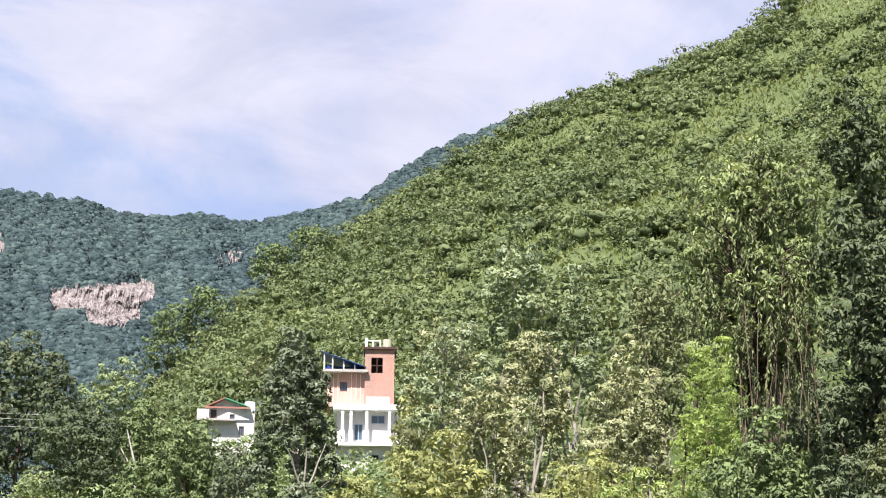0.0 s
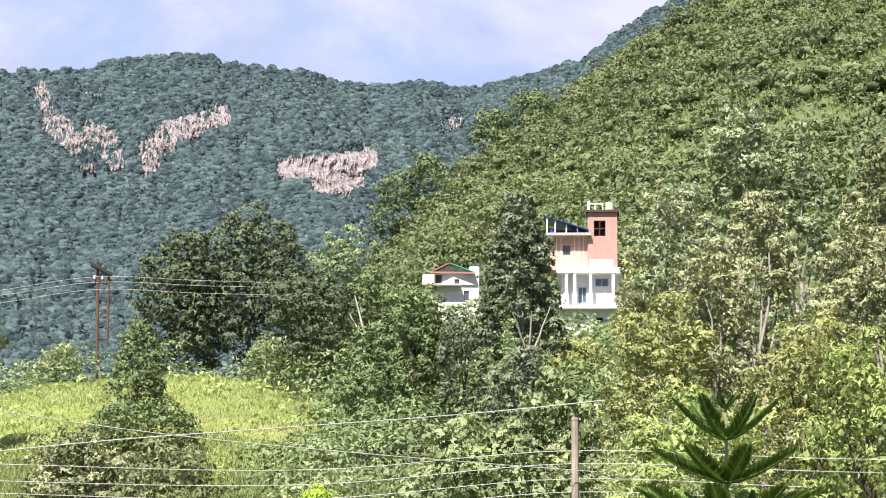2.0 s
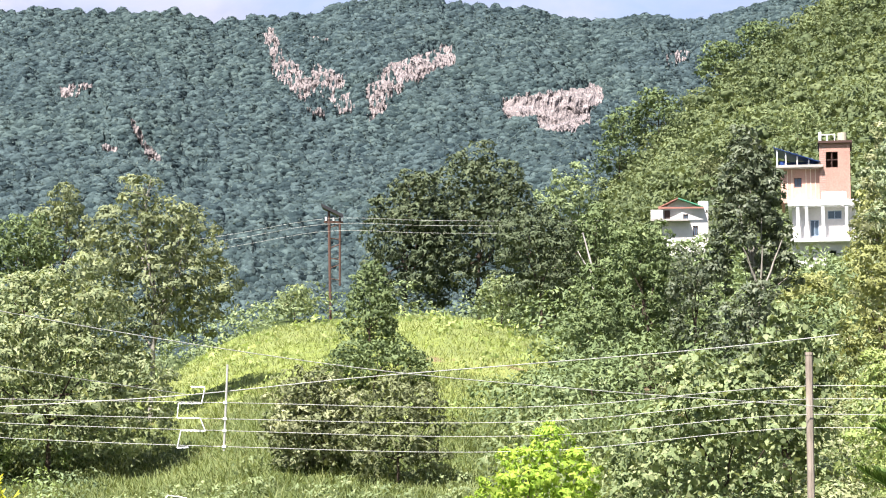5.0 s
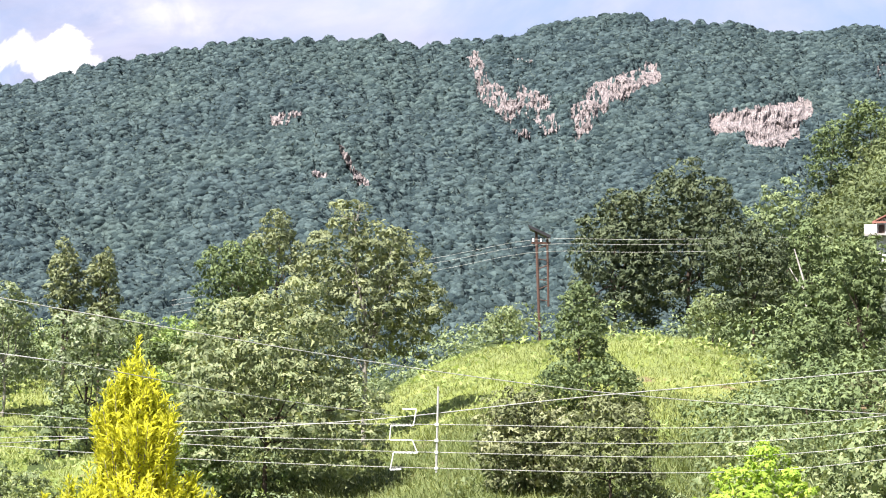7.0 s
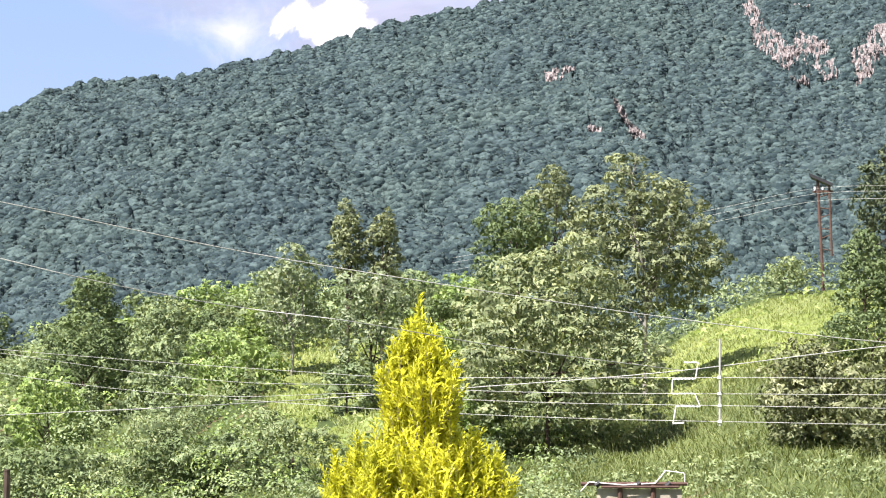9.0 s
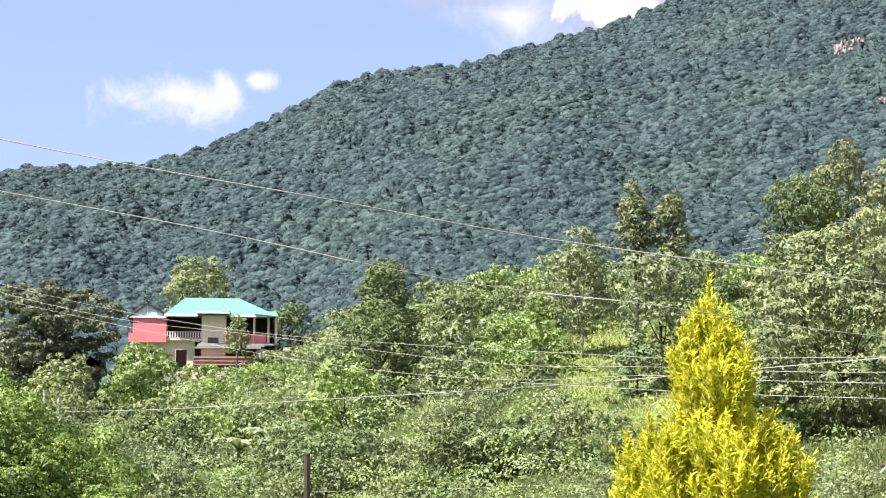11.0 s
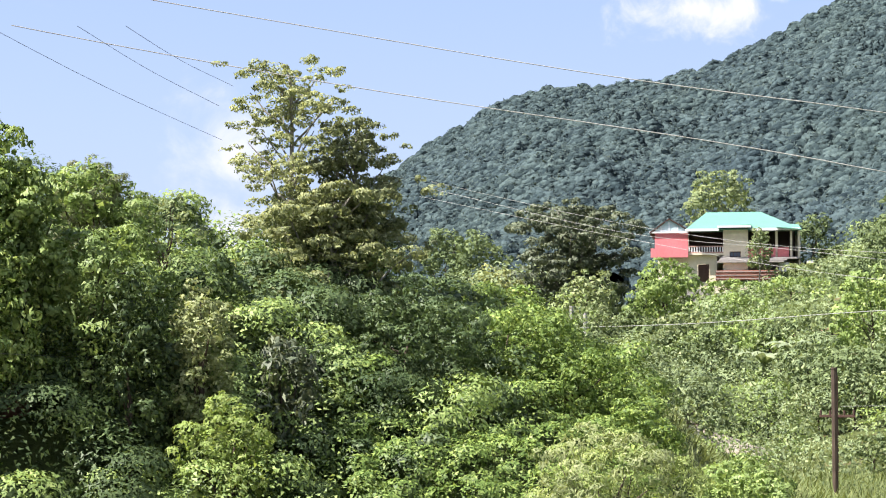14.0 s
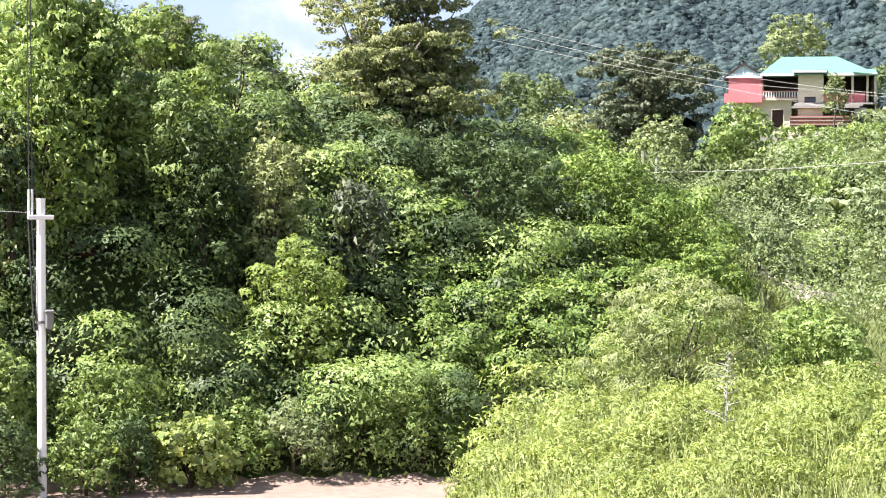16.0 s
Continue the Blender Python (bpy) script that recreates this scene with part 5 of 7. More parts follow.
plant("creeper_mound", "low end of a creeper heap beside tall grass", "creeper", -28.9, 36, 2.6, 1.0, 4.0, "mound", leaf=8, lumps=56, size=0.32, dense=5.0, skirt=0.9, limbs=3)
# shade on this heap is painted by its leaf colour
plant("creeper_mound", "creeper heaped over a bank, coloured dark for shade", "creeper", -36.0, 37.0, 4.8, 3.6, 6.3, "deep_shade_ivy", leaf=8, lumps=60, size=0.3, dense=5.0, skirt=0.9, limbs=3)
plant("bank_shrub", "green leafy bush at the edge of a road", "shrub", -48.4, 28.9, 1.5, 0.0, 1.3, "ivy", leaf=9, lumps=34, skirt=0.9)
plant("bank_shrub", "green leafy bush at the edge of a road", "shrub", -46.9, 29.0, 1.1, 0.0, 1.0, "deep_shade_ivy", leaf=9, lumps=34, skirt=0.9)
plant("bank_shrub", "green leafy bush at the edge of a road", "shrub", -51.2, 28.6, 1.8, 0.0, 1.6, "deep_shade_ivy", leaf=9, lumps=40, skirt=0.9)
plant("bank_shrub", "low feathery bush at the edge of a road", "shrub", -41.8, 30.2, 2.0, 0.0, 1.3, "green", leaf=9, width=0.3, lumps=34, skirt=0.9)
plant("bank_shrub", "low leafy bush at the edge of a road", "shrub", -43.4, 30.2, 1.4, 0.0, 1.2, "ivy", leaf=9, lumps=34, skirt=0.9)
plant("bank_shrub", "low leafy bush at the edge of a road", "shrub", -39.7, 30.5, 1.6, 0.0, 1.5, "ivy", leaf=9, lumps=34, skirt=0.9)
for place, away, wide, crest in ((-32.2, 24.5, 1.5, 1.5), (-30.3, 23.5, 1.3, 1.35), (-28.6, 24.5, 1.6, 1.8), (-27.0, 23.0, 1.4, 1.6), (-25.4, 24.5, 1.7, 2.0), (-23.6, 23.0, 1.6, 1.9), (-21.8, 24.0, 1.6, 2.0)):
    plant("tall_weed_clump", "yellow-green feathery weeds among tall grass", "weeds", place, away, wide, 0.8, crest, "weed", leaf=11, width=0.26, droop=0.4, lumps=30, skirt=0.7, dense=3.4, group="weeds among the roadside grass")

def pad_tree(name, label, az, d, w, z0, z1, mat, pads, leaf, seed, lean=0.0, count=1.0):
    """An open tree: a pale stem with long limbs that carry flat layered pads of leaves."""
    rng = np.random.default_rng(seed)
    g = ground_at(az, d)
    root = new(name)
    root.location = polar(az, d, g)
    tagged(root, label, "tree")
    low, H = z0 - g, z1 - g
    side = np.array([math.cos(radians(az)), -math.sin(radians(az)), 0])
    stem = crooked((0, 0, -0.3), side * lean + [0, 0, H * 0.93], rng, 0.05, 9)
    bits, C, R = [tube(stem, 0.03 * w, 0.008 * w, 7)], [], []
    for k in range(pads):
        u = (k + rng.random()) / pads
        z = low + (H - low) * u
        a = rng.uniform(0, 2 * math.pi)
        reach = w / 2 * math.sin(math.pi * (0.16 + 0.78 * u)) ** 0.8 * rng.uniform(0.35, 1.0)
        at = stem[np.argmin(np.abs(stem[:, 2] - z))]
        tip = at * [1, 1, 0] + [math.cos(a) * reach, math.sin(a) * reach * 0.8, z + 0.25 * reach]
        limb = crooked(at * [1, 1, 0] + [0, 0, max(low * 0.6, z - 0.55 * reach - 0.2)], tip, rng, 0.12)
        bits.append(tube(limb, 0.009 * w, 0.003 * w, 5))
        for _ in range(rng.integers(5, 9)):
            C.append(limb[rng.integers(3, 6)] + rng.normal(0, 1, 3) * np.array([0.11, 0.11, 0.04]) * w)
            q = rng.uniform(0.045, 0.105) * w
            R.append([q, q, q * 0.36])
    C, R = np.array(C), np.array(R)
    px = 3172.0 / d
    n = int(count * 5.0 * (np.pi * R[:, 0] * R[:, 2]).sum() * px * px / (0.45 * leaf * leaf))
    mesh_object("crown", *leaf_cloud(C, R, rng, n, leaf / px, 0.5, 0.25, 0, 0.35, clump=3, heart=0, even=0.4), M[mat], root)
    mesh_object("trunk", *join(*bits), M["wood_pale"], root)
    return root


plant("tall_tree", "tall tree with a domed open crown", "tree", -2.55, 86, 8.4, 11.6, 19.8, "sage", trunk="wood_pale", leaf=9, lumps=72, size=0.33, dense=4.6, taper=0.12, skirt=0, limbs=14, twigs=24, heart=0, core=0.6, width=0.55)
pad_tree("broadleaf_tree", "large grey-green tree with layered crown", -30.6, 135, 11.6, 6.8, 15.9, "grey", 52, 6.5, 305, 0.0, 1.1)
pad_tree("acacia_tree", "tall tree on a bank with open airy sprays", -39.6, 42, 3.6, 6.4, 11.7, "airy", 34, 6.0, 301, -0.1, 0.75)
pad_tree("acacia_tree", "tall tree on a bank with dense layered boughs", -37.9, 42.4, 3.6, 6.4, 10.2, "sage", 34, 6.5, 302, 0.2, 0.8)
pad_tree("acacia_tree", "tree on a bank with low leafy boughs", -38.3, 41.5, 4.6, 5.6, 8.6, "airy", 34, 6.5, 303, 0.0, 0.8)

# ---------------------------------------------------------------- houses, poles and cables
def box(x0, x1, y0, y1, z0, z1, bevel=0.0):
    bm = bmesh.new()
    v = [bm.verts.new(p) for p in ((x0, y0, z0), (x1, y0, z0), (x1, y1, z0), (x0, y1, z0), (x0, y0, z1), (x1, y0, z1), (x1, y1, z1), (x0, y1, z1))]
    for f in ((3, 2, 1, 0), (4, 5, 6, 7), (0, 1, 5, 4), (1, 2, 6, 5), (2, 3, 7, 6), (3, 0, 4, 7)):
        bm.faces.new([v[i] for i in f])
    if bevel:
        bmesh.ops.bevel(bm, geom=bm.edges[:], offset=bevel, segments=1, affect="EDGES")
    return bm


def wall_with_openings(x0, x1, z0, z1, y, thick, openings):
    """A wall across x, with rectangular openings (x0, x1, z0, z1) cut through its thickness."""
    xs = sorted({x0, x1, *[v for o in openings for v in o[:2]]})
    zs = sorted({z0, z1, *[v for o in openings for v in o[2:]]})
    bm = bmesh.new()
    for a, b in zip(xs, xs[1:]):
        for c, e in zip(zs, zs[1:]):
            mx, mz = (a + b) / 2, (c + e) / 2
            if any(o[0] < mx < o[1] and o[2] < mz < o[3] for o in openings):
                continue
            piece = box(a, b, y, y + thick, c, e)
            me = bpy.data.meshes.new("piece")
            piece.to_mesh(me)
            piece.free()
            bm.from_mesh(me)
            bpy.data.meshes.remove(me)
    bmesh.ops.remove_doubles(bm, verts=bm.verts[:], dist=1e-4)
    return bm


def prism(profile, y0, y1):
    """A solid from an outline in x and z, drawn out along y."""
    bm = bmesh.new()
    a = [bm.verts.new((x, y0, z)) for x, z in profile]
    b = [bm.verts.new((x, y1, z)) for x, z in profile]
    bm.faces.new(a)
    bm.faces.new(b[::-1])
    n = len(profile)
    for i in range(n):
        bm.faces.new((a[(i + 1) % n], a[i], b[i], b[(i + 1) % n]))
    bmesh.ops.recalc_face_normals(bm, faces=bm.faces[:])
    return bm


def slab(points, thick):
    """A thin sloping sheet with thickness, from its corners."""
    bm = bmesh.new()
    P = [Vector(p) for p in points]
    n = (P[1] - P[0]).cross(P[2] - P[0]).normalized() * thick
    a = [bm.verts.new(p) for p in P]
    b = [bm.verts.new(p - n) for p in P]
    bm.faces.new(a)
    bm.faces.new(b[::-1])
    for i in range(len(P)):
        bm.faces.new((a[(i + 1) % len(P)], a[i], b[i], b[(i + 1) % len(P)]))
    bmesh.ops.recalc_face_normals(bm, faces=bm.faces[:])
    return bm


def rod(a, b, r, n=8):
    bm = bmesh.new()
    V, F, _ = tube(np.array([a, b], float), r, r, n)
    vs = [bm.verts.new(v) for v in V]
    for f in F:
        bm.faces.new([vs[i] for i in f])
    return bm


def thing(name, label, cat, az, d, z, turn=0.0, group=""):
    root = new(name)
    root.matrix_world = Matrix.Translation(polar(az, d, z)) @ pose(0, 0, 0, 0, 0, turn - az)
    return tagged(root, label, cat, group)


def window_unit(parent, x0, x1, z0, z1, y, frame="white_paint", bars=1):
    w = part("window", box(x0, x1, y + 0.12, y + 0.14, z0, z1), M["glass"], parent)
    t = 0.06
    for q in ((x0, x1, z0, z0 + t), (x0, x1, z1 - t, z1), (x0, x0 + t, z0, z1), (x1 - t, x1, z0, z1)):
        part("frame", box(q[0], q[1], y + 0.04, y + 0.12, q[2], q[3]), M[frame], w)
    for i in range(bars):
        x = x0 + (x1 - x0) * (i + 1) / (bars + 1)
        part("bar", box(x - 0.025, x + 0.025, y + 0.05, y + 0.11, z0, z1), M[frame], w)
    return w


def glass_material():
    m = Nodes("glass")
    m.bsdf.inputs["Roughness"].default_value = 0.08
    return m.done((0.06, 0.09, 0.12), 0.08, 0.6)


M["glass"] = glass_material()


def red_house():
    """Red and cream house with a hipped teal roof, verandas and a terrace wall."""
    h = thing("house", "red and cream house with a hipped teal metal roof", "house", -25.80, 150, 10.67)
    k = 150 / 3172.0

    def X(px):
        return (px - 820) * k

    def Z(py):
        return (600 - py) * k

    # left wing
    wing = part("wall", wall_with_openings(X(694), X(751.5), Z(541), Z(500), 0.0, 0.25, []), M["red_wall"], h, "bright red painted wall")
    part("wall", box(X(694), X(694) + 0.25, 0.25, 7.0, Z(541), Z(500)), M["red_wall"], h)
    part("wall", box(X(751.5) - 0.25, X(751.5), 0.25, 2.6, Z(541), Z(500)), M["red_wall"], h)
    part("parapet", box(X(687), X(752), -0.35, -0.10, Z(545), Z(529)), M["red_wall"], h)
    part("gable", prism([(X(691), Z(499.5)), (X(754), Z(499.5)), (X(719), Z(478))], 0.02, 0.22), M["gable_paint"], h, "pale blue boarded gable")
    for x in (705, 719, 734):
        part("batten", box(X(x) - 0.04, X(x) + 0.04, -0.03, 0.018, Z(499), Z(481 + abs(x - 719) * 0.6)), M["white_paint"], h)
    for a, b in (((X(684), Z(501)), (X(719), Z(475.5))), ((X(719), Z(475.5)), (X(757), Z(498)))):
        part("roof", slab([(a[0], -0.16, a[1]), (b[0], -0.16, b[1]), (b[0], 7.5, b[1]), (a[0], 7.5, a[1])], 0.10), M["rust_dark"], h, "dark bargeboard of the gable")
    part("fascia", box(X(684), X(752), -0.14, -0.04, Z(502), Z(499)), M["white_paint"], h)
    # lower cream storey
    part("wall", wall_with_openings(X(699), X(802), Z(600), Z(541.5), 0.35, 0.25, [(X(768), X(789), Z(588), Z(556))]), M["cream_wall"], h, "cream painted lower wall")
    part("gate", box(X(769), X(788), 0.45, 0.50, Z(588), Z(557)), M["rust_steel"], h)
    part("wall", box(X(802) - 0.25, X(802), 0.6, 9.0, Z(600), Z(541.5)), M["cream_wall"], h)
    # balcony with its railing
    part("floor_slab", box(X(751.6), X(814), -0.15, 8.0, Z(541), Z(538)), M["cream_wall"], h)
    rail = part("railing", box(X(752), X(813), -0.12, -0.04, Z(527), Z(525)), M["pink_wall"], h, "pink balcony railing")
    part("bottom_rail", box(X(752), X(813), -0.12, -0.04, Z(538), Z(535.5)), M["pink_wall"], rail)
    for i in range(14):
        x = X(754) + i * (X(812) - X(754)) / 13
        part("baluster", box(x - 0.045, x + 0.045, -0.11, -0.05, Z(535.5), Z(527)), M["white_paint"], rail)
    # veranda shade is put into this wall's dark colour
    part("inner_wall", box(X(752), X(945) - 0.3, 2.6, 2.85, Z(541), Z(497)), M["inside_shade"], h, "brown veranda back wall with shade put into its colour")
    # middle block
    part("wall", wall_with_openings(X(813), X(856), Z(547), Z(493), -0.2, 0.25, [(X(824), X(843), Z(545.5), Z(535.5))]), M["cream_wall"], h)
    part("wall", box(X(813), X(813) + 0.25, 0.05, 2.6, Z(547), Z(494)), M["cream_wall"], h)
    part("wall", box(X(856) - 0.25, X(856), 0.05, 2.6, Z(547), Z(494)), M["cream_wall"], h)
    window_unit(h, X(824), X(843), Z(545.5), Z(535.5), -0.2, "rust_dark", 2)
    # right veranda
    part("wall", box(X(856), X(926), -0.1, 0.15, Z(546), Z(529)), M["red_wall"], h, "low red veranda wall")
    part("floor_slab", box(X(808), X(946), -0.5, 3.0, Z(549), Z(546.2)), M["concrete"], h)
    for x in (872, 905, 930, 943):
        part("post", box(X(x) - 0.09, X(x) + 0.09, -0.1, 0.1, Z(546), Z(500)), M["cream_wall"], h)
    part("side_wall", box(X(943), X(945.5), 0.1, 9.0, Z(560), Z(499)), M["cream_wall"], h)
    part("back_wall", box(X(700), X(945), 9.0, 9.25, Z(600), Z(499)), M["cream_wall"], h)
    # hipped roof
    e, top = Z(497), Z(467) + 0.42
    x0, x1, r0, r1 = X(748), X(944), X(783), X(880)
    eaves = [(x0, -1.0, e), (x1, -1.0, e), (x1, 10.2, e), (x0, 10.2, e)]
    ra, rb = (r0, 4.6, top), (r1, 4.6, top)
    for pts in ([eaves[0], eaves[1], rb, ra], [eaves[2], eaves[3], ra, rb], [eaves[1], eaves[2], rb], [eaves[3], eaves[0], ra]):
        part("roof", slab(pts, 0.08), M["teal_roof"], h, "teal corrugated metal roof")
    part("roof", slab([(X(905), -1.4, Z(495)), (X(947), -1.4, Z(499)), (X(946), 4.0, Z(482)), (X(905), 4.0, Z(482))], 0.08), M["teal_roof"], h)
    part("porch_roof", slab([(X(803), -1.5, Z(492)), (X(861), -1.5, Z(490.5)), (X(861), 1.8, Z(483)), (X(803), 1.8, Z(484))], 0.08), M["teal_roof"], h)
    part("fascia", box(x0, X(806), -1.08, -1.0, e - 0.16, e + 0.04), M["white_paint"], h)
    part("fascia", box(X(861), x1, -1.08, -1.0, e - 0.16, e + 0.04), M["white_paint"], h)
    part("fascia", box(X(803), X(861), -1.6, -1.5, Z(495.5), Z(492)), M["white_paint"], h)
    # terrace in front
    part("terrace_step", box(X(806), X(922), -1.6, -0.5, Z(553), Z(549.5)), M["concrete"], h)
    part("terrace_step", box(X(802), X(916), -2.2, -0.5, Z(557), Z(554)), M["concrete"], h)
    part("block", box(X(813), X(855), -1.9, -0.5, Z(571), Z(557.2)), M["cream_wall"], h)
    part("terrace_wall", box(X(800), X(905), -2.6, -2.3, Z(588), Z(571)), M["terrace_brick"], h, "reddish brick terrace wall")
    for i in range(3):
        part("course", box(X(799), X(906), -2.66, -2.6, Z(586 - i * 6), Z(584.8 - i * 6)), M["concrete"], h)
    part("low_wall", box(X(790), X(862), -3.6, -3.35, Z(612), Z(597)), M["cream_wall"], h)
    part("pillar", box(X(956), X(967), -0.6, -0.2, Z(590), Z(552), 0.02), M["white_paint"], h)
    part("pillar", box(X(908), X(926), -1.0, -0.5, Z(572), Z(556), 0.02), M["white_paint"], h)
    part("foundation", box(X(699), X(946), 0.3, 9.2, Z(680), Z(600)), M["concrete"], h)
    return h


def brick_house():
    """Unfinished three-storey house: white below, a brick stair tower and a blue sheet roof above."""
    h = thing("house", "unfinished white house with a brick stair tower", "house", 18.56, 160, 24.50)
    k = 160 / 3172.0

    def X(px):
        return (px - 960) * k

    def Z(py):
        return (655 - py) * k

    part("lower_wall", wall_with_openings(X(915), X(1060), Z(720), Z(602), 0.0, 0.3, [(X(975), X(990), Z(648), Z(616))]), M["white_wall"], h, "white painted lower wall")
    part("slab", box(X(912), X(1064), -0.9, 9.0, Z(602), Z(597)), M["white_paint"], h)
    part("middle_wall", wall_with_openings(X(915), X(1060), Z(597), Z(539), 0.15, 0.3, [(X(946), X(961), Z(590), Z(561)), (X(976), X(1000), Z(560), Z(545))]), M["white_wall"], h)
    window_unit(h, X(946), X(961), Z(590), Z(561), 0.15, "blue_grey", 1)
    window_unit(h, X(976), X(1000), Z(560), Z(545), 0.15, "blue_grey", 1)
    part("side_wall", box(X(915), X(921), 0.5, 8.5, Z(720), Z(539)), M["white_wall"], h)
    part("side_wall", box(X(1055), X(1060), 0.5, 8.5, Z(720), Z(539)), M["white_wall"], h)
    part("back_wall", box(X(921), X(1055), 8.2, 8.5, Z(720), Z(539)), M["white_wall"], h)
    part("slab", box(X(908), X(1066), -1.0, 9.0, Z(538.5), Z(529)), M["white_paint"], h)
    part("parapet", box(X(966), X(1008), -0.9, -0.75, Z(528.5), Z(515)), M["white_paint"], h)
    for x in (925, 940, 968, 1008):
        part("pillar", box(X(x) - 0.12, X(x) + 0.12, -0.9, -0.66, Z(597), Z(538.8)), M["white_paint"], h)
    part("upper_wall", wall_with_openings(X(896), X(966), Z(528.5), Z(468), 0.6, 0.25, [(X(919), X(932), Z(501), Z(484))]), M["pink_wall"], h, "pinkish boarded upper wall")
    for i in range(9):
        x = X(899) + i * (X(964) - X(899)) / 8
        if not X(918) < x < X(933):
            part("batten", box(x - 0.03, x + 0.03, 0.55, 0.598, Z(527), Z(469)), M["cream_wall"], h)
    window_unit(h, X(919), X(932), Z(501), Z(484), 0.6, "rust_dark", 1)
    part("side_wall", box(X(896), X(901), 0.85, 6.0, Z(528.5), Z(468)), M["pink_wall"], h)
    part("roof_slab", box(X(888), X(969), -0.3, 7.0, Z(468), Z(463.5)), M["concrete"], h)
    # blue sheet roof on posts
    sheet = part("sheet_roof", slab([(X(884), 0.2, Z(429)), (X(963), -0.1, Z(457)), (X(963), 5.5, Z(453)), (X(884), 5.5, Z(425))], 0.06), M["blue_sheet"], h, "blue metal sheet roof")
    for i in range(7):
        s = i / 6
        part("rib", slab([(X(884 + 79 * s), 0.15 - 0.3 * s, Z(428 + 28 * s)), (X(886 + 79 * s), 0.14 - 0.3 * s, Z(428.6 + 28 * s)), (X(886 + 79 * s), 5.5, Z(424.6 + 28 * s)), (X(884 + 79 * s), 5.5, Z(424 + 28 * s))], 0.03), M["blue_grey"], sheet)
    for x, y in ((890, 431), (905, 437), (925, 444), (945, 451)):
        part("post", box(X(x) - 0.05, X(x) + 0.05, 0.35, 0.45, Z(463.5), Z(y + 2)), M["white_paint"], h)
    part("tarpaulin", box(X(893), X(958), 3.0, 3.1, Z(463.5), Z(447)), M["blue_sheet"], h, "dark blue tarpaulin")
    part("drum", rod((X(899), 1.2, Z(463)), (X(899), 1.2, Z(452)), 0.35, 12), M["blue_sheet"], h)
    # brick stair tower
    part("tower_wall", wall_with_openings(X(963), X(1016), Z(528.5), Z(425), 0.2, 0.25, [(X(974.5), X(995), Z(468), Z(440))]), M["brick_wall"], h, "bare orange brick wall")
    part("tower_side", box(X(963), X(968), 0.45, 3.6, Z(528.5), Z(425)), M["brick_wall"], h)
    part("tower_side", box(X(1011), X(1016), 0.45, 3.6, Z(528.5), Z(425)), M["brick_wall"], h)
    part("tower_back", box(X(963), X(1016), 3.6, 3.85, Z(528.5), Z(425)), M["brick_wall"], h)
    for i in range(26):
        z = Z(524 - i * 3.8)
        part("mortar_joint", box(X(964), X(974), 0.192, 0.199, z, z + 0.03), M["concrete"], h)
    part("window_bar", box(X(984), X(985.5), 0.25, 0.33, Z(468), Z(440)), M["rust_dark"], h)
    part("window_bar", box(X(974.5), X(995), 0.25, 0.33, Z(455), Z(453.5)), M["rust_dark"], h)
    part("tower_slab", box(X(961), X(1020), -0.1, 4.0, Z(425), Z(421)), M["rust_dark"], h)
    for a, b in ((963.5, 404), (966, 404), (977, 409), (990, 408)):
        part("column_rod", box(X(a) - 0.05, X(a) + 0.05, 0.2, 0.3, Z(421), Z(b)), M["white_paint"], h, "bare upright rod")
    part("beam", box(X(965), X(990), 0.2, 0.28, Z(410), Z(408.4)), M["white_paint"], h)
    part("water_tank", rod((X(1003), 1.0, Z(421)), (X(1003), 1.0, Z(404)), 0.4, 14), M["tank_yellow"], h, "yellowish plastic water tank")
    return h


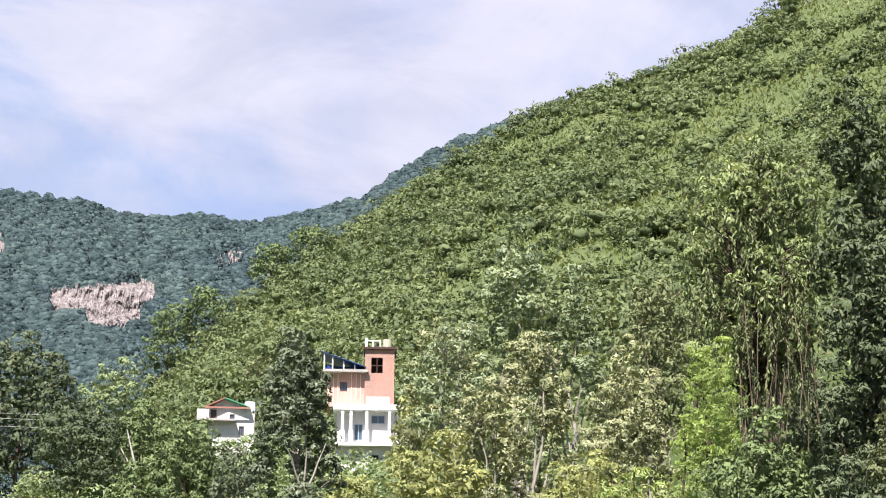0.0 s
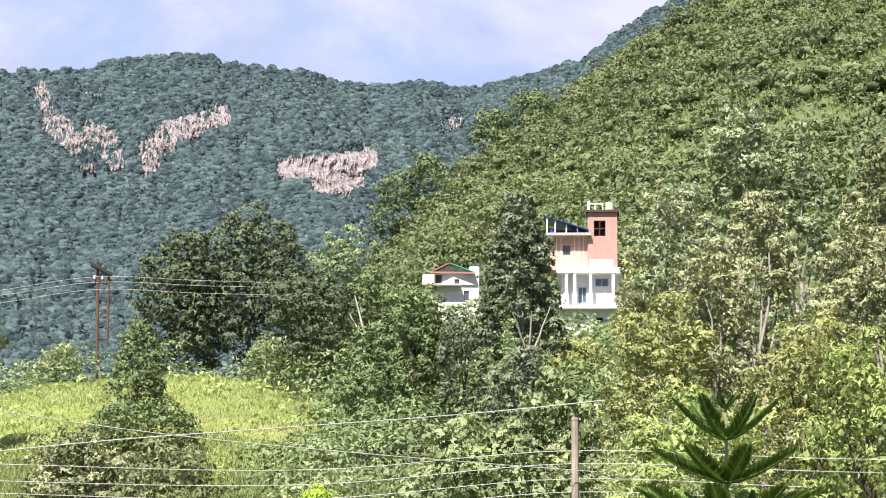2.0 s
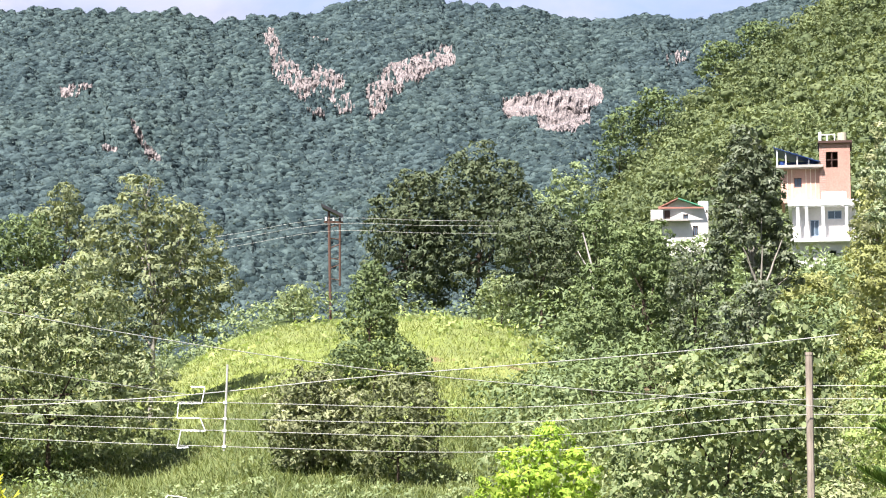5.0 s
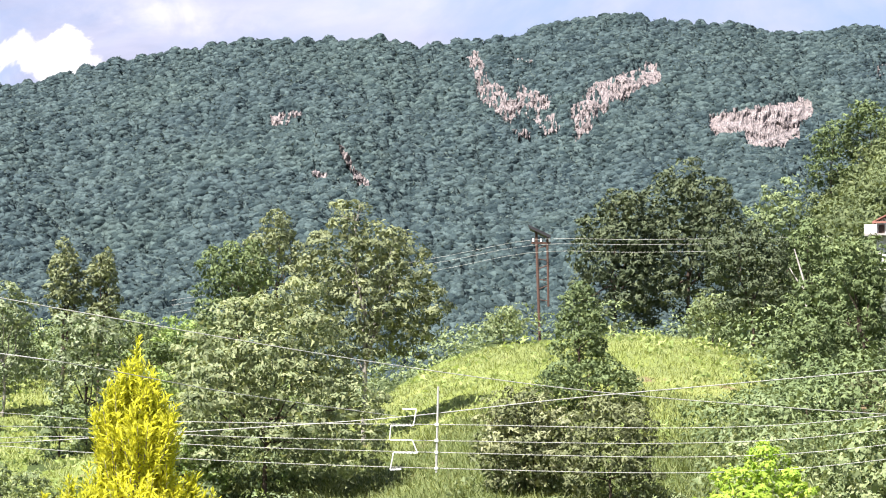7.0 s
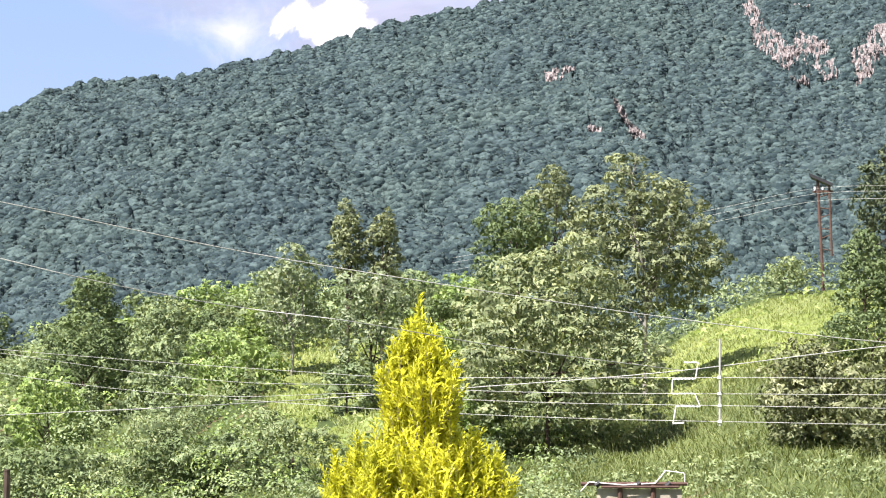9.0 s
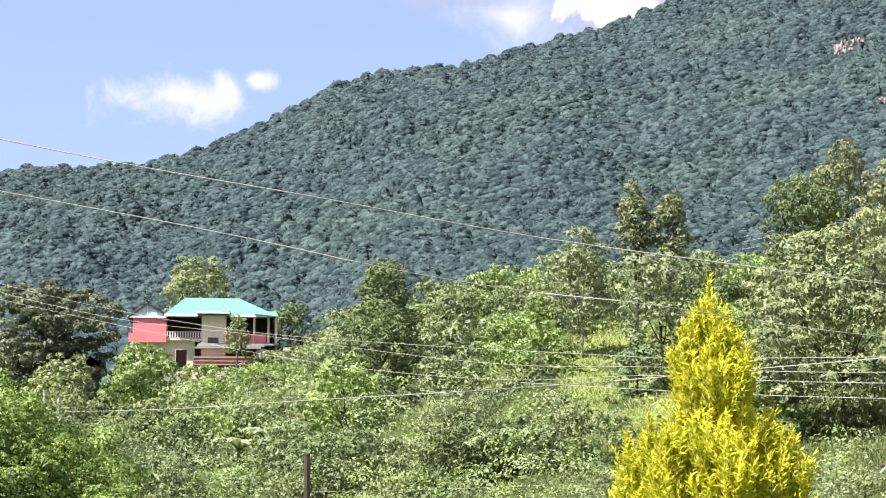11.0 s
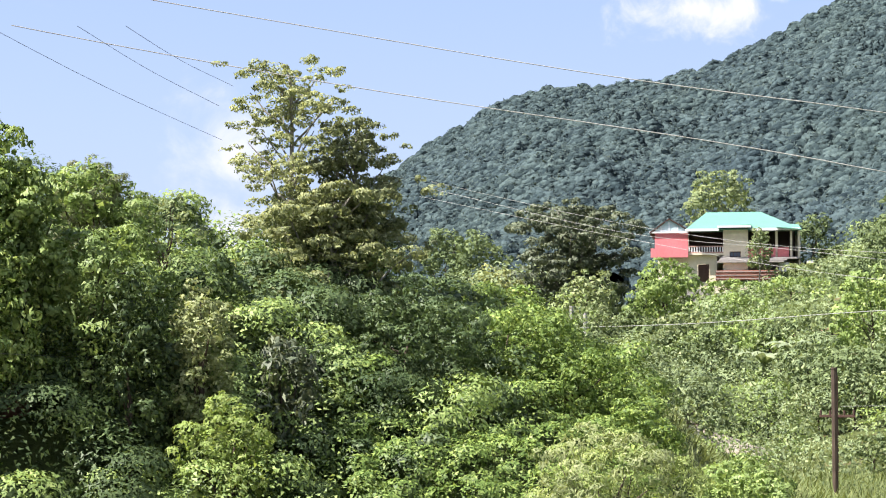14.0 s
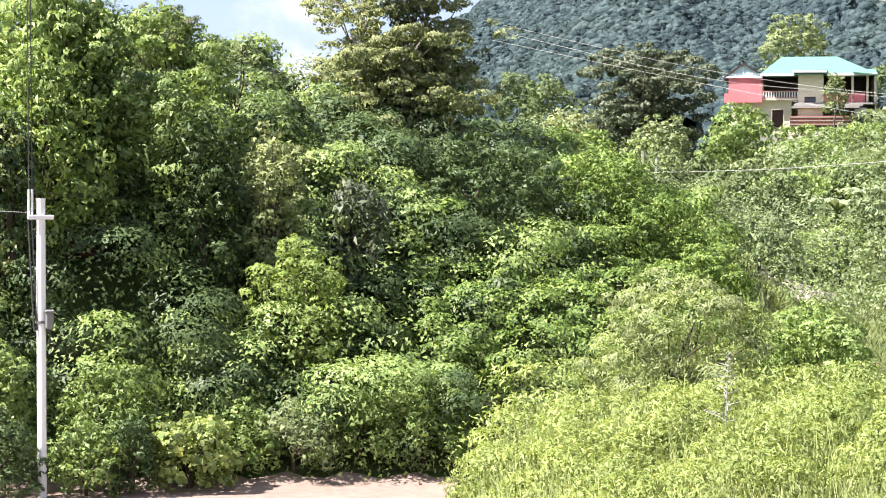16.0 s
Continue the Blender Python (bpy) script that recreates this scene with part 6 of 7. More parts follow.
def white_house():
    """Small white house with a low gable, green and rust roof sheets and a balcony."""
    h = thing("house", "small white house with green and rusty roof", "house", 14.15, 175, 29.60)
    k = 175 / 3172.0

    def X(px):
        return (px - 712) * k

    def Z(py):
        return (600 - py) * k

    part("wall", wall_with_openings(X(684), X(765), Z(640), Z(538), 0.0, 0.25, [(X(721), X(730), Z(562), Z(552)), (X(738), X(747), Z(590), Z(573))]), M["white_wall"], h, "white plaster wall")
    window_unit(h, X(721), X(730), Z(562), Z(552), 0.0, "rust_dark", 1)
    window_unit(h, X(738), X(747), Z(590), Z(573), 0.0, "rust_dark", 1)
    part("side_wall", box(X(684), X(688), 0.25, 7, Z(640), Z(538)), M["white_wall"], h)
    part("side_wall", box(X(761), X(765), 0.25, 7, Z(640), Z(538)), M["white_wall"], h)
    part("back_wall", box(X(688), X(761), 7, 7.25, Z(640), Z(538)), M["white_wall"], h)
    part("gable", prism([(X(690), Z(538)), (X(752), Z(538)), (X(712), Z(526))], 0.02, 0.22), M["white_wall"], h)
    part("roof", slab([(X(677), -0.8, Z(541)), (X(712), -0.8, Z(524)), (X(716), 7.5, Z(522)), (X(681), 7.5, Z(539))], 0.09), M["rust_roof"], h, "rusty red roof sheet")
    part("roof", slab([(X(712), -0.8, Z(524)), (X(757), -0.8, Z(540)), (X(761), 7.5, Z(538)), (X(716), 7.5, Z(522))], 0.09), M["green_roof"], h, "green roof sheet")
    part("fascia", box(X(677), X(757), -0.84, -0.74, Z(544), Z(541)), M["rust_roof"], h)
    part("balcony", box(X(664), X(685), -0.9, 1.2, Z(562), Z(546)), M["white_wall"], h, "white balcony parapet")
    part("balcony_slab", box(X(664), X(732), -1.0, 0.0, Z(566), Z(562.5)), M["concrete"], h)
    # dark sheet on the uncut wall stands for an unlit doorway
    part("doorway_shade", box(X(688), X(698), -0.06, -0.01, Z(561), Z(545)), M["inside_shade"], h, "dark panel standing for a shaded doorway")
    part("water_tank", rod((X(757), 1.0, Z(545)), (X(757), 1.0, Z(527)), 0.55, 14), M["white_paint"], h, "white rounded water tank")
    return h


M["gable_paint"] = wall_material("gable_paint", (0.515, 0.655, 0.673), 0.2)
M["rust_dark"] = wall_material("rust_dark", (0.072, 0.043, 0.036), 0.3)
M["terrace_brick"] = wall_material("terrace_brick", (0.421, 0.187, 0.140), 0.35)
M["blue_grey"] = wall_material("blue_grey", (0.302, 0.374, 0.446), 0.2)
M["tank_yellow"] = wall_material("tank_yellow", (0.40, 0.37, 0.28), 0.2)
red_house()
brick_house()
white_house()


def cable(name, label, points, r, mat, group="overhead cables"):
    """A hanging cable through places given as bearing, elevation and distance."""
    kept = [points[0]]
    for q in points[1:]:
        if abs(q[0] - kept[-1][0]) > 1.0:
            kept.append(q)
    P = np.array(kept, float)
    t = np.arange(len(P))
    s = np.linspace(0, len(P) - 1, 8 * (len(P) - 1) + 1)
    D = np.interp(s, t, P[:, 2])
    A = np.interp(s, t, P[:, 0])
    # smooth elevation between the points
    m = np.gradient(P[:, 1], P[:, 0])
    i = np.minimum(s.astype(int), len(P) - 2)
    u, w = s - i, P[i + 1, 0] - P[i, 0]
    E = (2 * u**3 - 3 * u**2 + 1) * P[i, 1] + (u**3 - 2 * u**2 + u) * w * m[i] + (3 * u**2 - 2 * u**3) * P[i + 1, 1] + (u**3 - u**2) * w * m[i + 1]
    path = np.stack([D * np.sin(np.radians(A)), D * np.cos(np.radians(A)), EYE + D * np.tan(np.radians(E))], -1)
    return tagged(mesh_object(name, *tube(path, r * 0.52, r * 0.52, 6), M[mat]), label, "cable", group)


cable("power_cable", "pale overhead power cable strung between poles", [(-45.51, 11.53, 24.0), (-39.02, 10.59, 24.0), (-28.00, 8.81, 24.0), (-22.81, 8.02, 24.0), (-15.17, 6.68, 25.0), (-15.05, 6.69, 24.0), (-9.74, 5.87, 25.0), (-2.17, 4.76, 26.0), (4.75, 3.91, 27.0), (10.86, 3.41, 28.0), (18.89, 2.86, 30.0)], 0.013, "cable_pale")
cable("power_cable", "pale overhead power cable strung between poles", [(-48.50, 10.39, 24.0), (-38.29, 8.81, 24.0), (-22.83, 6.27, 24.0), (-21.11, 5.90, 24.0), (-15.16, 4.91, 26.0), (-12.54, 4.63, 24.0), (-6.86, 3.74, 27.0), (-1.49, 3.06, 29.6)], 0.013, "cable_pale")
cable("power_cable", "pale overhead power cable strung between poles", [(-35.21, 5.72, 70.0), (-28.40, 4.23, 66.0), (-28.17, 4.09, 64.0), (-24.88, 3.69, 60.0), (-18.99, 3.24, 52.0), (-12.63, 2.89, 44.0), (-11.45, 2.82, 37.0), (-8.73, 2.80, 34.0), (-0.26, 2.82, 30.0), (10.27, 2.85, 30.0), (18.09, 3.52, 30.0), (25.61, 3.31, 30.0), (29.47, 3.22, 31.0)], 0.012, "cable_pale")
cable("power_cable", "pale overhead power cable strung between poles", [(-35.21, 5.49, 70.0), (-28.17, 3.94, 64.0), (-24.64, 3.58, 60.0), (-15.18, 2.57, 47.0), (-11.32, 2.53, 37.0), (-8.73, 2.41, 34.0), (-0.27, 2.31, 30.0), (10.25, 2.39, 30.0), (18.07, 3.11, 30.0), (25.59, 2.91, 30.0), (29.44, 2.81, 31.0)], 0.012, "cable_pale")
cable("power_cable", "pale overhead power cable strung between poles", [(-35.58, 5.25, 70.0), (-28.17, 3.73, 64.0), (-23.43, 2.84, 58.0), (-15.89, 2.13, 48.0), (-11.32, 2.26, 37.0), (-8.73, 2.12, 34.0), (-0.28, 1.94, 30.0), (10.24, 1.94, 30.0), (18.05, 2.63, 30.0), (25.56, 2.41, 30.0)], 0.012, "cable_pale")
cable("power_cable", "pale overhead power cable strung between poles", [(-15.78, 2.05, 40.0), (-8.74, 1.66, 34.0), (-0.30, 1.44, 30.0), (10.22, 1.46, 30.0), (18.04, 2.22, 30.0), (25.53, 1.98, 30.0)], 0.012, "cable_pale")
cable("power_cable", "thick pale green insulated cable over the valley", [(-31.04, 1.04, 60.0), (-26.47, 1.20, 50.0), (-22.58, 1.47, 44.0), (-18.16, 1.73, 33.0), (-12.64, 2.11, 36.0), (-11.92, 2.21, 32.0), (-8.73, 2.43, 31.0), (-1.35, 3.05, 30.0), (3.66, 3.65, 30.0), (9.08, 4.16, 30.0), (14.45, 4.63, 31.0), (17.43, 4.93, 31.0), (19.13, 5.12, 31.0)], 0.017, "cable_pale")
cable("power_cable", "thin dark cable leading over the bank", [(-49.28, 10.36, 34.0), (-45.63, 8.61, 38.0), (-41.91, 7.00, 44.0)], 0.009, "cable_dark")
cable("power_cable", "thin dark cable leading over the bank", [(-46.48, 10.45, 34.0), (-44.25, 9.17, 38.0), (-42.00, 8.07, 44.0)], 0.009, "cable_dark")
cable("power_cable", "thin dark cable leading over the bank", [(-44.97, 10.50, 34.0), (-43.27, 9.50, 38.0), (-41.55, 8.70, 44.0)], 0.009, "cable_dark")
cable("power_cable", "thin pale cable on the far pole line", [(-8.75, 6.61, 140.0), (-0.08, 8.18, 132.0), (2.76, 8.72, 128.0), (6.12, 8.73, 124.0), (12.18, 8.75, 118.0)], 0.022, "cable_pale")
cable("power_cable", "thin pale cable on the far pole line", [(-8.75, 6.45, 140.0), (-0.08, 8.02, 132.0), (2.76, 8.55, 128.0), (6.12, 8.57, 124.0), (12.17, 8.59, 118.0)], 0.022, "cable_pale")
cable("power_cable", "thin pale cable on the far pole line", [(-8.74, 6.22, 140.0), (-0.08, 7.78, 132.0), (2.75, 8.32, 128.0), (6.11, 8.33, 124.0), (12.16, 8.36, 118.0)], 0.022, "cable_pale")
cable("power_cable", "thin pale cable low over the slope", [(-22.42, -1.41, 60.0), (-19.04, -1.35, 60.0), (-15.11, -1.20, 60.0)], 0.012, "cable_pale")
cable("power_cable", "thin pale service cable beside a bank", [(-50.99, -0.29, 30.0), (-49.96, -0.33, 29.9)], 0.01, "cable_pale")
cable("power_cable", "thin dark service cable beside a bank", [(-49.96, 0.30, 30.0), (-47.88, 0.18, 32.0), (-45.25, 0.09, 36.0)], 0.008, "cable_dark")


def white_pole():
    p = thing("utility_pole", "white painted metal pole with a meter box", "pole", -49.74, 28.6, 0.0)
    part("shaft", rod((0.03, 0, -0.2), (0, 0, 4.72), 0.072, 14), M["white_paint"], p)
    part("cap", rod((0, 0, 4.72), (0, 0, 4.76), 0.076, 14), M["white_paint"], p)
    part("crossarm", box(-0.20, 0.20, -0.10, -0.06, 4.43, 4.50, 0.01), M["white_paint"], p)
    part("crossarm", box(-0.20, 0.20, 0.06, 0.10, 4.43, 4.50, 0.01), M["white_paint"], p)
    for x in (-0.13, -0.18):
        part("conduit", rod((x, -0.03, 4.45), (x, -0.03, 4.9), 0.018), M["white_paint"], p)
        part("wire", rod((x - 0.01, -0.03, 4.45), (x + 0.08, -0.05, 2.7), 0.012), M["cable_dark"], p)
        part("wire", rod((x, -0.03, 4.9), (x - 0.03, 0.0, 8.0), 0.008), M["cable_dark"], p)
    b = part("meter_box", box(0.07, 0.20, -0.12, 0.08, 2.72, 3.01, 0.03), M["box_grey"], p, "grey metal meter box")
    part("hood", box(0.06, 0.21, -0.15, 0.09, 2.98, 3.025, 0.015), M["box_grey"], b)
    part("outlet", rod((0.14, 0, 2.73), (0.14, 0, 2.46), 0.015), M["cable_dark"], b)
    part("strap", rod((0, 0, 2.81), (0, 0, 2.85), 0.08, 14), M["box_grey"], p)
    return p


M["box_grey"] = wall_material("box_grey", (0.216, 0.223, 0.216), 0.3, 0.5)
white_pole()


def dark_pole():
    g = ground_at(-50.62, 44)
    p = thing("utility_pole", "thin dark steel pole with coiled cables", "pole", -50.62, 44, g)
    k = EYE + 44 * math.tan(radians(10.0)) - g
    part("shaft", rod((0, 0, -0.2), (0, 0, k + 0.8), 0.07, 10), M["dark_steel"], p)
    part("crossarm", box(-0.4, 0.4, -0.11, -0.07, k + 0.5, k + 0.6), M["dark_steel"], p)
    for i, z in enumerate((k - 0.15, k + 0.1)):
        V = [(0.18 * math.cos(a) + 0.02, -0.12 - 0.02 * i, z + 0.24 * math.sin(a)) for a in np.linspace(0, 6.2, 24)]
        part_mesh = tube(V, 0.02, 0.02, 5)
        mesh_object("coil", *part_mesh, M["cable_dark"], p)
    return p


dark_pole()


def h_pole():
    """Rusty pole on the knoll with a shorter second post and a slanted plate on top."""
    g = ground_at(2.92, 128)
    p = thing("pylon", "rusty twin steel pole with a slanted dark plate", "pylon", 2.92, 128, g)
    z = 25.25 - g
    part("post", rod((0.25, 0, -0.4), (-0.05, 0, z - 0.25), 0.10), M["rust_steel"], p)
    part("post", rod((0.85, 0.1, z * 0.30), (0.75, 0, z - 0.65), 0.08), M["rust_steel"], p)
    for i in range(6):
        h = z * (0.36 + 0.09 * i)
        part("brace", rod((0.12 - 0.025 * i, 0, h), (0.82, 0.05, h + (0.3 if i % 2 else -0.1)), 0.04, 6), M["rust_steel"], p)
    part("crossarm", box(-0.4, 1.0, -0.08, 0.08, z - 1.2, z - 1.06), M["rust_steel"], p)
    part("plate", prism([(-0.62, z + 0.16), (-0.5, z - 0.12), (0.95, z - 0.82), (1.0, z - 0.62)], -0.4, 0.6), M["dark_steel"], p, "slanted dark plate")
    for x in (-0.25, 0.3, 0.9):
        part("insulator", rod((x, -0.1, z - 1.06), (x, -0.1, z - 0.8), 0.06), M["white_paint"], p, "white insulator")
    return p


h_pole()


def rust_pole(az, d, ztop, arms):
    g = ground_at(az, d)
    p = thing("utility_pole", "rusty brown steel pole with a crossarm", "pole", az, d, g)
    part("shaft", box(-0.055, 0.055, -0.055, 0.055, -0.3, ztop - g, 0.015), M["rust_steel"], p)
    for z in arms:
        part("crossarm", box(-0.55, 0.6, -0.14, -0.09, z - g, z - g + 0.09, 0.01), M["rust_steel"], p)
        for x in (-0.5, -0.2, 0.25, 0.55):
            part("insulator", rod((x, -0.11, z - g + 0.09), (x, -0.11, z - g + 0.24), 0.035), M["rust_dark"], p)
    return p


rust_pole(-22.49, 60, 4.23, (2.86,))


def post(az, d, ztop, r, mat, label):
    g = ground_at(az, d)
    p = thing("post", label, "post", az, d, g)
    part("shaft", rod((0, 0, -0.3), (0, 0, ztop - g), r, 8), M[mat], p)
    part("top", rod((0, 0, ztop - g), (0, 0, ztop - g + 0.05), r * 1.1, 8), M[mat], p)
    return p


post(18.2, 30, 7.05, 0.06, "wood_post", "weathered brown wooden post carrying cables")
post(-30.72, 100, 7.69, 0.12, "concrete", "grey concrete post among bushes")
post(-30.29, 100, 7.37, 0.12, "concrete", "grey concrete post among bushes")
post(-18.30, 55, 2.61, 0.06, "rust_steel", "short rusty steel post on the slope")
post(-22.55, 50, 4.47, 0.08, "wood_brown", "short brown wooden post on the slope")

# ---------------------------------------------------------------- plants with a habit of their own
def strand_leaves(path, rng, step, size, width, droop, mess=0.5):
    """Leaves in two rows along a twig."""
    P = np.array(path, float)
    seg = np.linalg.norm(np.diff(P, axis=0), axis=1)
    s = np.concatenate([[0], np.cumsum(seg)])
    q = np.arange(step, s[-1], step)
    at = np.stack([np.interp(q, s, P[:, i]) for i in range(3)], -1)
    tan = unit(np.stack([np.interp(q, s, np.gradient(P[:, i], s)) for i in range(3)], -1))
    side = unit(np.cross(tan, [0.1, 0.2, 1.0]) + rng.normal(0, mess, tan.shape)) * np.where(np.arange(len(q)) % 2, 1, -1)[:, None]
    along = unit(tan * 0.7 + side + [0, 0, -droop])
    return at, along, unit(np.cross(along, tan) + rng.normal(0, 0.4, at.shape)), size * rng.uniform(0.6, 1.3, len(q))


def gather(rows, width, bend=0.12, plain=False):
    P, A, Fc, S = (np.concatenate([r[i] for r in rows]) for i in range(4))
    return leaf_mesh(P, A, Fc, S, width, bend, None, plain)


def weeping_tree(az, d, w, z0, z1, mat, label, strands, seed):
    """A tall tree with an uneven leafy top, hung with long trailing strands."""
    rng = np.random.default_rng(seed)
    g = ground_at(az, d)
    root = new("weeping_tree")
    root.location = polar(az, d, g)
    tagged(root, label, "tree")
    H, low = z1 - g, z0 - g
    bits = []
    for k in range(4):
        bits.append(tube(crooked((rng.normal(0, 0.3), rng.normal(0, 0.3), -0.3), (rng.normal(0, w * 0.2), rng.normal(0, w * 0.1), H * rng.uniform(0.8, 0.95)), rng, 0.06), 0.16, 0.03))
    n = 95
    v = unit(rng.normal(0, 1, (n, 3)) + [0, 0, 0.2])
    C = np.array([0, 0, low + (H - low) * 0.60]) + v * (0.45 + 0.55 * rng.random((n, 1)) ** 0.5) * np.array([w * 0.46, w * 0.34, (H - low) * 0.40])
    C[:, 0] -= 0.12 * w * np.clip((low + (H - low) * 0.55 - C[:, 2]) / (H - low), -0.6, 0.6)
    R = rng.uniform(0.25, 0.62, (n, 1)) * np.array([1.0, 1.0, 1.15])
    rows = []
    for _ in range(strands):
        k = rng.integers(n)
        top = C[k] + rng.normal(0, 0.3, 3) * R[k]
        core = np.array([top[0] * 0.3, top[1] * 0.3, top[2] - 0.6])
        L = max(0.3, min(rng.uniform(0.5, 2.4), top[2] - low))
        out = top + [top[0] * 0.08, top[1] * 0.08 - 0.1, 0.15]
        path = np.vstack([crooked(core, top, rng, 0.1, 4), [out], [out + [rng.normal(0, 0.1), rng.normal(0, 0.1), -L * q] + rng.normal(0, 0.05, 3) for q in (0.25, 0.5, 0.75, 1.0)]])
        bits.append(tube(path, 0.024, 0.008, 4))
        rows.append(strand_leaves(path[3:], rng, 0.05, 0.17, 0.4, 1.0, 0.8))
    mesh_object("trunk", *join(*bits), M["wood_brown"], root)
    leaves = leaf_cloud(C, R, rng, 9000, 0.16, 0.36, 0.7, 0.7, 0.35, clump=4, heart=0.3, even=0.25)
    hung = gather(rows, 0.30, 0.12)
    mesh_object("crown", *join(leaves, hung), M[mat], root)
    # bare trailing strands below the crown
    for _ in range(70):
        x, y = rng.normal(0.12 * w, w * 0.2), rng.normal(-0.1 * w, w * 0.15)
        zt = low + (H - low) * rng.uniform(0.25, 0.65)
        mesh_object("strand", *tube(crooked((x, y, zt), (x + rng.normal(0, 0.3), y, low + rng.uniform(-0.4, 1.4)), rng, 0.05, 5), 0.016, 0.009, 4), M["strand"], root)
    return root


M["strand"] = wood_material("strand", (0.072, 0.054, 0.036), (0.204, 0.168, 0.120))
weeping_tree(31.1, 50, 4.5, 11.4, 20.4, "weep", "tall weeping tree with long trailing leafy strands", 260, 71)


def tier_pine(az, d, ztop, seed):
    """A young tiered pine: whorls of flat upswept fronds round a straight stem."""
    rng = np.random.default_rng(seed)
    g = ground_at(az, d)
    root = new("tiered_pine")
    root.location = polar(az, d, g)
    tagged(root, "young tiered pine with dark green comb-like fronds", "tree")
    H = ztop - g
    mesh_object("stem", *tube([(0, 0, -0.2), (0, 0, H * 0.5), (0, 0, H)], 0.06, 0.015, 8), M["wood_pale"], root)
    for i, (z, L, n) in enumerate(((H - 0.04, 0.14, 4), (H - 0.36, 0.58, 6), (H - 0.82, 0.82, 7), (H - 1.32, 1.04, 8), (H - 1.85, 1.2, 8), (H - 2.4, 1.35, 8))):
        a0 = rng.uniform(0, 6.28)
        for j in range(n):
            a = a0 + 2 * math.pi * (j + rng.uniform(-0.12, 0.12)) / n
            out = np.array([math.cos(a), math.sin(a), 0])
            s = np.linspace(0, 1, 9)[:, None]
            rise = (0.42 if i > 1 else 0.75) * L
            path = np.array([0, 0, z]) + out * L * s + np.array([0, 0, 1.0]) * rise * s**1.6 - np.array([0, 0, 0.05 * L])
            q = np.linspace(0.05, 1, int(210 * L) + 30)
            at = np.stack([np.interp(q, s[:, 0], path[:, k]) for k in range(3)], -1)
            tan = unit(np.gradient(at, axis=0))
            rows = []
            for sign in (-1, 1):
                side = np.cross(tan, [0, 0, 1.0]) * sign
                along = unit(side * 0.75 + tan * 0.55 + [0, 0, 0.5] + rng.normal(0, 0.07, at.shape))
                size = 0.25 * L**0.5 * np.sin(np.pi * np.clip(q * 0.85 + 0.12, 0, 1)) ** 0.6
                rows.append((at, along, np.cross(along, tan), size))
            V = join(gather(rows, 0.085, 0.04), tube(path, 0.018, 0.006, 4))
            mesh_object("frond", *V, M["needle"], root)
    return root


tier_pine(22.95, 20, 6.45, 72)


def plume_tree(az, d, spires, mat, label, seed):
    """A shrub of upright feathery sprays; spires: offset across, offset deep, radius, foot height, top height."""
    rng = np.random.default_rng(seed)
    g = ground_at(az, d)
    root = new("feathery_tree")
    root.location = polar(az, d, g)
    tagged(root, label, "tree")
    ax, ay = np.array([math.cos(radians(az)), -math.sin(radians(az)), 0]), np.array([math.sin(radians(az)), math.cos(radians(az)), 0])
    stems, rows = [], []
    for x, y, r, zf, zt, n in spires:
        c = ax * x + ay * y
        stems.append(tube(crooked(c * 0.3 + [0, 0, -0.2], c + [0, 0, zt - g - 0.3], rng, 0.04), 0.045, 0.01, 6))
        for _ in range(n):
            u = rng.random() ** 0.8
            z = zf - g + (zt - zf) * u * 0.92
            rad = r * math.sin(math.pi * min(1.0, 0.2 + 0.8 * u)) ** 0.75 * (0.55 + 0.55 * rng.random())
            a = rng.uniform(0, 2 * math.pi)
            out = np.array([math.cos(a), math.sin(a), 0])
            p0 = c + out * rad * 0.3 + [0, 0, z - 0.35]
            p2 = c + out * rad * rng.uniform(0.8, 1.25) + [0, 0, z + rng.uniform(0.1, 0.5)]
            path = np.array([p0, p0 * 0.45 + p2 * 0.55 + [0, 0, -0.03], p2])
            rows.append(strand_leaves(path, rng, 0.017, 0.13, 0.3, -0.3, 0.9))
            if rng.random() < 0.3:
                stems.append(tube(path, 0.01, 0.004, 4))
    mesh_object("stem", *join(*stems), M["wood_pale"], root)
    mesh_object("crown", *gather(rows, 0.13), M[mat], root)
    return root


plume_tree(-9.75, 28, [(-0.02, 0, 0.44, 5.30, 6.98, 110), (-0.26, -0.1, 0.38, 5.22, 6.45, 80), (0.26, -0.1, 0.40, 5.25, 6.40, 85), (0.12, -0.25, 0.42, 5.30, 6.20, 70),
                        (0.40, 0, 0.30, 5.20, 5.95, 45), (-0.42, 0, 0.28, 5.35, 5.95, 40),
                        (-0.10, -0.3, 0.46, 3.6, 5.35, 80), (-0.55, -0.1, 0.42, 3.6, 5.12, 80), (0.50, -0.2, 0.44, 3.6, 5.20, 80), (-0.95, 0.1, 0.42, 3.6, 4.85, 75),
                        (0.88, -0.1, 0.42, 3.6, 5.02, 75), (1.22, 0, 0.36, 3.6, 4.62, 55), (-1.30, 0, 0.36, 3.6, 4.55, 50), (0.2, -0.55, 0.5, 3.6, 4.9, 80), (-0.6, -0.5, 0.45, 3.6, 4.7, 60)],
           "yellow", "bright lemon-yellow feathery ornamental tree", 73)


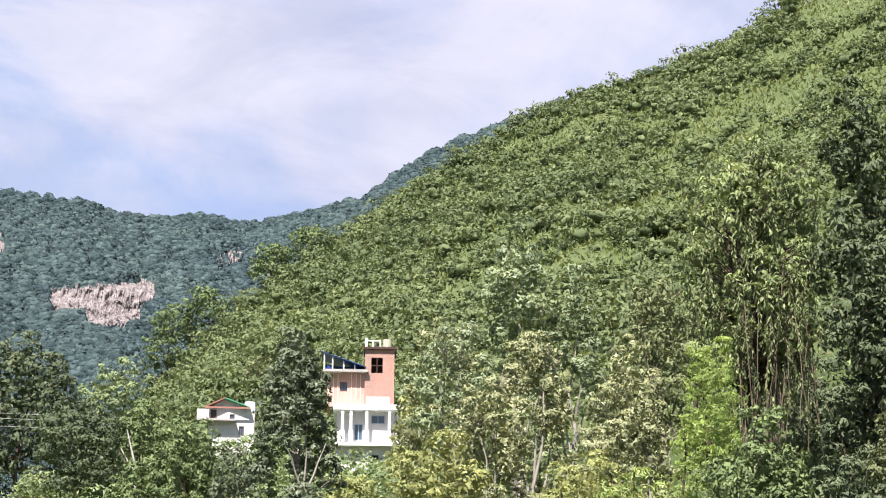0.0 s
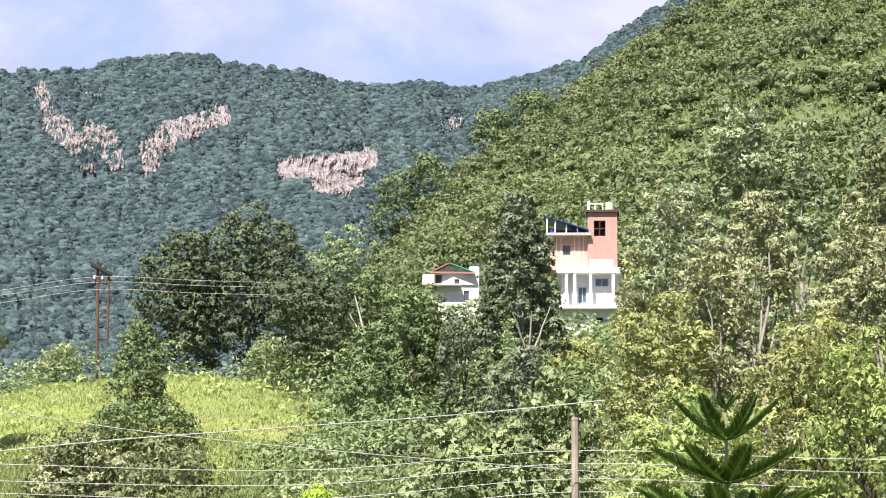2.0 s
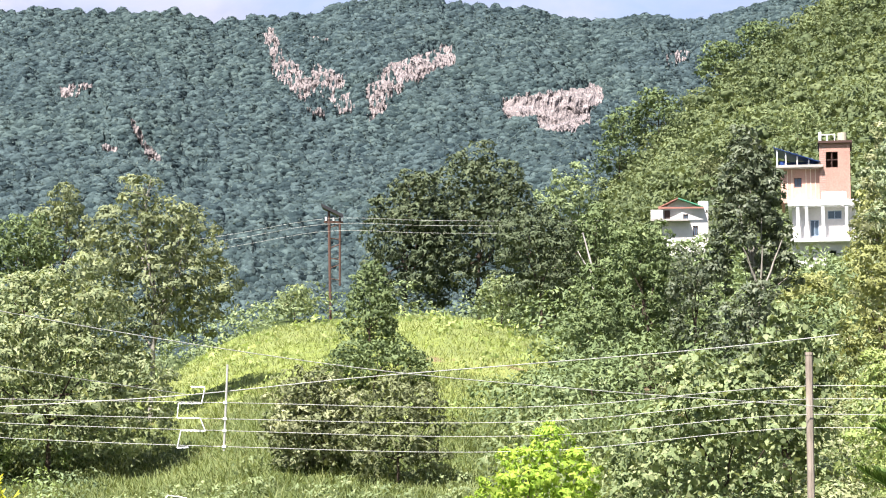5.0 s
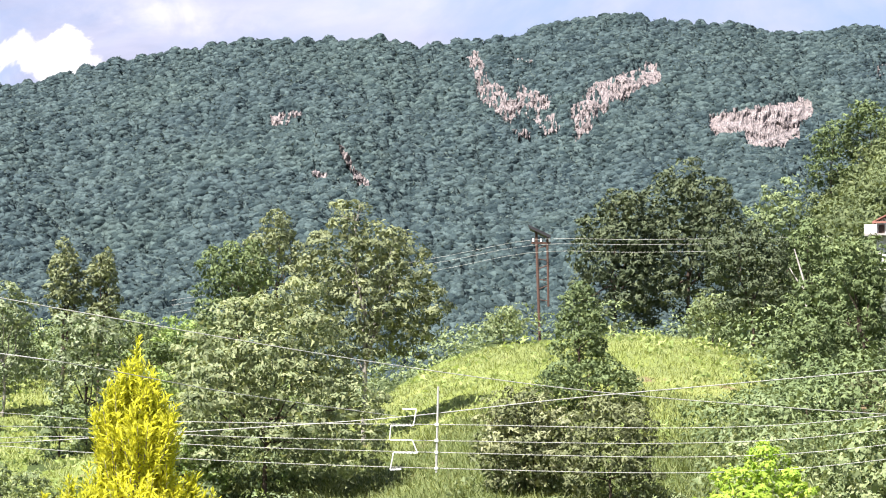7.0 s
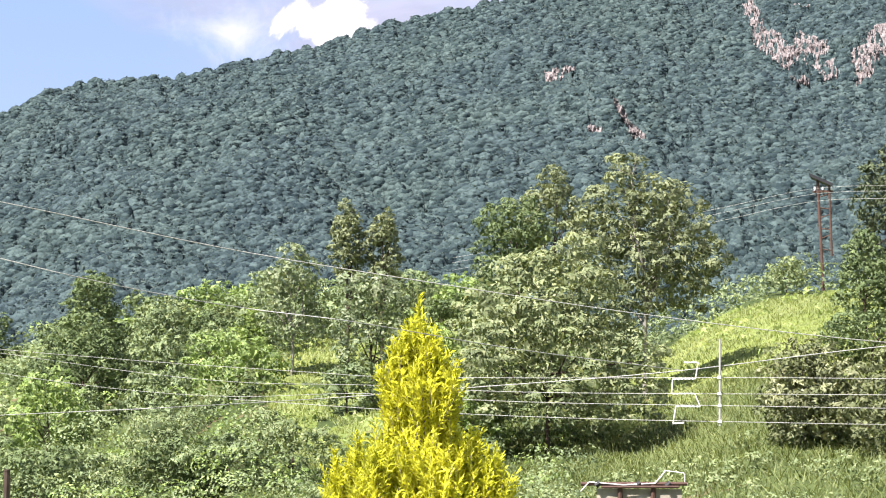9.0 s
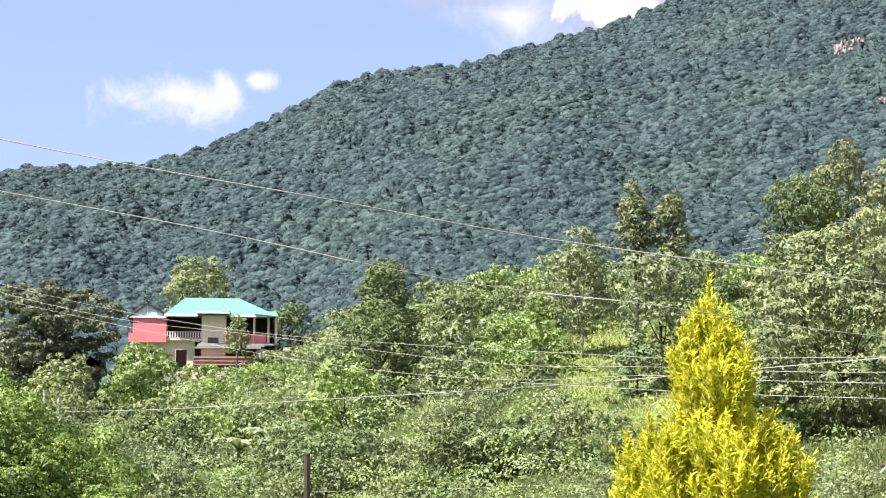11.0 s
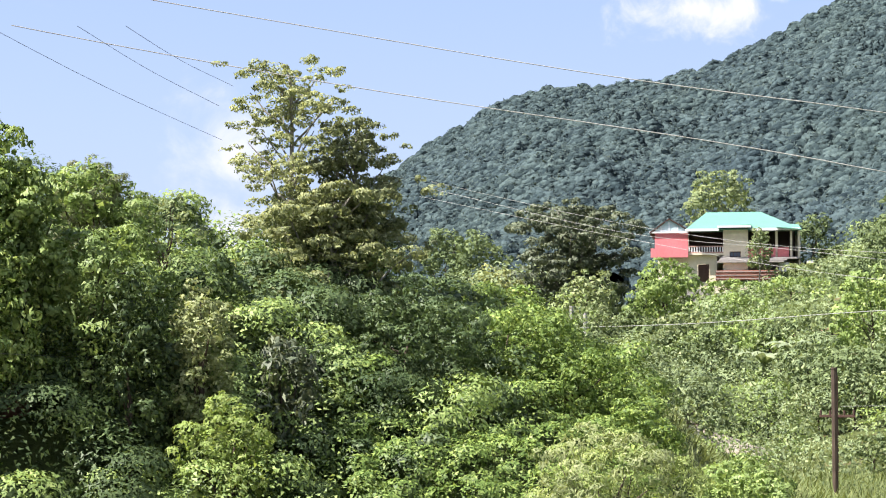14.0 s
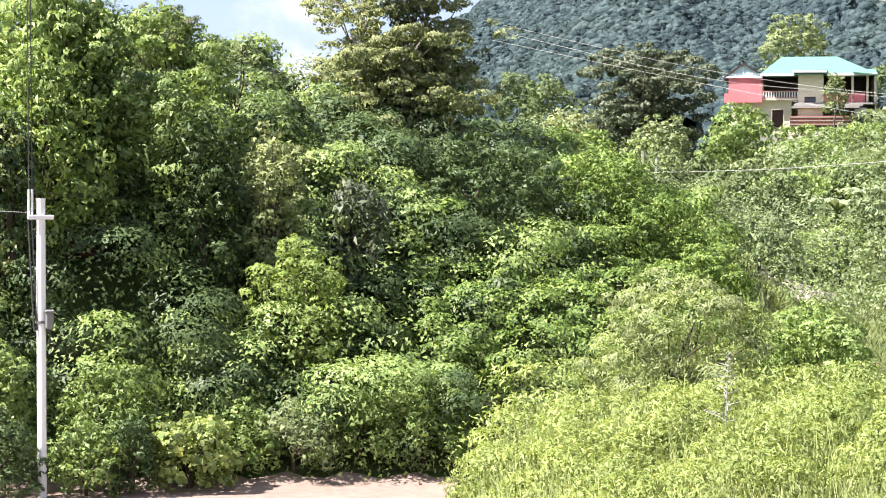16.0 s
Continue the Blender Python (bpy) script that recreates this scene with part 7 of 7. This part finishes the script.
def banana(az, d, seed):
    rng = np.random.default_rng(seed)
    g = ground_at(az, d)
    root = new("banana_plant")
    root.location = polar(az, d, g)
    tagged(root, "banana plant with broad arching pale leaves", "plant", "banana plants on the slope")
    mesh_object("stem", *tube([(0, 0, -0.2), (0.05, 0, 1.2), (0.1, 0, 2.2)], 0.14, 0.08, 8), M["lush_stem"], root)
    for k in range(8):
        a = 2 * math.pi * k / 8 + rng.uniform(-0.3, 0.3)
        out = np.array([math.cos(a), math.sin(a), 0])
        s = np.linspace(0, 1, 8)[:, None]
        L = rng.uniform(1.3, 1.9)
        mid = np.array([0.1, 0, 2.1]) + out * L * s * 0.75 + np.array([0, 0, 1.0]) * L * (0.95 * s - 0.75 * s * s)
        side = np.cross(out, [0, 0, 1.0])
        wd = 0.28 * np.sin(np.pi * np.clip(s * 0.9 + 0.08, 0, 1)) ** 0.7
        V = np.stack([mid + side * wd - [0, 0, 0.06], mid + [0, 0, 0.02], mid - side * wd - [0, 0, 0.06]], 1).reshape(-1, 3)
        F = np.array([[3 * i + j, 3 * i + j + 1, 3 * i + j + 4, 3 * i + j + 3] for i in range(7) for j in range(2)])
        mesh_object("leaf", V, F, M["pale"], root)
    return root


M["lush_stem"] = wood_material("lush_stem", (0.072, 0.096, 0.036), (0.156, 0.180, 0.084))
banana(-24.75, 86, 74)
banana(-23.9, 88, 75)


def dead_branch(points, r, label):
    """A bleached forked limb: lines of bearing, elevation and distance."""
    az, el, d = points[0][0]
    g = ground_at(az, d)
    root = new("dead_tree")
    root.location = polar(az, d, g)
    tagged(root, label, "tree")
    rng = np.random.default_rng(5)
    for i, line in enumerate(points):
        P = [tuple(polar(a, q, EYE + q * math.tan(radians(e))) - root.location) for a, e, q in line]
        if i == 0:
            P = [(0, 0, -0.2)] + P
        mesh_object("limb", *tube(P, r * (0.8 if i else 1.3), r * 0.4, 6), M["bone_wood"], root)
    return root


M["bone_wood"] = wood_material("bone_wood", (0.270, 0.252, 0.222), (0.450, 0.432, 0.396))
dead_branch([[(11.45, 6.66, 111), (11.40, 7.29, 111), (11.20, 8.02, 111), (11.10, 8.38, 111)], [(11.42, 7.06, 111), (11.11, 7.48, 111), (10.94, 7.79, 111)]], 0.085, "bleached dead forked branch above dark trees")



# ---------------------------------------------------------------- road, soil and small things
def build_road():
    az = np.arange(-90, -36.2, 0.6)
    d = np.array([16.0, 20.0, 24.0, 28.0, 29.6, 30.15])
    A, Dd = np.meshgrid(az, d, indexing="ij")
    Dd = Dd + 0.08 * np.sin(A * 3.1) * (Dd > 30)
    top = np.stack([Dd * np.sin(np.radians(A)), Dd * np.cos(np.radians(A)), height(A, Dd) + 0.05], -1).reshape(-1, 3)
    nd = len(d)
    F = [[i * nd + j, (i + 1) * nd + j, (i + 1) * nd + j + 1, i * nd + j + 1] for i in range(len(az) - 1) for j in range(nd - 1)]
    V = np.vstack([top, top - [0, 0, 0.08]])
    n = len(top)
    e = nd - 1
    F += [[i * nd + e, (i + 1) * nd + e, n + (i + 1) * nd + e, n + i * nd + e] for i in range(len(az) - 1)]
    last = (len(az) - 1) * nd
    F += [[last + j, n + last + j, n + last + j + 1, last + j + 1] for j in range(nd - 1)]
    return tagged(mesh_object("road", V, F, M["road"]), "pale dusty road below a steep bank", "road", kind="structure")


build_road()


def soil_patch(az, d, w, h, label, mat, seed):
    """Bare earth or broken stone showing through the growth: a rough sloping face."""
    rng = np.random.default_rng(seed)
    nu, nv = 14, 9
    u, v = np.meshgrid(np.linspace(-1, 1, nu), np.linspace(-1, 1, nv), indexing="ij")
    edge = 1 - np.maximum(np.abs(u), np.abs(v)) ** 3
    q = d + v * h * 1.2
    a = az + np.degrees(u * w / 2 / d)
    z = height(a, q) + edge * (0.55 + 0.25 * rng.random((nu, nv))) - 0.25
    V = np.stack([q * np.sin(np.radians(a)), q * np.cos(np.radians(a)), z], -1).reshape(-1, 3)
    F = np.array([[i * nv + j, (i + 1) * nv + j, (i + 1) * nv + j + 1, i * nv + j + 1] for i in range(nu - 1) for j in range(nv - 1)])
    return tagged(mesh_object("earth_bank", V, F, M[mat]), label, "earth")


M["soil"] = wall_material("soil", (0.302, 0.187, 0.094), 0.45)
M["stone"] = wall_material("stone", (0.360, 0.324, 0.259), 0.45)
M["wet_soil"] = wall_material("wet_soil", (0.094, 0.050, 0.036), 0.4)


def soil_face(az, d, z, w, h, label, mat, seed):
    """Bare earth on a steep face."""
    rng = np.random.default_rng(seed)
    nu, nv = 14, 12
    u, v = np.meshgrid(np.linspace(-1, 1, nu), np.linspace(-1, 1, nv), indexing="ij")
    q = d + rng.normal(0, 0.08, (nu, nv)) + 1.1 * np.maximum(np.abs(u), np.abs(v)) ** 4 + (v + 1) * 0.25
    a = az + np.degrees(u * w / 2 / d) * (1 - 0.3 * v * v)
    V = np.stack([q * np.sin(np.radians(a)), q * np.cos(np.radians(a)), z + v * h / 2 * (1 - 0.25 * u * u)], -1).reshape(-1, 3)
    F = np.array([[i * nv + j, (i + 1) * nv + j, (i + 1) * nv + j + 1, i * nv + j + 1] for i in range(nu - 1) for j in range(nv - 1)])
    return tagged(mesh_object("earth_bank", V, F, M[mat]), label, "earth")


soil_patch(-28.25, 72, 2.2, 1.2, "brown bare earth patch on the slope", "soil", 1)
soil_patch(-26.36, 68, 5, 1.3, "pale broken stone wall on the slope", "stone", 2)
soil_patch(-19.40, 66, 2.2, 1.6, "orange bare earth on the slope", "soil", 3)
soil_face(-48.60, 33.4, 3.99, 1.3, 1.0, "dark reddish bare earth face under creeper", "wet_soil", 4)


def jumper(points, d):
    """White insulated jumper looped between the cables, with a spacer rod beside it."""
    root = new("cable_jumper")
    a, e = points[0]
    root.location = polar(a, d, EYE + d * math.tan(radians(e)))
    tagged(root, "white zigzag cable jumper hung between overhead cables", "cable fitting")
    P = [np.array(polar(a, d, EYE + d * math.tan(radians(e))) - root.location) for a, e in points]
    for i, (p, q) in enumerate(zip(P, P[1:])):
        mesh_object("link", *tube([p, (p + q) / 2, q], 0.010, 0.010, 6), M["white_paint"], root)
        if i % 2 == 0:
            for s in np.linspace(0.1, 0.9, 6):
                c = p + (q - p) * s
                mesh_object("wrap", *tube([c + [0, 0, -0.012], c + [0, 0, 0.012]], 0.018, 0.018, 6), M["white_paint"], root)
    return root


jumper([(-1.350, 3.300), (-0.900, 3.300), (-0.990, 2.780), (-1.710, 2.770), (-1.740, 2.310), (-1.020, 2.320), (-0.850, 1.910), (-1.610, 1.920), (-1.710, 1.380), (-1.350, 1.400)], 29.9)
spacer = thing("spacer_rod", "pale upright spacer rod between overhead cables", "cable fitting", -0.25, 29.95, 0.0)
part("rod", rod((0, 0, 5.381), (0.02, 0, 6.808), 0.018), M["cable_pale"], spacer)
for z in (6.178, 5.910, 5.716, 5.454):
    part("clip", box(-0.03, 0.03, -0.03, 0.03, z - 0.02, z + 0.02), M["white_paint"], spacer)


def pipe_rail(az, d, z, w):
    """Rusty pipe frame with a white cable lying over it."""
    g = ground_at(az, d)
    p = thing("pipe_frame", "rusty pipe frame with a loose white cable", "frame", az, d, g)
    z = z - g
    part("bar", rod((-w / 2, 0, z), (w / 2, 0, z + 0.02), 0.05), M["rust_steel"], p)
    part("bar", rod((-w * 0.3, -0.1, z - 0.08), (w * 0.42, -0.1, z - 0.06), 0.035), M["rust_steel"], p)
    for x in (-0.13, 0.18):
        part("leg", rod((x * w, 0, -0.3), (x * w, 0, z), 0.07), M["rust_steel"], p)
    for x in (-0.36, 0.02, 0.3):
        part("clamp", rod((x * w, -0.02, z - 0.05), (x * w + 0.12, -0.02, z + 0.04), 0.075), M["dark_steel"], p)
    V = [(-w * 0.5, -0.05, z - 0.2), (-w * 0.42, -0.05, z + 0.05), (-w * 0.1, -0.08, z - 0.02), (w * 0.2, -0.05, z + 0.03), (w * 0.3, 0, z + 0.36), (w * 0.47, 0, z + 0.3), (w * 0.48, 0, z - 0.02)]
    mesh_object("loose_cable", *tube(V, 0.018, 0.018, 6), M["white_paint"], p)
    part("board", box(-w * 0.35, w * 0.45, 0.1, 0.16, -0.2, z - 0.12), M["stone"], p, "pale plank behind the frame")
    return p


pipe_rail(-2.95, 48, 4.25, 2.8)


def dead_weed(az, d, ztop, seed):
    """A bleached dry weed: a bare stalk with whorls of thin side twigs."""
    rng = np.random.default_rng(seed)
    g = ground_at(az, d)
    root = new("dead_weed")
    root.location = polar(az, d, g)
    tagged(root, "bleached dry weed stalk standing among tall grass", "weed")
    H = ztop - g
    mesh_object("stalk", *tube(crooked((0, 0, -0.1), (0.04, 0, H), rng, 0.03), 0.014, 0.004, 6), M["bone_wood"], root)
    for i in range(13):
        z = H * (0.52 + 0.037 * i)
        L = 0.26 * (1.1 - i / 14)
        for _ in range(3):
            b = rng.uniform(0, 6.28)
            tip = np.array([math.cos(b) * L, math.sin(b) * L, z + L * rng.uniform(0.1, 0.5)])
            mesh_object("twig", *tube(crooked((0.04 * z / H, 0, z), tip, rng, 0.1, 4), 0.007, 0.003, 4), M["bone_wood"], root)
    return root


dead_weed(-28.07, 23.5, 2.85, 91)
